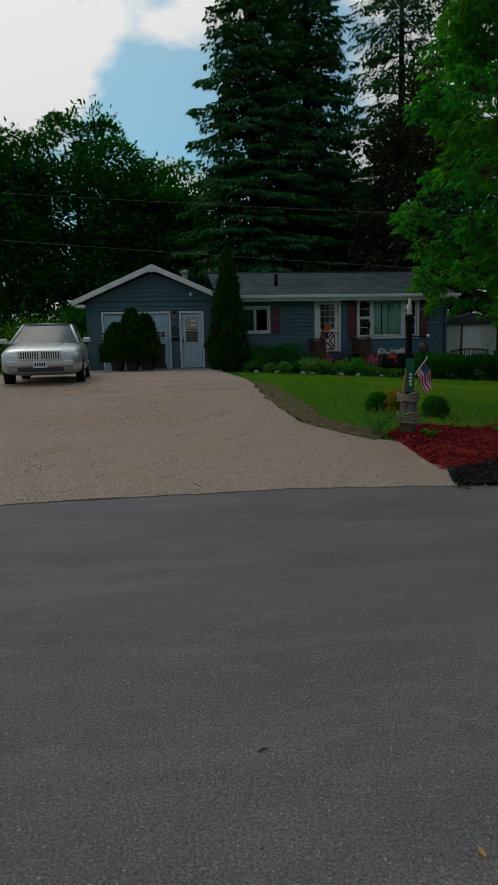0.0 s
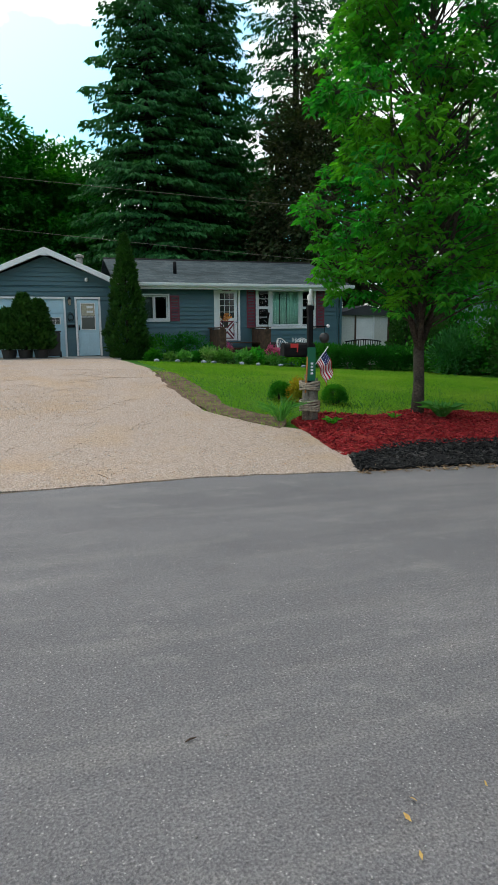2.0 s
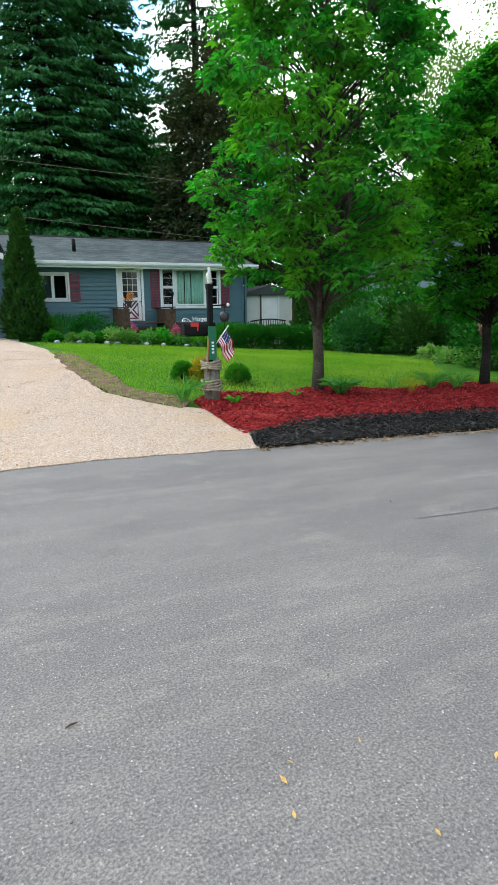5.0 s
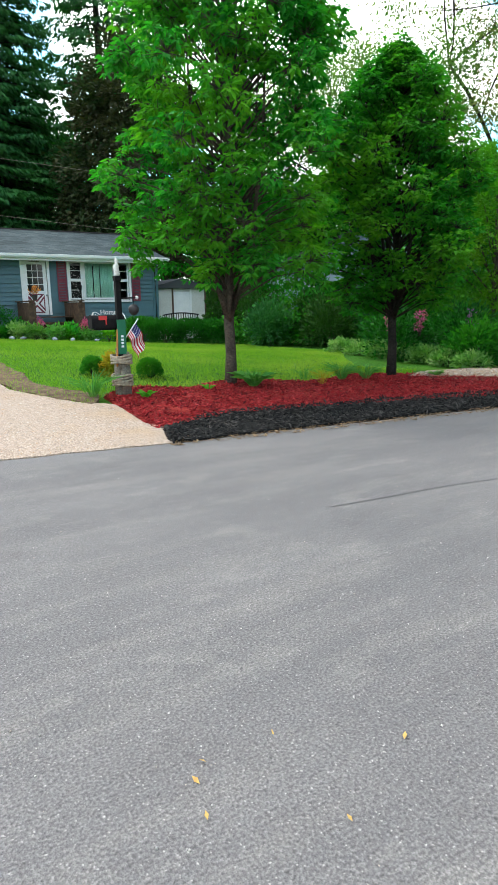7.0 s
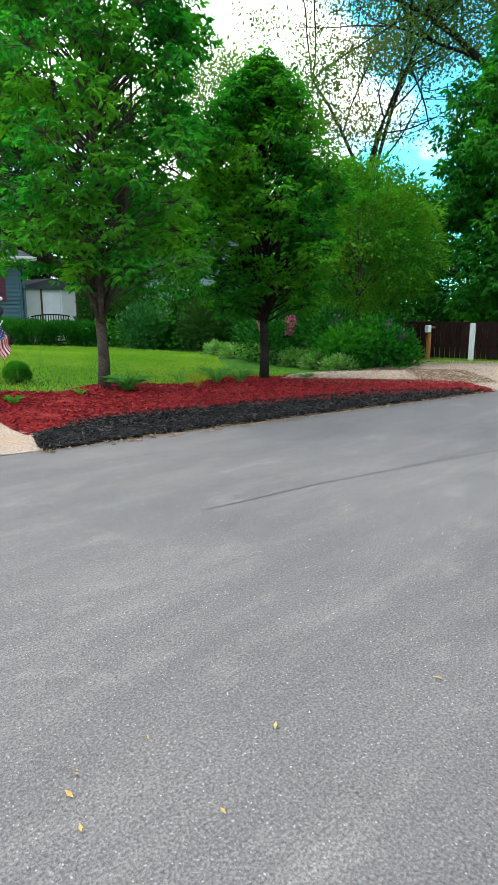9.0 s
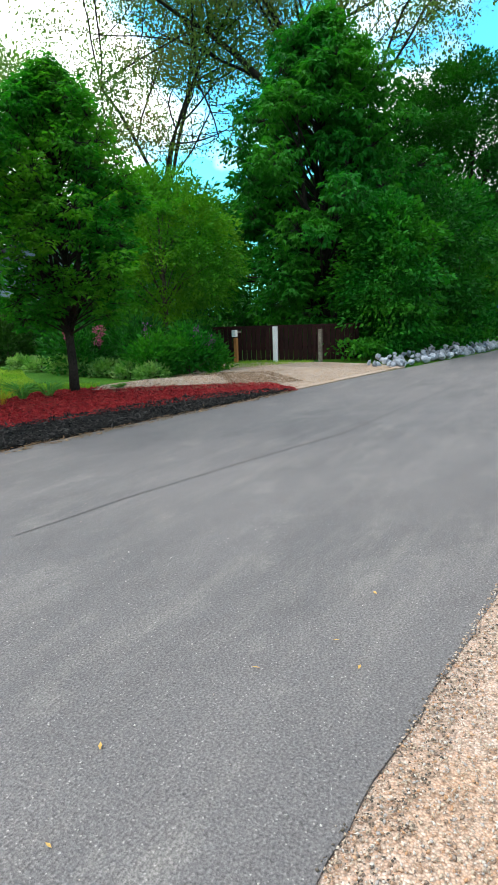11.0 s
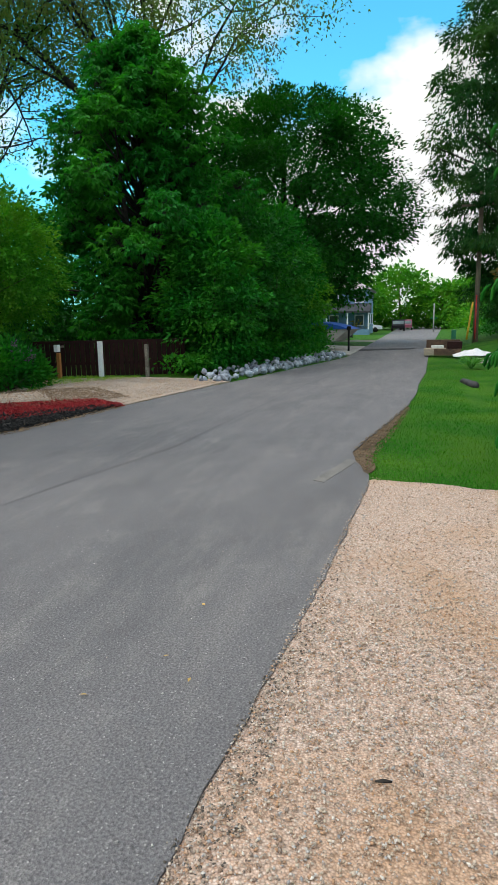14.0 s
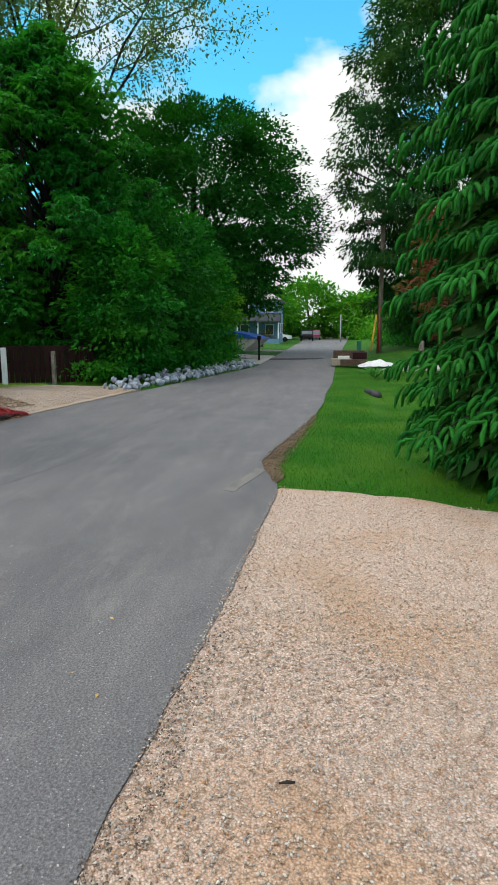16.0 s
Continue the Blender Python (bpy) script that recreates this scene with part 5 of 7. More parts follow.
def near_spruce(loc, height, seed=5):
    """A spruce close to the path: tiers of boughs with thick hanging shoots, each a core set all round with short needles."""
    rng = np.random.default_rng(seed)
    t = thing("young_spruce", loc, "young spruce with hanging fresh green twigs by the gravel", "tree")
    part("trunk", tube("trunk", [(0, 0, -0.1), (0, 0, height)], [0.13, 0.02], M_bark_dark, 10), None, t)
    NP, ND, NS = [], [], []
    cv, cf = [], []

    def shoot(start, tw, tl, fall, thick):
        x = lambda w: start + tw * tl * (w - 0.42 * w * w) + np.array([0, 0, tl * (0.16 * w - fall * w ** 1.7)])
        v, f = tube_data([tuple(x(w)) for w in (0, 0.3, 0.65, 0.92, 1.0)], [thick * 0.35, thick * 0.85, thick * (0.9 + 0.2 * rng.random()), thick * 0.7, thick * 0.25], 5, len(cv))
        cv.extend(v)
        cf.extend(f)
        m = 16
        u = rng.random(m)
        slope = unit(tw[None] * (1 - 0.84 * u)[:, None] + np.stack([0 * u, 0 * u, 0.16 - 1.7 * fall * u ** 0.7], 1))
        around = unit(np.cross(slope, rng.normal(size=(m, 3))))
        NP.append(np.stack([x(w) for w in u]) + around * thick * 0.5)
        ND.append(slope * 0.8 + around * 0.7)
        NS.append(thick * (0.9 + 0.5 * rng.random(m)))

    z = 0.34
    tier = 0
    while z < height - 0.3:
        f = 1 - z / height
        reach = 2.15 * f ** 0.34 * min(1.0, 0.62 + 0.45 * z)
        n = 11
        for k in range(n):
            a = 2 * math.pi * (k + 0.5 * (tier % 2) + 0.5 * rng.random()) / n
            L = reach * (0.8 + 0.28 * rng.random())
            zb = z + 0.14 * rng.random()
            d, q = np.array([math.cos(a), math.sin(a), 0]), np.array([-math.sin(a), math.cos(a), 0])
            along = lambda s: d * L * s + np.array([0, 0, zb + 0.22 * L * s - 0.36 * L * s * s])
            part("bough", tube("bough", [tuple(along(s)) for s in np.linspace(0, 1, 5)], [0.022, 0.018, 0.013, 0.009, 0.004], M_bark_dark, 5), None, t)
            if d[0] > 0.75:
                continue
            m = 15
            for j in range(m):
                s = 0.34 + 0.66 * (j + rng.random()) / m
                side = 1 if j % 2 else -1
                br = (0.55 * (1.08 - s) + 0.16) * (0.8 + 0.4 * rng.random())
                out = d * 0.75 + q * side * 0.75
                for w in ((0.3, 0.65, 1.0) if br > 0.42 else (0.45, 1.0)):
                    base = along(s) + out * br * w + np.array([0, 0, 0.05 * br - 0.18 * br * w * w])
                    for s2 in (-1, 1) if w < 1 else (0,):
                        tw = out * 0.8 + (q * 0.8 * s2 if s2 else 0) + rng.normal(size=3) * 0.12
                        shoot(base, tw, 0.17 + 0.09 * rng.random(), 0.75 + 0.35 * rng.random(), 0.024)
            shoot(along(0.97), d, 0.24, 0.7, 0.027)
        z += 0.36
        tier += 1
    P, D, S = np.concatenate(NP), np.concatenate(ND), np.concatenate(NS)
    part("needles", leaf_mesh("needles", P, D, S, 0.3, M_spruce_near, rng, 0.3), None, t)
    tagged(part("new_growth", to_mesh("new_growth", cv, cf, M_spruce_near, True), None, t), kind="stuff")
    # needles near the trunk: darker green than the shoots, painting in the crown's inner shade
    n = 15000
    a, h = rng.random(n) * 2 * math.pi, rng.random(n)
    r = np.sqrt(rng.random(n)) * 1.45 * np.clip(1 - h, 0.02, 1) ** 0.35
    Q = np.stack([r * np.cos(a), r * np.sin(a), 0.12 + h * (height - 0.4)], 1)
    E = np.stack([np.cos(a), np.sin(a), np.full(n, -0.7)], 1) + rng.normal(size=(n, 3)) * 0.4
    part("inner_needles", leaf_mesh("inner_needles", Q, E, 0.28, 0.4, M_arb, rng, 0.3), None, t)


near_spruce((6.9, -3.0, 0.03), 8.5)


def thicket(name, line, n, height, depth, mat, label, leaf, seed):
    """A belt of undergrowth along a line, too dense to count."""
    rng = np.random.default_rng(seed)
    L = np.array(line, float)
    k = rng.integers(0, len(L) - 1, n)
    u = rng.random((n, 1))
    xy = L[k] * (1 - u) + L[k + 1] * u + rng.normal(size=(n, 2)) * depth
    top = height * (0.55 + 0.45 * np.sin(xy[:, 0] * 0.9 + seed) * np.sin(xy[:, 1] * 0.7) + 0.25 * np.sin(xy[:, 0] * 2.3))
    z = np.maximum(top, 0.5) * rng.random(n) ** 0.6
    P = np.stack([xy[:, 0], xy[:, 1], z + 0.1], 1)
    D = rng.normal(size=(n, 3)) + np.array([0, -0.5, 0.1])
    me = leaf_mesh(name, P, D, leaf * (0.6 + 0.8 * rng.random(n)), 0.55, mat, rng)
    return solid(name, me, None, label, "undergrowth", "stuff")


thicket("woodland_undergrowth", [(-34, 30), (-16, 33), (-6, 35), (-3, 34)], 16000, 4.5, 1.3, M_leaf_dark, "dense dark undergrowth at the wood's edge", 0.3, 1)
thicket("woodland_undergrowth", [(-3, 36), (8, 37), (14, 36)], 9000, 4.0, 1.2, M_leaf_dark, "dense dark undergrowth behind the house", 0.3, 2)
thicket("hedge_undergrowth", [(13.5, 27), (17, 21), (20, 17), (24, 12), (30, 9)], 24000, 3.6, 0.8, M_leaf_dark, "dense green undergrowth behind the yards", 0.22, 3)
thicket("yard_hedge", [(12.8, 20.0), (14.6, 17.6), (16.6, 15.4), (18.6, 13.4)], 16000, 3.4, 0.6, M_leaf_mid, "tall overgrown green hedge between the yards", 0.15, 7)
thicket("bank_undergrowth", [(18.2, 6.4), (22, 5.3), (26, 4.6), (31, 4.6), (36, 5.5)], 15000, 1.6, 0.45, M_leaf_mid, "low green undergrowth behind the stones", 0.15, 4)
thicket("far_undergrowth", [(60, -14), (90, -12), (115, -7), (128, 0), (122, 9), (90, 16), (60, 14)], 14000, 4.5, 1.8, M_leaf_gold, "far light-green hedgerow at the lane's end", 0.55, 5)
thicket("right_undergrowth", [(30, -11), (44, -10), (52, -7.5), (66, -8)], 15000, 4.2, 1.0, M_leaf_dark, "dark undergrowth under the hemlocks", 0.3, 6)


def oak(loc, height, seed=3, name="tall_oak", label="tall old oak in thin spring leaf with dark limbs", thick=0.5, per=12, mat=None):
    """An old spreading tree: forking limbs down to twigs, with thin leaf at the ends."""
    rng = random.Random(seed)
    t = thing(name, loc, label, "tree")
    tips = []
    twigs_v, twigs_f = [], []

    def grow(p, d, length, r, depth, parent):
        pts, rad = [p.copy()], [r]
        q, dd = p.copy(), d.copy()
        for i in range(4):
            dd = (dd + Vector((rng.uniform(-1, 1), rng.uniform(-1, 1), rng.uniform(-0.5, 0.8))) * 0.22).normalized()
            q = q + dd * length / 4
            pts.append(q.copy())
            rad.append(r * (1 - 0.07 * (i + 1)))
        if depth <= 2:
            ob = part("trunk" if depth == 0 else "limb", tube("limb", pts, rad, M_bark_dark, 8 if depth < 2 else 6), None, t if depth == 0 else parent)
            parent = ob if depth == 0 else parent
        else:
            v, f = tube_data(pts, rad, 4, len(twigs_v))
            twigs_v.extend(v)
            twigs_f.extend(f)
        if depth >= 3:
            tips.extend(pts[1:])
        if depth == 5:
            return
        for k in range({0: 5, 1: 4, 2: 4, 3: 3, 4: 2}[depth]):
            side = Vector((rng.uniform(-1, 1), rng.uniform(-1, 1), rng.uniform(0.3, 1.0) if depth == 0 else rng.uniform(-0.3, 0.5))).normalized()
            nd = (dd * 0.55 + side * 0.95).normalized()
            at = pts[-1] if k < 2 else pts[2 + k % 3]
            grow(at, nd, length * rng.uniform(0.58, 0.8), rad[-1] * (0.5 if depth == 0 else 0.66), depth + 1, parent)

    grow(Vector((0, 0, -0.2)), Vector((0, 0, 1)), height * 0.34, thick, 0, None)
    part("twig", to_mesh("twig", twigs_v, twigs_f, M_bark_dark), None, t)
    g = np.random.default_rng(seed)
    tip = np.array([tuple(p) for p in tips])
    P = np.repeat(tip, per, axis=0) + g.normal(size=(len(tip) * per, 3)) * 0.45
    D = g.normal(size=P.shape) + np.array([0, 0, -0.3])
    part("crown", leaf_mesh("crown", P, D, 0.19 * (0.6 + 0.8 * g.random(len(P))), 0.5, mat or M_sparse, g), None, t)


oak((35.0, 11.2, 0.1), 34, per=17)
oak((29.4, 20.7, 0.1), 24, 5, thick=0.3, per=10)
oak((25.5, 28.5, 0.1), 19, 8, "pale_willow", "pale wispy tree in thin light green leaf", 0.22, 9, M_leaf_pale)

# ---- things of the front yard ----
def gz(x, y):
    return ground_z(x, y)


def sign_post(x, y):
    t = thing("sign_post", (x, y, gz(x, y)), "rope-bound wooden piling post with a black upper pole", "post")
    for i, (dx, dy, h, r) in enumerate([(-0.065, -0.02, 0.60, 0.062), (0.065, -0.03, 0.66, 0.06), (0.0, 0.06, 0.72, 0.065), (0.0, -0.07, 0.5, 0.05)]):
        part("piling", tube("piling", [(dx, dy, -0.15), (dx * 1.02, dy, h * 0.5), (dx, dy, h)], [r, r * 0.96, r * 0.9], M_grey_wood, 12), None, t)
    for z0, n in ((0.17, 5), (0.5, 4)):
        for i in range(n):
            pts = [(0.152 * math.cos(a), 0.145 * math.sin(a), z0 + i * 0.034 + 0.012 * math.sin(a * 2 + i)) for a in np.linspace(0, 2 * math.pi, 25)]
            part("rope_turn", tube("rope_turn", pts, 0.018, M_rope, 6), None, t)
    part("rope_end", tube("rope_end", [(-0.15, -0.08, 0.3), (-0.19, -0.1, 0.26), (-0.17, -0.12, 0.2)], 0.016, M_rope, 6), None, t)
    part("pole", boxes((-0.04, 0.04, -0.04, 0.04, 0.4, 1.74), bevel=0.006), M_dark, t)
    part("pole_cap", boxes((-0.05, 0.05, -0.05, 0.05, 1.70, 1.77), bevel=0.006), M_dark, t)
    part("brace", tube("brace", [(-0.11, -0.1, 0.45), (-0.06, -0.06, 1.0)], 0.014, M_orange, 6), None, t)
    s = part("number_board", boxes((-0.065, 0.065, -0.082, -0.056, 0.63, 1.14), bevel=0.006), M_green_sign, t, "green board with white numerals")
    for i in range(4):
        part("numeral_bar", boxes((-0.018, 0.022, -0.086, -0.082, 0.73 + i * 0.05, 0.76 + i * 0.05)), M_white, s)
    part("arm", tube("arm", [(0.05, 0, 1.45), (0.28, 0, 1.46)], 0.012, M_dark, 6), None, t)
    bm = bmesh.new()
    bmesh.ops.create_icosphere(bm, subdivisions=2, radius=0.028, matrix=Matrix.Translation((0.3, 0, 1.46)))
    part("ball_end", bm, M_white, t, smooth=True)
    return t


PX, PY = 3.56, 9.2
sign_post(PX, PY)
# carved figure on the post, one plain mesh
bm = lathe([(0.05, 0.0), (0.062, 0.03), (0.05, 0.09), (0.06, 0.15), (0.055, 0.2), (0.028, 0.235), (0.036, 0.27), (0.03, 0.31), (0.008, 0.33)], 14)
for v in bm.verts:
    v.co.x += 0.012 * math.sin(v.co.z * 30)
    v.co = Vector((v.co.x * 0.75, v.co.y * 0.65, v.co.z * 0.75))
solid("carved_figure", bm, M_shed, "small white carved figure on top of the post", "statue", loc=(PX, PY, gz(PX, PY) + 1.775), smooth=True)
mb = thing("mailbox", (PX - 0.15, PY + 0.1, gz(PX, PY) + 1.02), "black metal mailbox with a red flag and white lettering", "mailbox", turn=-4)
out = [(-0.11, 0.0), (0.11, 0.0)] + [(0.11 * math.cos(a), 0.10 + 0.09 * math.sin(a)) for a in np.linspace(0, math.pi, 10)]
part("box", prism([(u, v) for u, v in out], "x", -0.24, 0.24), M_dark, mb)
part("door", prism([(u * 1.04, v * 1.04 - 0.004) for u, v in out], "x", -0.26, -0.242), M_dark, mb)
part("red_flag", boxes((-0.16, -0.04, -0.125, -0.115, 0.12, 0.18), (-0.06, -0.045, -0.125, -0.115, 0.05, 0.12)), M_red, mb, "red signal flag")
part("bracket", boxes((-0.2, 0.26, -0.05, 0.05, -0.03, 0.0)), M_dark, mb)
cu = bpy.data.curves.new("home_text", "FONT")
cu.body, cu.size, cu.extrude, cu.align_x = "Home", 0.10, 0.003, "CENTER"
tmp = new("home_tmp", cu)
tmp.matrix_basis = pose(0.02, -0.02, 0.2, 90, 0, 0)
bpy.context.view_layer.update()
me = bpy.data.meshes.new_from_object(tmp)
me.transform(tmp.matrix_basis)
bpy.data.objects.remove(tmp)
me.materials.clear()
me.materials.append(M_white)
part("lettering", me, None, mb, "white cut-out word Home")
fe = thing("hanging_feeder", (PX + 0.24, PY, gz(PX, PY) + 1.2), "small dark wire bird feeder hung from the post's arm", "bird feeder")
part("hook", tube("hook", [(0, 0, 0.25), (0, 0, 0.16)], 0.004, M_dark, 5), None, fe)
part("basket", lathe([(0.03, 0.0), (0.075, 0.05), (0.08, 0.11), (0.04, 0.16)], 12), M_plastic, fe, smooth=True)
part("hook", tube("hook", [(0, 0, 0.0), (0, 0, -0.1)], 0.005, M_dark, 5), None, fe)

# flag on a short staff, cloth hanging in folds
fl = thing("flag", (PX + 0.07, PY - 0.07, gz(PX, PY) + 0.78), "small red, white and blue striped flag on a slanted staff", "flag")
fl.scale = (0.84, 0.84, 0.84)
part("staff", tube("staff", [(-0.02, 0, 0.1), (0.22, -0.02, 0.42)], 0.009, M_white, 6), None, fl)
bm = bmesh.new()
bmesh.ops.create_icosphere(bm, subdivisions=1, radius=0.018, matrix=Matrix.Translation((0.225, -0.02, 0.43)))
part("finial", bm, M_white, fl)


def cloth(s, u):
    """A point of the cloth: s along the hoist (down the staff), u along the fly."""
    top = Vector((0.2, -0.02, 0.40)).lerp(Vector((0.02, -0.004, 0.15)), s)
    fall = Vector((0.16, 0, -0.42)) * u + Vector((0.0, 0.045 * math.sin(u * 9 + s * 3), 0)) + Vector((0.02 * math.sin(s * 7) * u, 0.03 * math.sin(s * 11) * u, 0))
    return top + fall


def cloth_piece(name, s0, s1, u0, u1, mat, lift=0.0):
    ns, nu = 4, 14
    v = [cloth(s0 + (s1 - s0) * i / ns, u0 + (u1 - u0) * j / nu) - Vector((0, lift, 0)) for i in range(ns + 1) for j in range(nu + 1)]
    f = [(i * (nu + 1) + j, i * (nu + 1) + j + 1, (i + 1) * (nu + 1) + j + 1, (i + 1) * (nu + 1) + j) for i in range(ns) for j in range(nu)]
    ob = part(name, to_mesh(name, v, f, mat, True), None, fl)
    mod = ob.modifiers.new("thick", "SOLIDIFY")
    mod.thickness = 0.003


for i in range(13):
    cloth_piece("stripe", i / 13, (i + 1) / 13, 0.42 if i < 7 else 0.0, 1.0, M_flag_white if i % 2 else M_flag_red)
cloth_piece("canton", 0, 7 / 13, 0, 0.42, M_flag_blue)
for i in range(5):
    for j in range(4):
        c = cloth(0.06 + 0.1 * i, 0.06 + 0.1 * j)
        bm = bmesh.new()
        bmesh.ops.create_circle(bm, cap_ends=True, segments=5, radius=0.009, matrix=Matrix.LocRotScale(c - Vector((0, 0.006, 0)), Euler((radians(90), 0, 0)), None))
        bmesh.ops.solidify(bm, geom=bm.faces[:], thickness=0.002)
        part("star", bm, M_flag_white, fl)

bush("round_bush", (3.72, 11.0, gz(3.72, 11)), (0.22, 0.22, 0.22), M_leaf_mid, "round clipped green bush on the lawn", 6500, 0.026, 201, up=0.3, clumps=200, clump=0.2, lo=0.88)
bush("round_bush", (4.58, 10.5, gz(4.58, 10.5)), (0.25, 0.25, 0.23), M_leaf_mid, "round clipped green bush on the lawn", 6500, 0.026, 202, up=0.3, clumps=200, clump=0.2, lo=0.88)
bush("gold_bush", (4.02, 10.75, gz(4, 10.75)), (0.25, 0.25, 0.28), M_goldbush, "golden-orange spirea bush on the lawn", 1800, 0.055, 203, clumps=60, clump=0.45)
tuft("strap_leaf_clump", (3.08, 9.2, gz(3.1, 9.2)), 0.55, 60, M_iris, "clump of long green strap leaves by the post", 1, 0.75, 0.05)
tuft("hosta", (5.72, 8.85, gz(5.7, 8.85) + 0.04), 0.42, 46, M_iris, "broad-leaved green clump in the red mulch", 2, 1.1, 0.26, bend=0.9)
tuft("grass_clump", (6.9, 9.0, gz(6.9, 9) + 0.04), 0.35, 30, M_iris, "thin grass clump in the mulch", 3, 0.5, 0.04)
tuft("dry_grass_clump", (6.95, 8.55, gz(6.95, 8.55) + 0.04), 0.38, 30, M_goldbush, "thin brownish grass clump in the mulch", 4, 0.5, 0.04)
tuft("iris_clump", (7.6, 8.8, gz(7.6, 8.8) + 0.04), 0.45, 60, M_iris, "clump of grey-green iris leaves in the mulch", 5, 0.8, 0.08)
tuft("iris_clump", (8.1, 8.7, gz(8.1, 8.7) + 0.04), 0.38, 50, M_iris, "clump of grey-green iris leaves in the mulch", 6, 0.8, 0.08)
tuft("mulch_seedling", (3.75, 8.75, gz(3.75, 8.75) + 0.04), 0.16, 16, M_leaf_bright, "small green seedling by the post", 7, 1.0, 0.4)
tuft("mulch_seedling", (4.9, 8.9, gz(4.9, 8.9) + 0.04), 0.13, 14, M_leaf_bright, "small green seedling in the red mulch", 8, 1.0, 0.4)
tuft("lawn_edge_plant", (9.8, 8.55, gz(9.8, 8.55) + 0.02), 0.16, 40, M_hosta, "low pale-leaved plant by the pebbles", 9, 1.3, 0.4)

# foundation planting
for i, (x, y, rx, h) in enumerate([(3.5, 22.9, 0.75, 0.85), (4.5, 22.9, 0.75, 0.9)]):
    bush("clipped_hedge", (x, y, 0.6), (rx, 0.55, h * 0.75), M_leaf_mid, "clipped green hedge under the small window", 3000, 0.07, 210 + i, clumps=90, clump=0.5, square=0.7)
for i, x in enumerate([8.9, 9.8, 10.7, 11.6]):
    bush("low_hedge", (x, 20.9 - i * 0.15, gz(x, 20.9)), (0.6, 0.5, 0.55), M_leaf_dark, "clipped dark green low hedge at the lawn's end", 4600, 0.08, 220 + i, clumps=80, clump=0.5, square=0.8, group="hedge at the lawn's end")
for i, (x, y, r, h, m) in enumerate([(2.95, 21.3, 0.32, 0.3, M_leaf_mid), (3.5, 21.2, 0.3, 0.22, M_hosta), (3.95, 21.2, 0.35, 0.3, M_iris), (4.45, 21.4, 0.3, 0.3, M_leaf_mid), (4.9, 21.3, 0.45, 0.5, M_hosta), (5.4, 21.3, 0.4, 0.45, M_hosta),
        (5.1, 22.4, 0.4, 0.6, M_leaf_mid), (6.0, 21.0, 0.35, 0.45, M_iris), (6.5, 21.0, 0.35, 0.5, M_leaf_bright), (7.0, 20.9, 0.4, 0.4, M_iris), (7.7, 20.8, 0.45, 0.55, M_leaf_bright), (8.2, 20.6, 0.35, 0.4, M_leaf_mid)]):
    bush("border_perennial", (x, y, gz(x, y)), (r * 0.9, r * 0.9, h * 0.7), m, "leafy perennial in the border before the house", 700, 0.11, 230 + i, clumps=30, clump=0.6, stems=2, group="border before the house")
for i, (x, y, z) in enumerate([(7.0, 21.0, 0.45), (7.3, 21.1, 0.5), (7.15, 20.9, 0.62), (5.75, 22.0, 0.6)]):
    bush("pink_flower", (x, y, gz(x, y) + 0.3), (0.16, 0.16, 0.3), M_magenta, "pink allium heads in the border", 260, 0.06, 250 + i, clumps=10, clump=0.6, stems=3, category="flowers")
rng5 = random.Random(5)
for i in range(8):
    x = 2.9 + i * 0.7 + rng5.uniform(-0.2, 0.2)
    bm = bmesh.new()
    bmesh.ops.create_icosphere(bm, subdivisions=1, radius=0.09)
    for v in bm.verts:
        v.co = Vector((v.co.x * 1.2, v.co.y, v.co.z * 0.7)) * rng5.uniform(0.8, 1.15)
    y = 20.55 - 0.03 * i + rng5.uniform(-0.05, 0.05)
    solid("edging_stone", bm, M_rock, "rounded grey edging stone of the border", "stone", group="border edging", loc=(x, y, gz(x, y) + 0.03), turn=rng5.uniform(0, 90))

# patio furniture before the picture window
ch = thing("garden_chair", (8.0, 22.3, 0.48), "white round-backed wire garden chair", "chair", turn=25)
part("seat", lathe([(0.02, 0.42), (0.25, 0.42), (0.27, 0.44), (0.25, 0.46), (0.02, 0.455)], 18), M_white, ch)
for i in range(9):
    a = radians(-70 + i * 17.5)
    part("back_wire", tube("back_wire", [(0.24 * math.sin(a), 0.24 * math.cos(a), 0.45), (0.3 * math.sin(a), 0.3 * math.cos(a), 0.7), (0.22 * math.sin(a), 0.34 * math.cos(a), 0.86 - 0.1 * abs(math.sin(a)))], 0.012, M_white, 5), None, ch)
part("back_hoop", tube("back_hoop", [(0.3 * math.sin(a), 0.26 * math.cos(a) + 0.03, 0.5 + 0.4 * max(0.0, math.cos(a))) for a in np.linspace(-1.5, 1.5, 15)], 0.016, M_white, 6), None, ch)
for a in (45, 135, 225, 315):
    part("leg", tube("leg", [(0.2 * math.cos(radians(a)), 0.2 * math.sin(radians(a)), 0.42), (0.27 * math.cos(radians(a)), 0.27 * math.sin(radians(a)), 0)], 0.014, M_white, 6), None, ch)
copy_thing(ch, pose(8.75, 22.6, 0.48, 0, 0, -30))
gr = thing("covered_grill", (7.72, 23.0, 0.5), "barbecue under a black cover beside the stoop", "grill")
bm = boxes((-0.26, 0.26, -0.3, 0.3, 0.0, 0.75), bevel=0.05)
for v in bm.verts:
    k = 1 - 0.18 * v.co.z
    v.co = Vector((v.co.x * k + 0.02 * math.sin(v.co.z * 14 + v.co.y * 9), v.co.y * k, v.co.z))
part("cover", bm, M_plastic, gr)
bench = thing("garden_bench", (11.1, 21.9, 0.35), "black slatted metal garden bench by the shed", "bench")
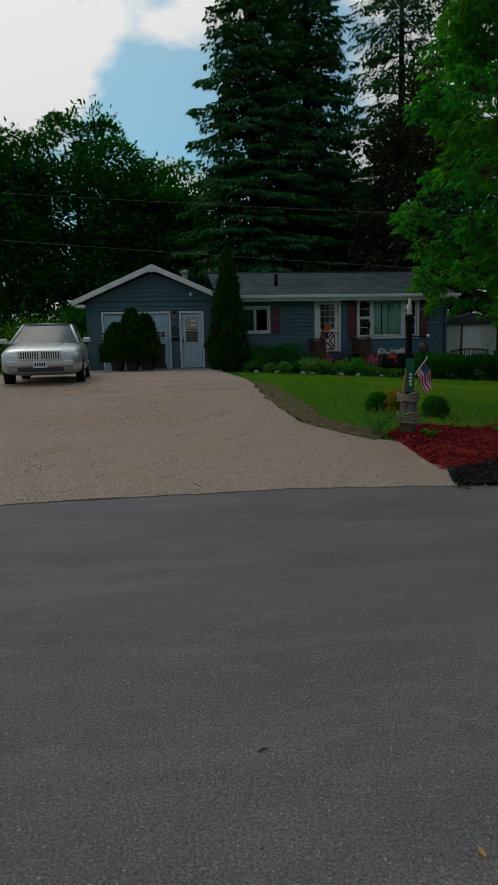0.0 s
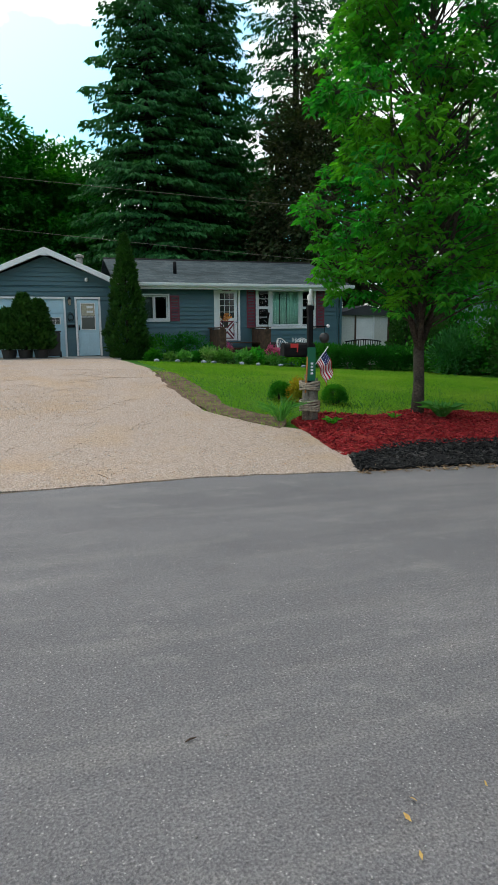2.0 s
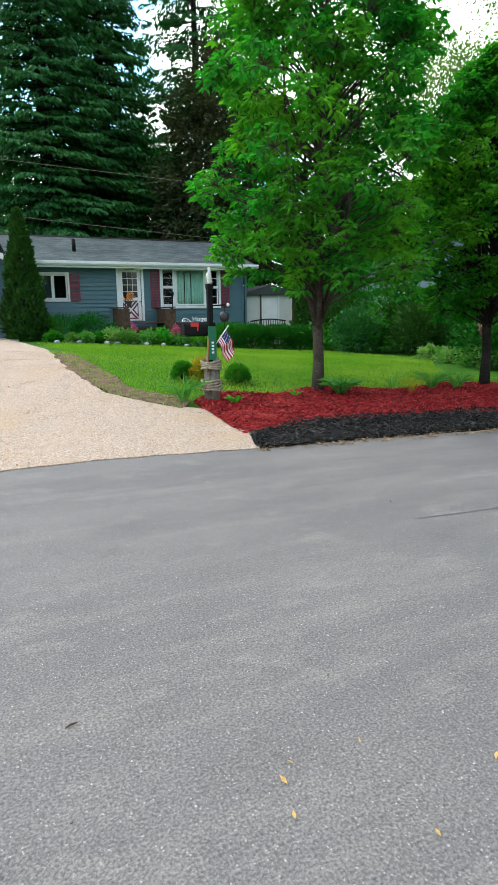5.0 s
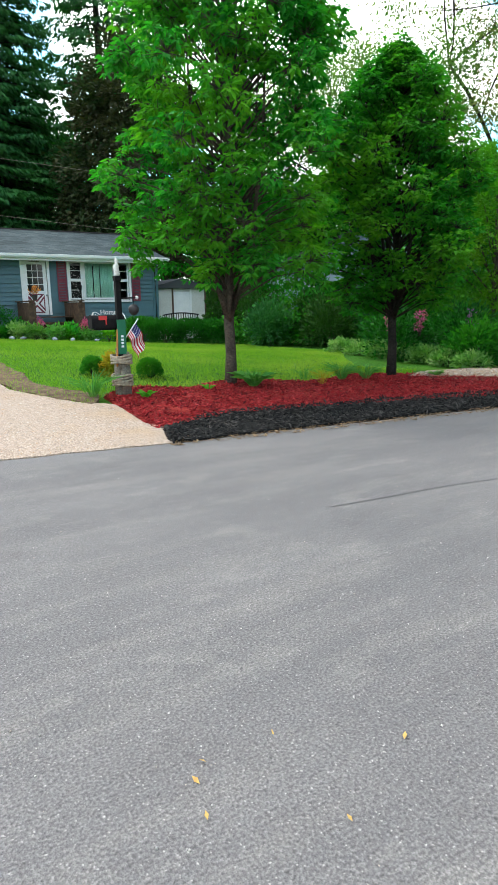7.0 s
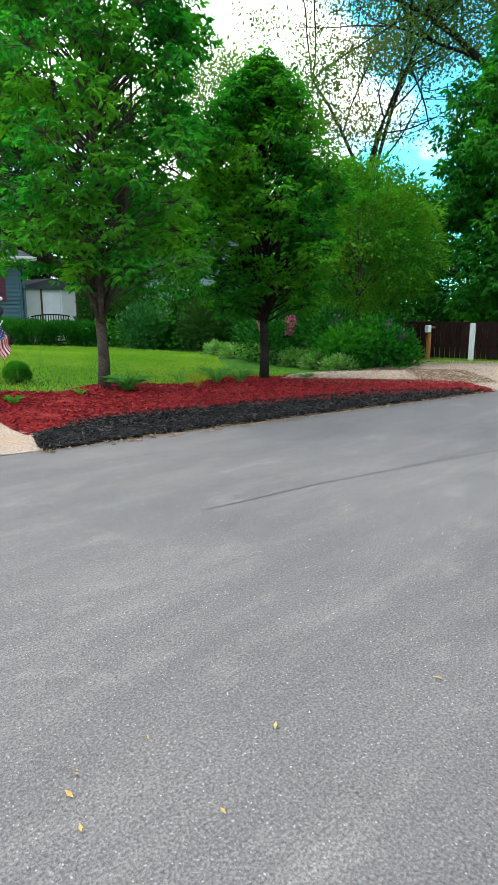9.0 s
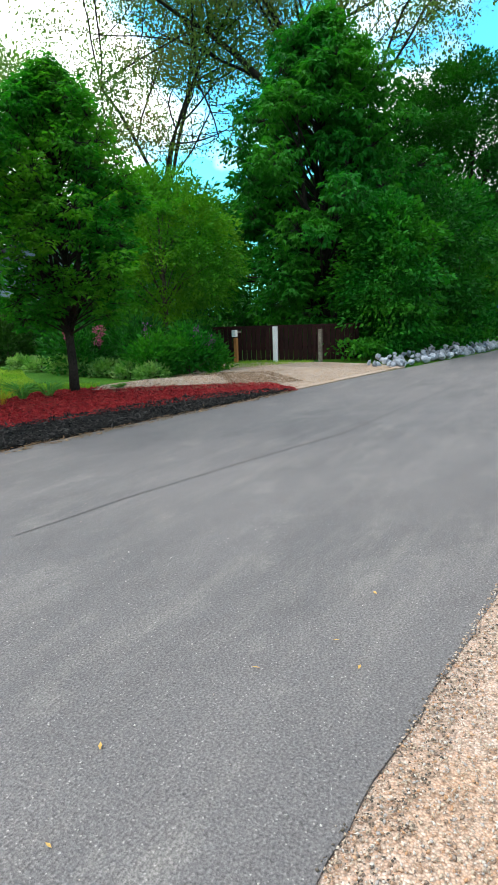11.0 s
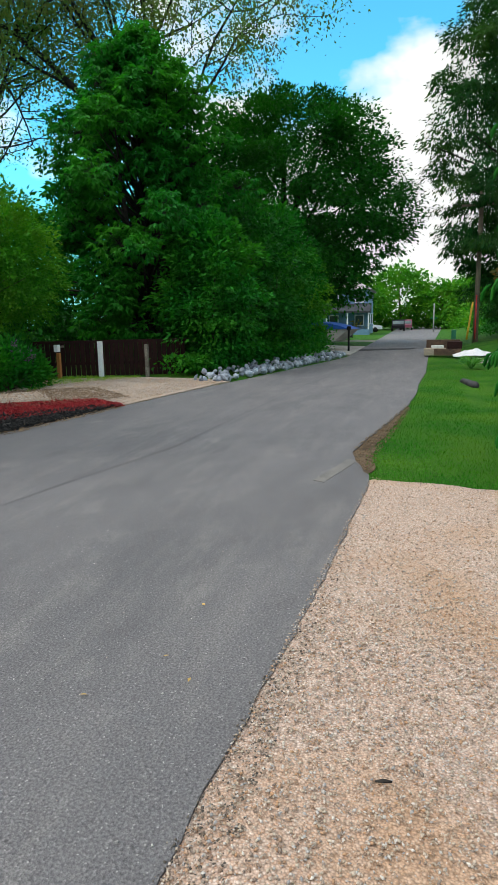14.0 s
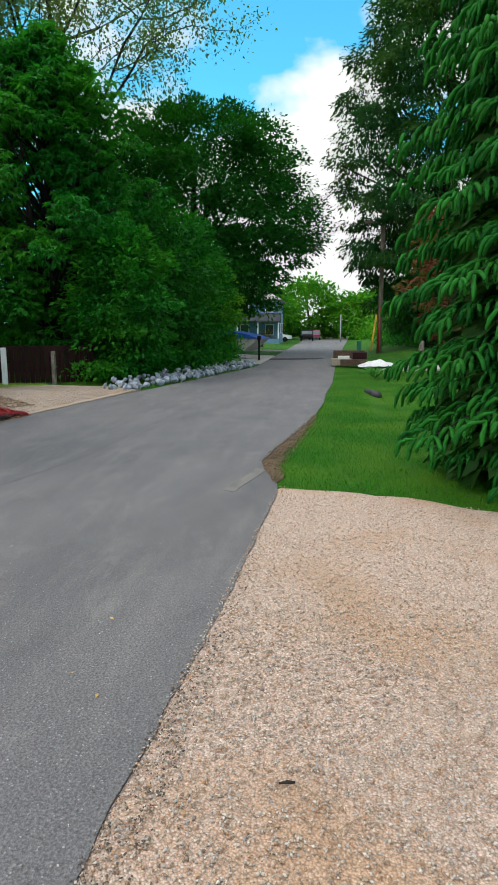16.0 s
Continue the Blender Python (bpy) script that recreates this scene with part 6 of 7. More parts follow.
for i in range(15):
    x = -0.7 + i * 0.1
    part("back_slat", boxes((x - 0.014, x + 0.014, 0.18, 0.2, 0.45, 0.86 + 0.08 * math.cos(x * 2))), M_dark, bench)
part("top_rail", tube("top_rail", [(x, 0.19, 0.87 + 0.08 * math.cos(x * 2)) for x in np.linspace(-0.76, 0.76, 11)], 0.025, M_dark, 6), None, bench)
for i in range(5):
    part("seat_slat", boxes((-0.75, 0.75, -0.25 + i * 0.085, -0.19 + i * 0.085, 0.42, 0.445)), M_dark, bench)
for s in (-1, 1):
    part("arm_rest", boxes((s * 0.76 - 0.03, s * 0.76 + 0.03, -0.28, 0.2, 0.64, 0.67), bevel=0.005), M_dark, bench)
    for y in (-0.25, 0.19):
        part("leg", boxes((s * 0.76 - 0.02, s * 0.76 + 0.02, y - 0.02, y + 0.02, 0, 0.66)), M_dark, bench)
shed = thing("garden_shed", (12.3, 25.5, 0.3), "small pale panelled shed with a brown corner post", "shed")
part("wall", boxes((-1.05, 1.25, -1.0, 0.9, -0.1, 2.0)), M_shed, shed)
part("roof", prism([(-1.2, 1.98), (1.4, 1.98), (1.4, 2.06), (0.1, 2.4), (-1.2, 2.06)], "y", -1.15, 1.0), M_roof, shed)
for x in (-1.05, -0.35, 0.5, 1.2):
    part("corner_post", boxes((x - 0.035, x + 0.035, -1.03, -1.0, -0.1, 1.97)), M_wood if x in (-0.35, 1.2) else M_white, shed)
part("door_panel", boxes((-0.3, 0.45, -1.015, -1.0, 0.0, 1.85), bevel=0.004), M_white, shed)
for x in (5.55, 7.25):
    tl = thing("tiki_torch", (x, 22.05, 1.80), "dark metal garden torch on the stoop rail", "garden torch")
    part("stem", tube("stem", [(0, 0, 0), (0.02, 0, 0.32)], 0.012, M_dark, 6), None, tl)
    bm = lathe([(0.03, 0.3), (0.075, 0.48), (0.06, 0.5), (0.02, 0.52)], 8)
    part("bowl", bm, M_dark, tl)
pot = thing("flower_pot", (5.72, 22.2, 1.805), "black pot of dried orange flowers on the rail", "flower pot")
part("pot", lathe([(0.07, 0), (0.1, 0.17), (0.11, 0.18), (0.09, 0.17)], 12), M_pot, pot)
g5 = np.random.default_rng(8)
Pp = in_ball(g5, 160) * np.array([0.2, 0.2, 0.14]) + np.array([0, 0, 0.3])
part("dried_flowers", leaf_mesh("dried_flowers", Pp, Pp - np.array([0, 0, 0.1]), 0.08, 0.5, leafy("dried_flower", (0.4, 0.12, 0.05), (0.5, 0.22, 0.09)), g5), None, pot)

# by the garage
for i, (x, h, r) in enumerate([(-1.62, 1.45, 0.6), (-1.1, 1.95, 0.58), (-0.6, 1.75, 0.46)]):
    cone_evergreen("potted_evergreen", (x, 22.75 - 0.05 * i, 0.83 + 0.24), h - 0.2, r, "dark potted evergreen before the garage door", 300 + i, 3600, 0.17, skew=0.6)
    p = thing("plant_pot", (x, 22.75 - 0.05 * i, 0.82), "black plastic pot of an evergreen", "pot")
    part("pot_body", lathe([(0.2, 0), (0.25, 0.26), (0.27, 0.28), (0.24, 0.27)], 16), M_pot, p)
bn_ = thing("trash_bin", (-0.22, 23.0, 0.82), "dark grey lidded plastic trash bin at the garage", "trash bin")
bm = boxes((-0.27, 0.27, -0.3, 0.3, 0.05, 0.84), bevel=0.03)
for v in bm.verts:
    k = 0.86 + 0.17 * v.co.z
    v.co.x, v.co.y = v.co.x * k, v.co.y * k
part("body", bm, M_plastic, bn_)
part("lid", boxes((-0.3, 0.3, -0.34, 0.32, 0.84, 0.9), bevel=0.025), M_plastic, bn_)
for s in (-1, 1):
    part("wheel", tube("wheel", [(s * 0.22, 0.26, 0.1), (s * 0.28, 0.26, 0.1)], [0.1, 0.1], M_rubber, 14), None, bn_)
part("handle", tube("handle", [(-0.2, 0.36, 0.8), (0.2, 0.36, 0.8)], 0.014, M_plastic, 6), None, bn_)


# ---- the parked car ----
def sedan(loc, turn):
    t = thing("parked_car", loc, "silver sedan with a chrome grille parked on the gravel", "car", turn=turn)
    # stations along the car: y, half width, sill z, shoulder z
    st = [(-2.38, 0.62, 0.42, 0.62), (-2.33, 0.80, 0.30, 0.74), (-2.15, 0.88, 0.24, 0.84), (-1.5, 0.91, 0.2, 0.93), (-0.9, 0.915, 0.2, 0.99), (0.0, 0.92, 0.2, 1.0), (1.2, 0.915, 0.2, 1.02), (1.9, 0.9, 0.24, 1.03), (2.3, 0.84, 0.32, 0.98), (2.42, 0.7, 0.45, 0.9)]
    v, f = [], []
    ring = 18
    for y, w, z0, z1 in st:
        for k in range(ring):
            a = 2 * math.pi * k / ring
            cx_, cz_ = math.cos(a), math.sin(a)
            v.append((w * math.copysign(abs(cx_) ** 0.35, cx_), y, (z0 + z1) / 2 + (z1 - z0) / 2 * math.copysign(abs(cz_) ** 0.45, cz_)))
    for i in range(len(st) - 1):
        for k in range(ring):
            f.append((i * ring + k, i * ring + (k + 1) % ring, (i + 1) * ring + (k + 1) % ring, (i + 1) * ring + k))
    f += [tuple(range(ring))[::-1], tuple((len(st) - 1) * ring + k for k in range(ring))]
    body = part("body", to_mesh("body", v, f, M_silver, True), None, t)
    for s in (-1, 1):
        part("hood_crease", tube("hood_crease", [(s * 0.3, -2.2, 0.8), (s * 0.42, -1.5, 0.93), (s * 0.5, -1.0, 0.975)], 0.018, M_silver, 6), None, body)
    cab = [(-1.05, 0.98, 0.78), (-0.25, 1.43, 0.60), (0.75, 1.46, 0.60), (1.75, 1.05, 0.74)]
    roof = [(-0.22, 1.42, 0.58), (0.2, 1.475, 0.57), (0.75, 1.455, 0.57)]
    part("greenhouse", prism([(-1.0, 0.95), (-0.3, 1.4), (0.2, 1.455), (0.75, 1.435), (1.7, 1.0)], "x", -0.6, 0.6), M_plastic, t)
    vv = [(-0.78, -1.08, 0.965), (0.78, -1.08, 0.965), (0.57, -0.28, 1.415), (-0.57, -0.28, 1.415)]
    bm = bmesh.new()
    bm.faces.new([bm.verts.new(p) for p in vv])
    bmesh.ops.solidify(bm, geom=bm.faces[:], thickness=0.01)
    part("windshield", bm, M_carglass, t)
    bm = bmesh.new()
    top = [(x, y, z) for y, z, w in roof for x in (-w, 0, w)]
    vs = [bm.verts.new((x, y, z + (0.03 if x == 0 else 0))) for x, y, z in top]
    for i in range(2):
        for j in range(2):
            bm.faces.new((vs[i * 3 + j], vs[i * 3 + j + 1], vs[(i + 1) * 3 + j + 1], vs[(i + 1) * 3 + j]))
    bmesh.ops.solidify(bm, geom=bm.faces[:], thickness=0.03)
    part("roof", bm, M_silver, t, smooth=True)
    for s in (-1, 1):
        part("pillar", tube("pillar", [(s * 0.8, -1.1, 0.96), (s * 0.585, -0.26, 1.42), (s * 0.585, 0.75, 1.45), (s * 0.76, 1.75, 1.03)], 0.035, M_silver, 8), None, t)
        part("side_window", prism([(-0.85, 0.98), (-0.3, 1.38), (0.7, 1.4), (1.45, 1.02)], "x", s * 0.66 - 0.01, s * 0.66 + 0.01), M_carglass, t)
        m = part("mirror", boxes((s * 0.99 - 0.09, s * 0.99 + 0.09, -0.92, -0.82, 0.97, 1.09), bevel=0.03), M_silver, t)
        part("mirror_arm", boxes((min(s * 0.84, s * 0.93), max(s * 0.84, s * 0.93), -0.89, -0.85, 0.98, 1.03)), M_silver, m)
        part("headlight", boxes((s * 0.66 - 0.17, s * 0.66 + 0.17, -2.36, -2.2, 0.6, 0.755), bevel=0.03), M_clear, t)
        part("fog_lamp", lathe([(0.06, -0.01), (0.06, 0.02), (0.04, 0.03)], 12), M_clear, t).matrix_basis = pose(s * 0.66, -2.36, 0.38, 90, 0, 0)
        for y in (-1.45, 1.4):
            w = part("wheel", tube("wheel", [(s * 0.72, y, 0.32), (s * 0.915, y, 0.32)], [0.325, 0.325], M_rubber, 24), None, t)
            part("rim", tube("rim", [(s * 0.9, y, 0.32), (s * 0.925, y, 0.32)], [0.21, 0.2], M_chrome, 16), None, w)
    g = part("grille", boxes((-0.47, 0.47, -2.415, -2.37, 0.58, 0.60), (-0.47, 0.47, -2.415, -2.37, 0.755, 0.775), (-0.47, -0.45, -2.415, -2.37, 0.6, 0.755), (0.45, 0.47, -2.415, -2.37, 0.6, 0.755), (-0.03, 0.03, -2.425, -2.37, 0.6, 0.755)), M_chrome, t)
    part("grille_back", boxes((-0.45, 0.45, -2.39, -2.36, 0.6, 0.755)), M_plastic, g)
    for i in range(18):
        x = -0.425 + i * 0.05
        part("grille_bar", boxes((x - 0.011, x + 0.011, -2.41, -2.39, 0.6, 0.755)), M_chrome, g)
    part("lower_intake", boxes((-0.5, 0.5, -2.42, -2.3, 0.32, 0.41), bevel=0.01), M_plastic, t)
    part("bumper", boxes((-0.74, 0.74, -2.425, -2.25, 0.43, 0.56), bevel=0.03), M_silver, t)
    pl = part("plate", boxes((-0.155, 0.155, -2.44, -2.425, 0.40, 0.555), bevel=0.003), M_white, t)
    for i in range(5):
        part("plate_bar", boxes((-0.12 + i * 0.05, -0.09 + i * 0.05, -2.445, -2.44, 0.44, 0.515)), M_dark, pl)
    return t


sedan((-3.0, 17.3, gz(-3, 17.3)), 4)
bush("yellow_green_hedge", (-4.8, 26.5, 0.75), (2.2, 1.2, 1.5), M_leaf_yellow, "yellow-green shrub behind the parked car", 5200, 0.12, 401, clumps=110, clump=0.6)
bush("driveway_shrub", (-3.3, 23.2, 0.75), (0.5, 0.6, 0.9), M_leaf_dark, "dark shrub at the garage's side", 1800, 0.1, 402, clumps=50, clump=0.6)

# ---- neighbour's side ----
nb = thing("neighbour_house", (19.8, 20.0, 0.2), "pale blue-grey neighbouring house with a grey roof behind the trees", "house", turn=-32)
part("wall", boxes((-5, 5, -0.1, 6, -0.2, 2.7)), M_blue_wall, nb)
part("gable_wall", prism([(-5, 2.7), (5, 2.7), (0, 4.7)], "y", -0.1, 6), M_blue_wall, nb)
for s in (-1, 1):
    part("roof_slope", prism([(0, 4.95), (s * 5.5, 2.72), (s * 5.5, 2.6), (0, 4.8)], "y", -0.5, 6.3), M_roof, nb)
for x in (-3.2, -0.6, 2.4):
    w = part("window", boxes((x - 0.55, x + 0.55, -0.16, -0.1, 1.0, 2.1), bevel=0.01), M_white, nb)
    part("pane", boxes((x - 0.48, x + 0.48, -0.165, -0.16, 1.07, 2.03)), M_carglass, w)
# fence with separate boards
fn = thing("board_fence", (16.4, 11.8, 0.08), "dark red-brown vertical board fence", "fence")
fa, fb = Vector((-0.6, 0.9, 0)), Vector((2.6, -5.2, 0))
FL = (fb - fa).length
fd = (fb - fa).normalized()
fang = math.degrees(math.atan2(fd.y, fd.x))
for i in range(int(FL / 0.145)):
    p = fa + fd * (i * 0.145)
    hgt = 1.02 + 0.03 * math.sin(i * 2.3)
    part("fence_board", boxes((-0.066, 0.066, -0.011, 0.011, -0.05, hgt)), M_fence, fn).matrix_basis = pose(p.x, p.y, 0, 0, 0, fang)
for z in (0.3, 0.95):
    part("rail", boxes((0, FL, 0.012, 0.05, z, z + 0.09)), M_fence, fn).matrix_basis = pose(fa.x, fa.y, 0, 0, 0, fang)
wp = thing("white_post", (17.2, 8.75, 0.05), "leaning white painted wooden post before the fence", "post")
part("post_shaft", boxes((-0.06, 0.06, -0.06, 0.06, -0.1, 1.05), bevel=0.006), M_white, wp)
op = thing("orange_post", (16.55, 9.75, 0.08), "short orange-stained wooden post with a small white box on top", "post")
part("post_shaft", boxes((-0.05, 0.05, -0.05, 0.05, -0.1, 0.72), bevel=0.006), M_orange, op)
part("box", boxes((-0.14, 0.02, -0.06, 0.06, 0.75, 0.95), bevel=0.01), M_white, op)
part("panel", boxes((0.02, 0.3, -0.02, 0.02, 0.86, 0.92)), M_grey_wood, op)
sp = thing("grey_stake", (17.6, 7.45, 0.04), "weathered grey wooden stake at the fence's end", "stake")
part("stake_shaft", boxes((-0.05, 0.05, -0.05, 0.05, -0.1, 0.95), bevel=0.006), M_grey_wood, sp)
for i, (x, y, r, h, m) in enumerate([(12.3, 9.6, 0.7, 0.9, M_leaf_mid), (13.3, 9.2, 0.75, 1.05, M_leaf_mid), (14.0, 9.0, 0.5, 0.8, M_leaf_mid), (13.0, 10.6, 0.9, 1.3, M_leaf_dark), (11.8, 11.6, 0.9, 1.1, M_leaf_dark), (15.2, 10.4, 0.8, 1.2, M_leaf_dark)]):
    bush("border_shrub", (x, y, gz(x, y)), (r, r, h * 0.8), m, "leafy green shrub in the neighbour's border", 2200, 0.12, 420 + i, clumps=60, clump=0.5)
for i, (x, y) in enumerate([(12.2, 14.1), (12.05, 13.2), (12.0, 12.3), (11.9, 11.5), (11.85, 10.7), (11.8, 9.9), (11.75, 9.2), (12.6, 12.7), (12.5, 10.3)]):
    bush("variegated_groundcover", (x, y, gz(x, y)), (0.62, 0.5, 0.24), M_hosta, "pale variegated groundcover at the lawn's edge", 900, 0.1, 430 + i, clumps=40, clump=0.6, stems=2, group="groundcover at the lawn's edge")
for i, (x, y, z, m) in enumerate([(13.5, 9.1, 0.85, M_purple), (13.75, 8.9, 0.65, M_purple), (12.9, 10.2, 0.9, M_purple), (12.0, 11.0, 1.0, M_magenta), (11.4, 11.4, 0.95, M_magenta)]):
    bush("purple_flower", (x, y, gz(x, y) + z - 0.35), (0.16, 0.16, 0.55), m, "purple flower spikes among the shrubs", 220, 0.06, 440 + i, clumps=14, clump=0.5, category="flowers")

# ---- the lane's far end ----
rr = random.Random(7)
rk_meshes = []
for k in range(6):
    bm = bmesh.new()
    bmesh.ops.create_icosphere(bm, subdivisions=1, radius=0.17)
    for v in bm.verts:
        v.co = Vector((v.co.x * 1.25, v.co.y, v.co.z * 0.8)) * rr.uniform(0.55, 1.25)
    me = bpy.data.meshes.new("riprap_stone")
    bm.to_mesh(me)
    bm.free()
    me.materials.append(M_rock)
    rk_meshes.append(me)
for i in range(290):
    u = rr.random()
    x = 16.3 + 13.5 * u
    y = road_far_edge(x) + 0.22 + rr.random() ** 1.5 * 0.95
    ob = new("riprap_stone", rk_meshes[i % 6])
    s = rr.uniform(0.4, 0.8)
    ob.matrix_basis = pose(x, y, gz(x, y) + 0.05 + 0.2 * min(1.0, (y - road_far_edge(x)) * 0.9) * rr.random(), rr.uniform(0, 360), rr.uniform(0, 360), rr.uniform(0, 360)) @ Matrix.Diagonal((s, s, s, 1))
    tagged(ob, "angular pale grey stone in the bank beside the lane", "stone", "stone bank beside the lane")
up_ = thing("utility_pole", (41, -3.9, 0.35), "weathered wooden utility pole with a yellow guy guard", "utility pole")
part("pole", tube("pole", [(0, 0, -0.3), (0, 0, 8.5)], [0.16, 0.12], M_pole, 14), None, up_)
part("crossarm", boxes((-0.06, 0.06, -1.1, 1.1, 7.7, 7.82)), M_pole, up_)
part("guy_guard", tube("guy_guard", [(-0.6, 0.55, 0.0), (-0.25, 0.25, 2.2)], 0.06, M_yellow, 8), None, up_)
part("conduit", tube("conduit", [(-0.2, 0.05, 0.0), (-0.2, 0.05, 2.6)], 0.045, M_red, 8), None, up_)
ped = thing("utility_pedestal", (40.2, -2.6, 0.2), "green plastic utility pedestal in the grass", "utility box")
part("housing", boxes((-0.14, 0.14, -0.14, 0.14, -0.1, 0.75), bevel=0.03), M_green_sign, ped)
tr = thing("stump_post", (35, -5.6, 0.35), "short grey stump-like post in the grass", "post")
part("stump", tube("stump", [(0, 0, -0.1), (0.02, 0, 0.7)], [0.16, 0.13], M_grey_wood, 10), None, tr)
jp = thing("scrap_sofa", (28.6, -1.3, 0.05), "broken brown furniture piled at the roadside", "discarded furniture")
for i, (x0, x1, y0, y1, z0, z1, m) in enumerate([(-0.5, 0.3, -0.9, 0.2, 0, 0.28, M_wood), (-0.3, 0.4, -0.3, 0.6, 0.0, 0.3, M_rope), (-0.3, 0.25, -0.95, -0.35, 0.28, 0.58, M_fence), (0.3, 0.45, -0.9, 0.5, 0.0, 0.65, M_wood), (-0.2, 0.1, -0.2, 0.3, 0.3, 0.42, M_shed)]):
    part("panel", boxes((x0, x1, y0, y1, z0, z1), bevel=0.015), m, jp)
bm = bmesh.new()
bmesh.ops.create_grid(bm, x_segments=24, y_segments=24, size=1.0)
for v in bm.verts:
    r = math.hypot(v.co.x, v.co.y)
    v.co.z = max(0.0, 0.28 * (1 - r * 0.85)) + 0.09 * noise.noise((v.co.x * 3, v.co.y * 3, 2)) * (1.2 - r * 0.5)
    v.co.y *= 0.85
    v.co.x *= 0.6
bmesh.ops.solidify(bm, geom=bm.faces[:], thickness=0.02)
solid("white_sheet", bm, M_white_cloth, "crumpled white plastic sheet on the verge", "sheet", loc=(28.0, -2.7, 0.06), smooth=True)
tuft("verge_hosta", (22.2, -2.1, gz(22.2, -2.1)), 0.6, 90, M_iris, "large strap-leaved plant on the verge", 21, 0.9, 0.09)
cul = thing("culvert_pipe", (16.6, -1.6, -0.03), "half-buried dark metal culvert end in the grass", "culvert", turn=10)
part("pipe", tube("pipe", [(-0.5, 0, 0.0), (0.6, 0, -0.02)], 0.1, M_plastic, 14), None, cul)
fh = thing("blue_house", (82, 8.9, 0.0), "far blue two-storey house with a grey hipped roof and porch", "house")
part("wall", boxes((-5, 5, -4, 5, -0.2, 5.2)), M_blue_house, fh)
bm = bmesh.new()
b = [bm.verts.new(p) for p in ((-5.5, -4.5, 5.2), (5.5, -4.5, 5.2), (5.5, 5.5, 5.2), (-5.5, 5.5, 5.2))]
a = [bm.verts.new(p) for p in ((-0.5, 0.5, 8.0), (0.5, 0.5, 8.0))]
for f in ((b[0], b[1], a[1], a[0]), (b[1], b[2], a[1]), (b[2], b[3], a[0], a[1]), (b[3], b[0], a[0]), (b[3], b[2], b[1], b[0])):
    bm.faces.new(f)
part("roof", bm, M_concrete, fh)
part("porch_roof", prism([(-7.4, 2.7), (-5, 3.6), (-5, 2.5), (-7.4, 2.5)], "y", -4.4, 3), M_roof, fh)
for y in (-4.2, -1.8, 0.6, 2.8):
    part("porch_post", boxes((-7.2, -7.05, y - 0.07, y + 0.07, 0, 2.5)), M_white, fh)
part("porch_base", boxes((-7.3, -5, -4.3, 3, -0.1, 0.6)), M_blue_house, fh)
for y in (-3.0, 0.0, 2.6):
    for z in (1.0, 3.7):
        w = part("window", boxes((-5.08, -5, y - 0.55, y + 0.55, z, z + 1.3)), M_white, fh)
        part("pane", boxes((-5.1, -5.08, y - 0.45, y + 0.45, z + 0.1, z + 1.2)), M_carglass, w)
for y in (-3.4,):
    for x in (-3.5, 0, 3.5):
        w = part("window", boxes((x - 0.5, x + 0.5, -4.08, -4, 1.2, 2.5)), M_white, fh)
        part("pane", boxes((x - 0.42, x + 0.42, -4.1, -4.08, 1.28, 2.42)), M_carglass, w)


def boxy_car(loc, turn, paint, label):
    t = thing("far_car", loc, label, "car", turn=turn)
    part("body", prism([(-2.3, 0.4), (-2.25, 0.85), (-1.2, 1.0), (-0.7, 1.65), (1.9, 1.68), (2.3, 1.0), (2.3, 0.4)], "x", -0.9, 0.9), paint, t)
    part("front_glass", prism([(-1.2, 1.03), (-0.75, 1.58), (-0.72, 1.56), (-1.15, 1.0)], "x", -0.78, 0.78), M_carglass, t)
    for s in (-1, 1):
        part("side_glass", boxes((s * 0.905 - 0.004, s * 0.905 + 0.004, -0.6, 1.8, 1.08, 1.55)), M_carglass, t)
        part("headlight", boxes((s * 0.7 - 0.15, s * 0.7 + 0.15, -2.3, -2.25, 0.7, 0.84)), M_clear, t)
        for y in (-1.4, 1.4):
            part("wheel", tube("wheel", [(s * 0.75, y, 0.34), (s * 0.93, y, 0.34)], [0.34, 0.34], M_rubber, 16), None, t)
    return t


boxy_car((97, 1.8, 0), -90, M_dark, "black sport utility car parked at the far end of the lane")
boxy_car((108, 0.75, 0), -90, M_shutter, "dark red car parked beyond the black one")
boxy_car((92, 6.2, 0), 0, M_white, "white car parked across the far end")
bush("yellow_bush", (78, 6.2, 0.0), (1.4, 1.4, 1.4), M_goldbush, "round yellow bush by the blue house", 1600, 0.3, 460, clumps=40)
bo = thing("covered_boat", (35.5, 4.9, 0.25), "small boat on a trailer under a blue tarp", "boat", turn=70)
part("hull", prism([(-2.2, 0.9), (2.0, 0.9), (1.8, 0.3), (-1.3, 0.25)], "y", -0.7, 0.7), M_concrete, bo)
part("cover", prism([(-2.25, 0.9), (2.05, 0.9), (1.5, 1.15), (-0.5, 1.3), (-1.6, 1.1)], "y", -0.74, 0.74), M_tarp, bo)
part("trailer_tongue", boxes((-3.4, -1.2, -0.05, 0.05, 0.22, 0.3)), M_concrete, bo)
for s in (-1, 1):
    part("wheel", tube("wheel", [(0.6, s * 0.75, 0.05), (0.6, s * 0.92, 0.05)], [0.28, 0.28], M_rubber, 14), None, bo)
b2 = copy_thing(bn_, pose(60, 5.4, 0.02, 0, 0, -80))
tagged(b2, "dark wheeled trash bin by the blue house's lawn")
mp = thing("roadside_mailbox", (33.5, 3.0, 0.05), "dark mailbox on a post beside the lane", "mailbox")
part("post", boxes((-0.05, 0.05, -0.05, 0.05, -0.1, 1.05)), M_dark, mp)
part("box", boxes((-0.22, 0.22, -0.1, 0.1, 1.05, 1.25), bevel=0.04), M_dark, mp)
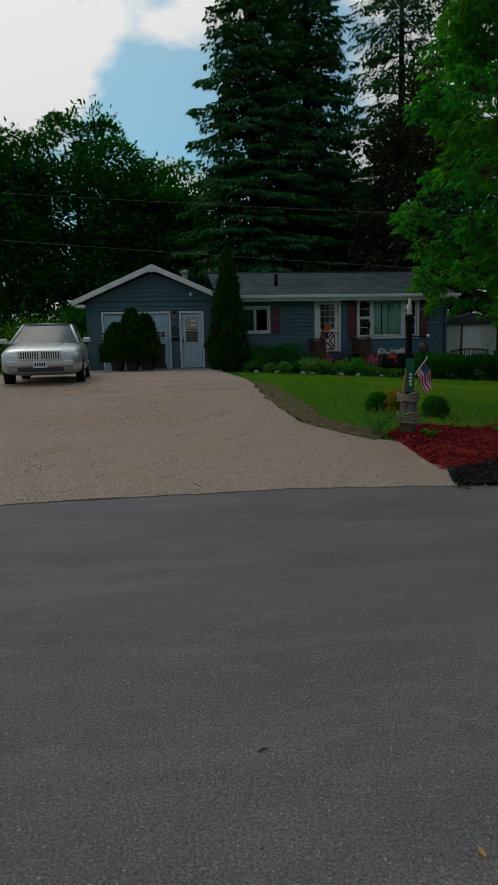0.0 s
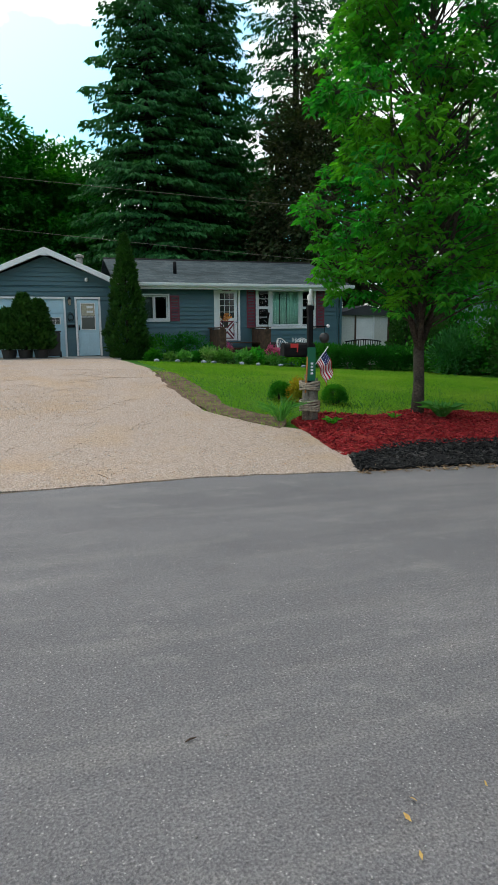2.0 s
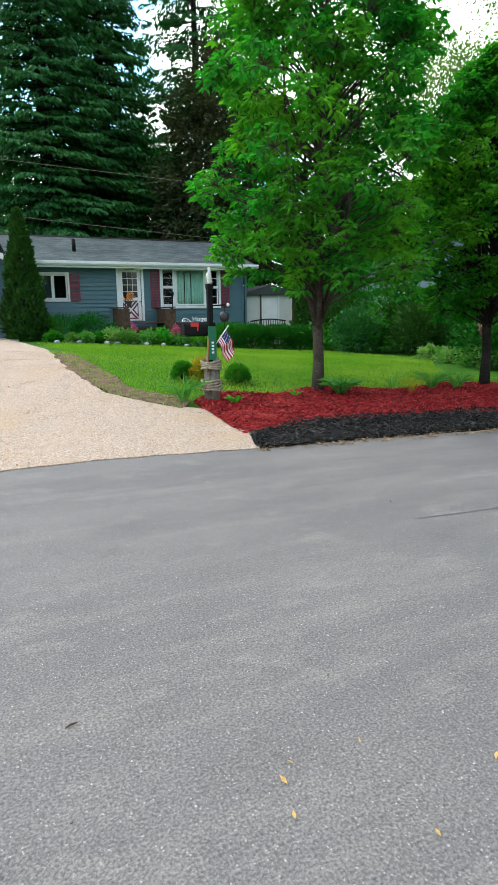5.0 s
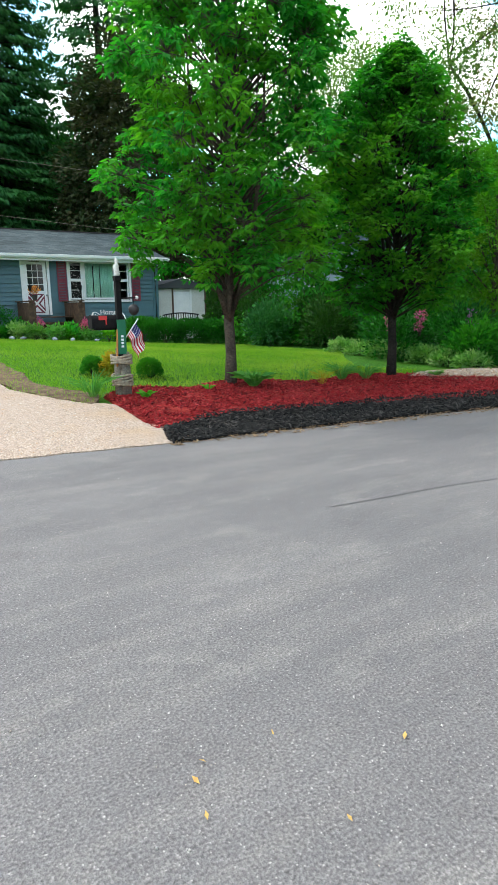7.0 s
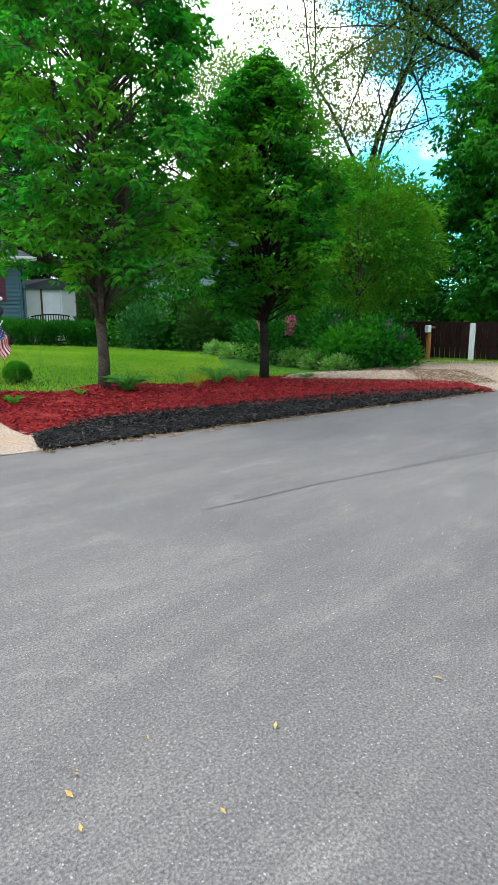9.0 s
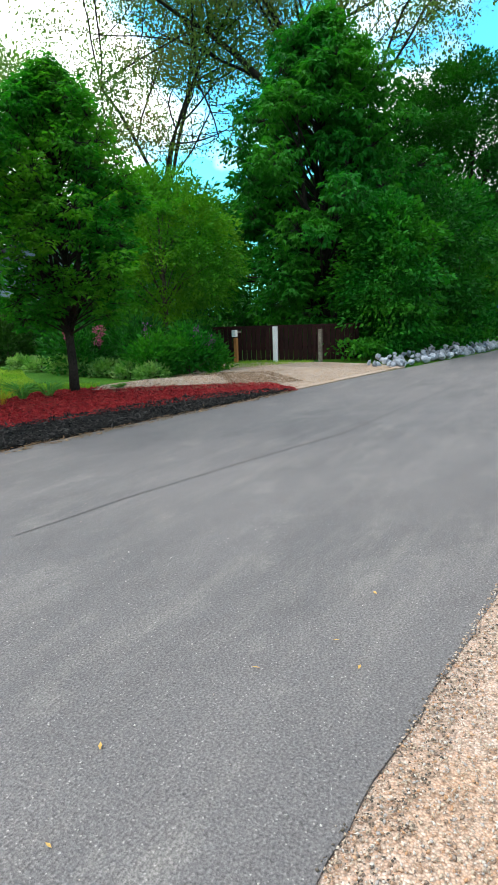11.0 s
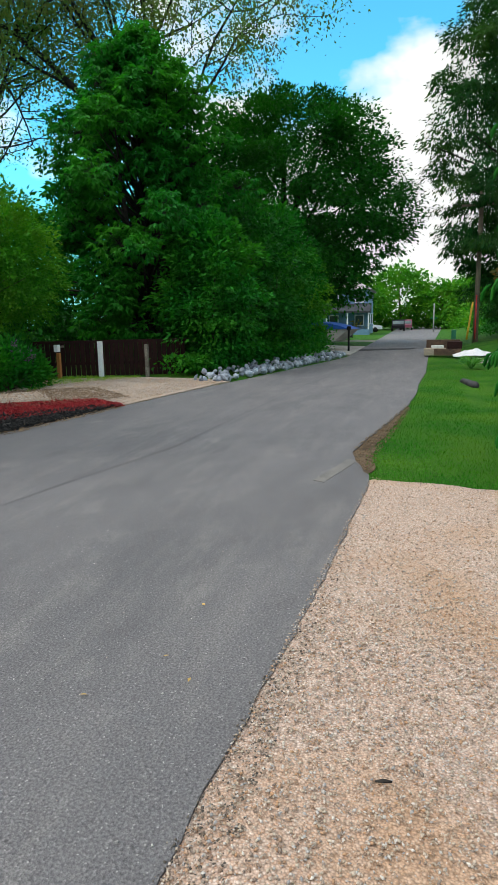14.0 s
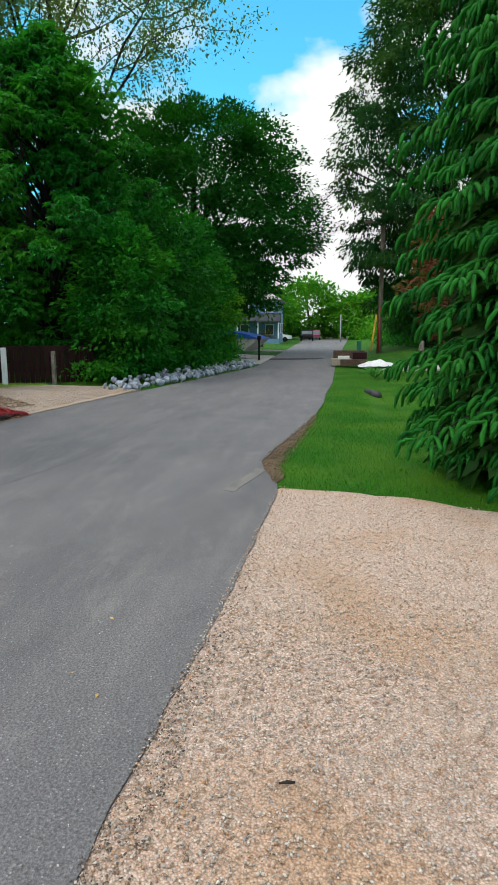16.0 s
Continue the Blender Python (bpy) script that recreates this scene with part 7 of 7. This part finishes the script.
lp = thing("street_lamp", (88, -2.9, 0.1), "thin grey street pole at the lane's crest", "street lamp")
part("pole", tube("pole", [(0, 0, -0.2), (0, 0, 3.6)], [0.09, 0.07], M_concrete, 10), None, lp)
part("sign_panel", boxes((-0.03, 0.03, -0.4, 0.4, 1.6, 1.75)), M_green_sign, lp)
# overhead cables above the house
for z0, z1, y in ((8.0, 4.5, 27.0), (9.3, 7.0, 27.6)):
    pts = [(-30 + 46 * s, y, z0 + (z1 - z0) * s - 0.25 * 4 * s * (1 - s)) for s in np.linspace(0, 1, 30)]
    solid("overhead_cable", tube("overhead_cable", pts, 0.009, M_grey_wood, 5), None, "thin overhead cable strung behind the roof", "cable", loc=(0, 0, 0))


# ---- loose ground detail ----
def inside(x, y, poly):
    hit = np.zeros(len(x), bool)
    n = len(poly)
    for i in range(n):
        x0, y0 = poly[i]
        x1, y1 = poly[(i + 1) % n]
        c = ((y0 > y) != (y1 > y)) & (x < (x1 - x0) * (y - y0) / (y1 - y0 + 1e-12) + x0)
        hit ^= c
    return hit


def scatter(rng, n, poly):
    xs, ys = [p[0] for p in poly], [p[1] for p in poly]
    x = rng.uniform(min(xs), max(xs), n)
    y = rng.uniform(min(ys), max(ys), n)
    k = inside(x, y, poly)
    return x[k], y[k]


def solids_mesh(name, P, A, B, C, mat):
    """Many small stones or chips: eight-sided bodies spanned by three half axes each."""
    n = len(P)
    V = np.stack([P + A, P - A, P + B, P - B, P + C, P - C], 1)
    idx = np.arange(n)[:, None] * 6
    T = np.array([0, 2, 4, 2, 1, 4, 1, 3, 4, 3, 0, 4, 2, 0, 5, 1, 2, 5, 3, 1, 5, 0, 3, 5])
    tri = (idx + T).reshape(-1)
    me = bpy.data.meshes.new(name)
    me.vertices.add(n * 6)
    me.vertices.foreach_set("co", V.reshape(-1))
    me.loops.add(n * 24)
    me.loops.foreach_set("vertex_index", tri.astype(np.int32))
    me.polygons.add(n * 8)
    me.polygons.foreach_set("loop_start", (np.arange(n * 8) * 3).astype(np.int32))
    me.materials.append(mat)
    me.update(calc_edges=True)
    return me


def island_material(name, cols, rough=0.85, earth=None):
    m = bpy.data.materials.new(name)
    m.use_nodes = True
    nt = m.node_tree
    p = nt.nodes["Principled BSDF"]
    geo = nt.nodes.new("ShaderNodeNewGeometry")
    r = nt.nodes.new("ShaderNodeValToRGB")
    r.color_ramp.elements[0].color, r.color_ramp.elements[1].color = (*cols[0], 1), (*cols[-1], 1)
    for i, c in enumerate(cols[1:-1]):
        r.color_ramp.elements.new((i + 1) / (len(cols) - 1)).color = (*c, 1)
    nt.links.new(geo.outputs["Random Per Island"], r.inputs["Fac"])
    n = texture(nt, "ShaderNodeTexNoise", 150.0, 3.0)
    v = ramp_between(nt, n.outputs["Fac"], (0.75, 0.75, 0.75), (1.15, 1.15, 1.15), 0.3, 0.7)
    col = mixed(nt, "MULTIPLY", 1.0, r.outputs["Color"], v)
    nt.links.new(col, p.inputs["Base Color"])
    p.inputs["Roughness"].default_value = rough
    p.inputs["Specular IOR Level"].default_value = 0.12
    return m


M_stone = island_material("loose_stone", [(0.36, 0.27, 0.19), (0.52, 0.43, 0.33), (0.22, 0.17, 0.14), (0.46, 0.27, 0.15), (0.60, 0.54, 0.47), (0.30, 0.28, 0.27)])
M_chip_red = island_material("red_chip", [(0.06, 0.006, 0.008), (0.36, 0.022, 0.026), (0.15, 0.010, 0.013), (0.46, 0.05, 0.05)])
M_chip_black = island_material("black_chip", [(0.004, 0.004, 0.005), (0.024, 0.023, 0.022), (0.007, 0.007, 0.007), (0.075, 0.07, 0.065)], 0.9)
M_chip_brown = island_material("brown_chip", [(0.14, 0.09, 0.05), (0.26, 0.18, 0.11), (0.09, 0.06, 0.04)])
M_crumb = island_material("asphalt_crumb", [(0.05, 0.045, 0.042), (0.16, 0.13, 0.10), (0.09, 0.08, 0.07)])
M_chip_tan = island_material("tan_chip", [(0.16, 0.10, 0.06), (0.42, 0.29, 0.17), (0.10, 0.07, 0.045), (0.3, 0.18, 0.09)])
M_grit = island_material("pale_grit", [(0.30, 0.29, 0.27), (0.55, 0.52, 0.48), (0.2, 0.19, 0.18), (0.42, 0.36, 0.3)])


def stones(name, poly, n, r0, r1, mat, label, seed, lift=0.0, long=1.0, thin=0.6, near=None, fall=2.0):
    rng = np.random.default_rng(seed)
    x, y = scatter(rng, n, poly)
    if near:
        d = np.hypot(x - near[0], y - near[1])
        k = rng.random(len(x)) < np.clip((fall / np.maximum(d, 0.3)) ** 2, 0, 1)
        x, y = x[k], y[k]
    m = len(x)
    z = np.array([ground_z(a, b) for a, b in zip(x, y)])
    r = r0 + (r1 - r0) * rng.random(m) ** 2.2
    A = unit(rng.normal(size=(m, 3)) * np.array([1, 1, 0.35])) * (r * long)[:, None]
    B = unit(np.cross(A, rng.normal(size=(m, 3)) * 0.35 + np.array([0, 0, 1]))) * (r * (0.7 + 0.3 * rng.random(m)) / max(1.0, long ** 0.5))[:, None]
    C = unit(np.cross(A, B)) * (r * thin)[:, None]
    P = np.stack([x, y, z + lift + r * thin * 0.35], 1)
    return solid(name, solids_mesh(name, P, A, B, C, mat), None, label, name.replace("_", " "), "stuff")


GRAVEL_NEAR = [(1.0, 0.50), (6.2, 0.2), (5.9, -1.1), (5.3, -2.3), (-1.0, -2.3)]
stones("gravel_stones", GRAVEL_NEAR, 100000, 0.003, 0.0095, M_stone, "loose tan, grey and rusty crushed stones", 1, 0.0, 1.25, 0.6, (0.6, -0.1), 2.4)
stones("edge_grit", [(1.0, 0.50), (6.3, 0.20), (6.2, 0.06), (1.0, 0.36)], 2600, 0.003, 0.010, M_stone, "loose grit along the asphalt's broken edge", 2, 0.004)
stones("asphalt_crumbs", [(1.0, 0.52), (2.3, 0.44), (3.6, 0.33), (4.6, 0.30), (4.5, 0.2), (3.4, 0.22), (2.3, 0.27), (1.6, 0.3), (1.0, 0.3)], 2400, 0.003, 0.009, M_crumb, "dark asphalt crumbs mixed into the gravel edge", 12, 0.003, near=(1.2, 0.3), fall=1.6)
stones("road_grit", [(-3, 0.6), (9, 0.3), (9, 5.5), (-3, 6.5)], 2600, 0.002, 0.007, M_grit, "scattered pale grit on the asphalt", 3, 0.002, near=(1.5, 1.5), fall=2.5)
stones("driveway_stones", [(-6, 6.8), (2.8, 6.5), (3.1, 8.4), (1.9, 10.5), (1.8, 15), (-6, 16)], 26000, 0.005, 0.014, M_stone, "loose tan stones over the driveway", 4, 0.02, 1.2, 0.6)
RED = [(3.1, 7.0), (3.25, 9.2), (3.9, 9.75), (4.7, 9.25), (5.8, 9.7), (7.1, 9.0), (8.4, 9.4), (9.4, 9.1), (10.5, 8.0), (12.1, 6.3), (11.3, 5.2), (9.3, 6.2), (6.2, 7.0), (4.4, 7.3)]
BLACK = [(2.95, 6.32), (3.2, 7.05), (4.4, 7.55), (6.2, 7.2), (9.3, 6.72), (10.9, 5.9), (11.2, 5.3), (8.0, 5.72), (6.1, 5.98), (4.3, 6.2)]
stones("red_wood_chips", RED, 38000, 0.012, 0.036, M_chip_red, "shredded red wood chips heaped over the bed", 5, 0.03, 2.2, 0.22)
stones("black_wood_chips", BLACK, 30000, 0.012, 0.04, M_chip_black, "black wood chips heaped along the road", 6, 0.028, 2.0, 0.3)
stones("stray_wood_chips", [(2.9, 6.15), (11.2, 5.1), (11.2, 5.5), (6.1, 6.1), (3.0, 6.5)], 7000, 0.006, 0.022, M_chip_tan, "stray brown chips along the bed's foot", 7, 0.012, 2.0, 0.3)
stones("pebble_patch", [(9.2, 8.7), (10.4, 8.0), (11.6, 7.0), (12.9, 8.2), (11.4, 9.0), (10.0, 9.1)], 14000, 0.010, 0.026, M_stone, "grey pebbles between mulch and shrubs", 8, 0.03)


stones("lane_stones", [(10.6, 8.4), (15.5, 9.5), (17.0, 7.4), (16.9, 5.6), (16.3, 4.8), (11.6, 5.4)], 16000, 0.008, 0.02, M_stone, "loose tan stones over the side lane", 13, 0.02, 1.2, 0.6)
stones("lane_litter", [(9.2, 8.3), (10.6, 9.1), (13.0, 9.0), (14.2, 7.4), (12.6, 5.7), (11.2, 6.4)], 11000, 0.008, 0.024, M_chip_brown, "brown and rusty chips spilled on the side lane", 14, 0.03, 1.8, 0.3)


def blades(name, poly, n, h0, h1, mat, label, seed, near=None, fall=6.0):
    rng = np.random.default_rng(seed)
    x, y = scatter(rng, n, poly)
    if near:
        d = np.hypot(x - near[0], y - near[1])
        k = rng.random(len(x)) < np.clip(fall / np.maximum(d, 0.3), 0, 1) ** 1.5
        x, y = x[k], y[k]
    z = np.array([ground_z(a, b) for a, b in zip(x, y)]) - 0.035
    m = len(x)
    D = np.stack([rng.normal(size=m) * 0.4, rng.normal(size=m) * 0.4, np.ones(m)], 1)
    return solid(name, leaf_mesh(name, np.stack([x, y, z], 1), D, h0 + (h1 - h0) * rng.random(m), 0.13, mat, rng, 0.2), None, label, "grass", "stuff")


LAWN = [(2.3, 20.5), (2.35, 14.5), (2.5, 12.0), (2.7, 10.2), (3.3, 9.5), (3.9, 9.8), (4.7, 9.35), (5.8, 9.8), (7.1, 9.1), (8.4, 9.5), (9.5, 9.1), (10.5, 9.6), (9.6, 10.6), (10.5, 12.0), (12.5, 14.5), (12.2, 20.5)]
blades("lawn_grass", LAWN, 150000, 0.035, 0.075, M_blade, "short mown bright green lawn grass", 1, (4, 9), 8)
blades("verge_grass", [(6.2, 0.17), (7.0, 0.3), (7.5, 0.33), (8.3, 0.22), (9.2, 0.12), (10.2, 0.02), (12, -0.12), (16, -0.42), (20, -0.68), (26, -0.9), (26, -7), (8, -5), (5.6, -2.2)], 150000, 0.025, 0.055, M_verge, "mown green verge grass beside the lane", 2, (6, -1), 7)
blades("driveway_weeds", [(1.9, 15), (2.4, 14.5), (2.6, 10.4), (3.3, 9.4), (2.9, 8.7), (2.1, 10.0)], 9000, 0.04, 0.10, M_blade, "weedy grass between lawn and gravel", 3)
blades("side_strip_grass", [(12.6, 8.3), (15.6, 9.7), (16.6, 9.4), (17.4, 7.6), (17.0, 7.4), (14.5, 8.7)], 9000, 0.05, 0.13, M_blade, "thin grass strip before the fence", 4)
stones("verge_debris", [(6.5, 0.28), (7.5, 0.5), (10.2, 0.1), (11.8, -0.1), (11.3, -0.2), (9.0, 0.0), (7.2, 0.18), (6.4, 0.16)], 4200, 0.005, 0.016, M_chip_brown, "brown leaf litter along the verge's edge", 9, 0.03, 1.6, 0.25)
# single fallen leaves on the asphalt
FALLEN = [(1.09, 1.65), (0.81, 1.69), (0.76, 1.59), (0.71, 1.45), (1.06, 1.21), (1.45, 1.38), (2.17, 1.16), (3.13, 0.93), (2.40, 0.74), (7.39, 3.78), (2.56, 0.90)]
STICK = (1.93, -0.12, 0.0)
M_fallen = material("fallen_leaf", (0.55, 0.38, 0.12), (0.42, 0.25, 0.08), 30, 120, 0.8, 0.2)
for i, (x, y) in enumerate(FALLEN):
    g = np.random.default_rng(600 + i)
    a = g.random() * 6.28
    me = leaf_mesh("fallen_leaf", np.array([[x, y, 0.008]]), np.array([[math.cos(a), math.sin(a), 0.05]]), 0.032 + 0.014 * g.random(), 0.36, M_fallen, g)
    solid("fallen_leaf", me, None, "small dry yellow leaf on the asphalt", "leaf", group="leaves on the asphalt")
tw2 = thing("twig", (0.18, 2.21, 0.0), "short brown twig lying on the asphalt", "twig", turn=15)
part("stem", tube("stem", [(-0.024, 0, 0.005), (0, 0.003, 0.008), (0.026, 0.002, 0.006)], [0.002, 0.004, 0.002], M_wood, 6), None, tw2)
st_ = thing("twig", STICK, "short dark twig lying on the gravel", "twig", turn=100)
part("stem", tube("stem", [(-0.028, 0, 0.008), (0, 0.004, 0.014), (0.03, 0.003, 0.01)], [0.004, 0.007, 0.003], M_bark_dark, 6), None, st_)
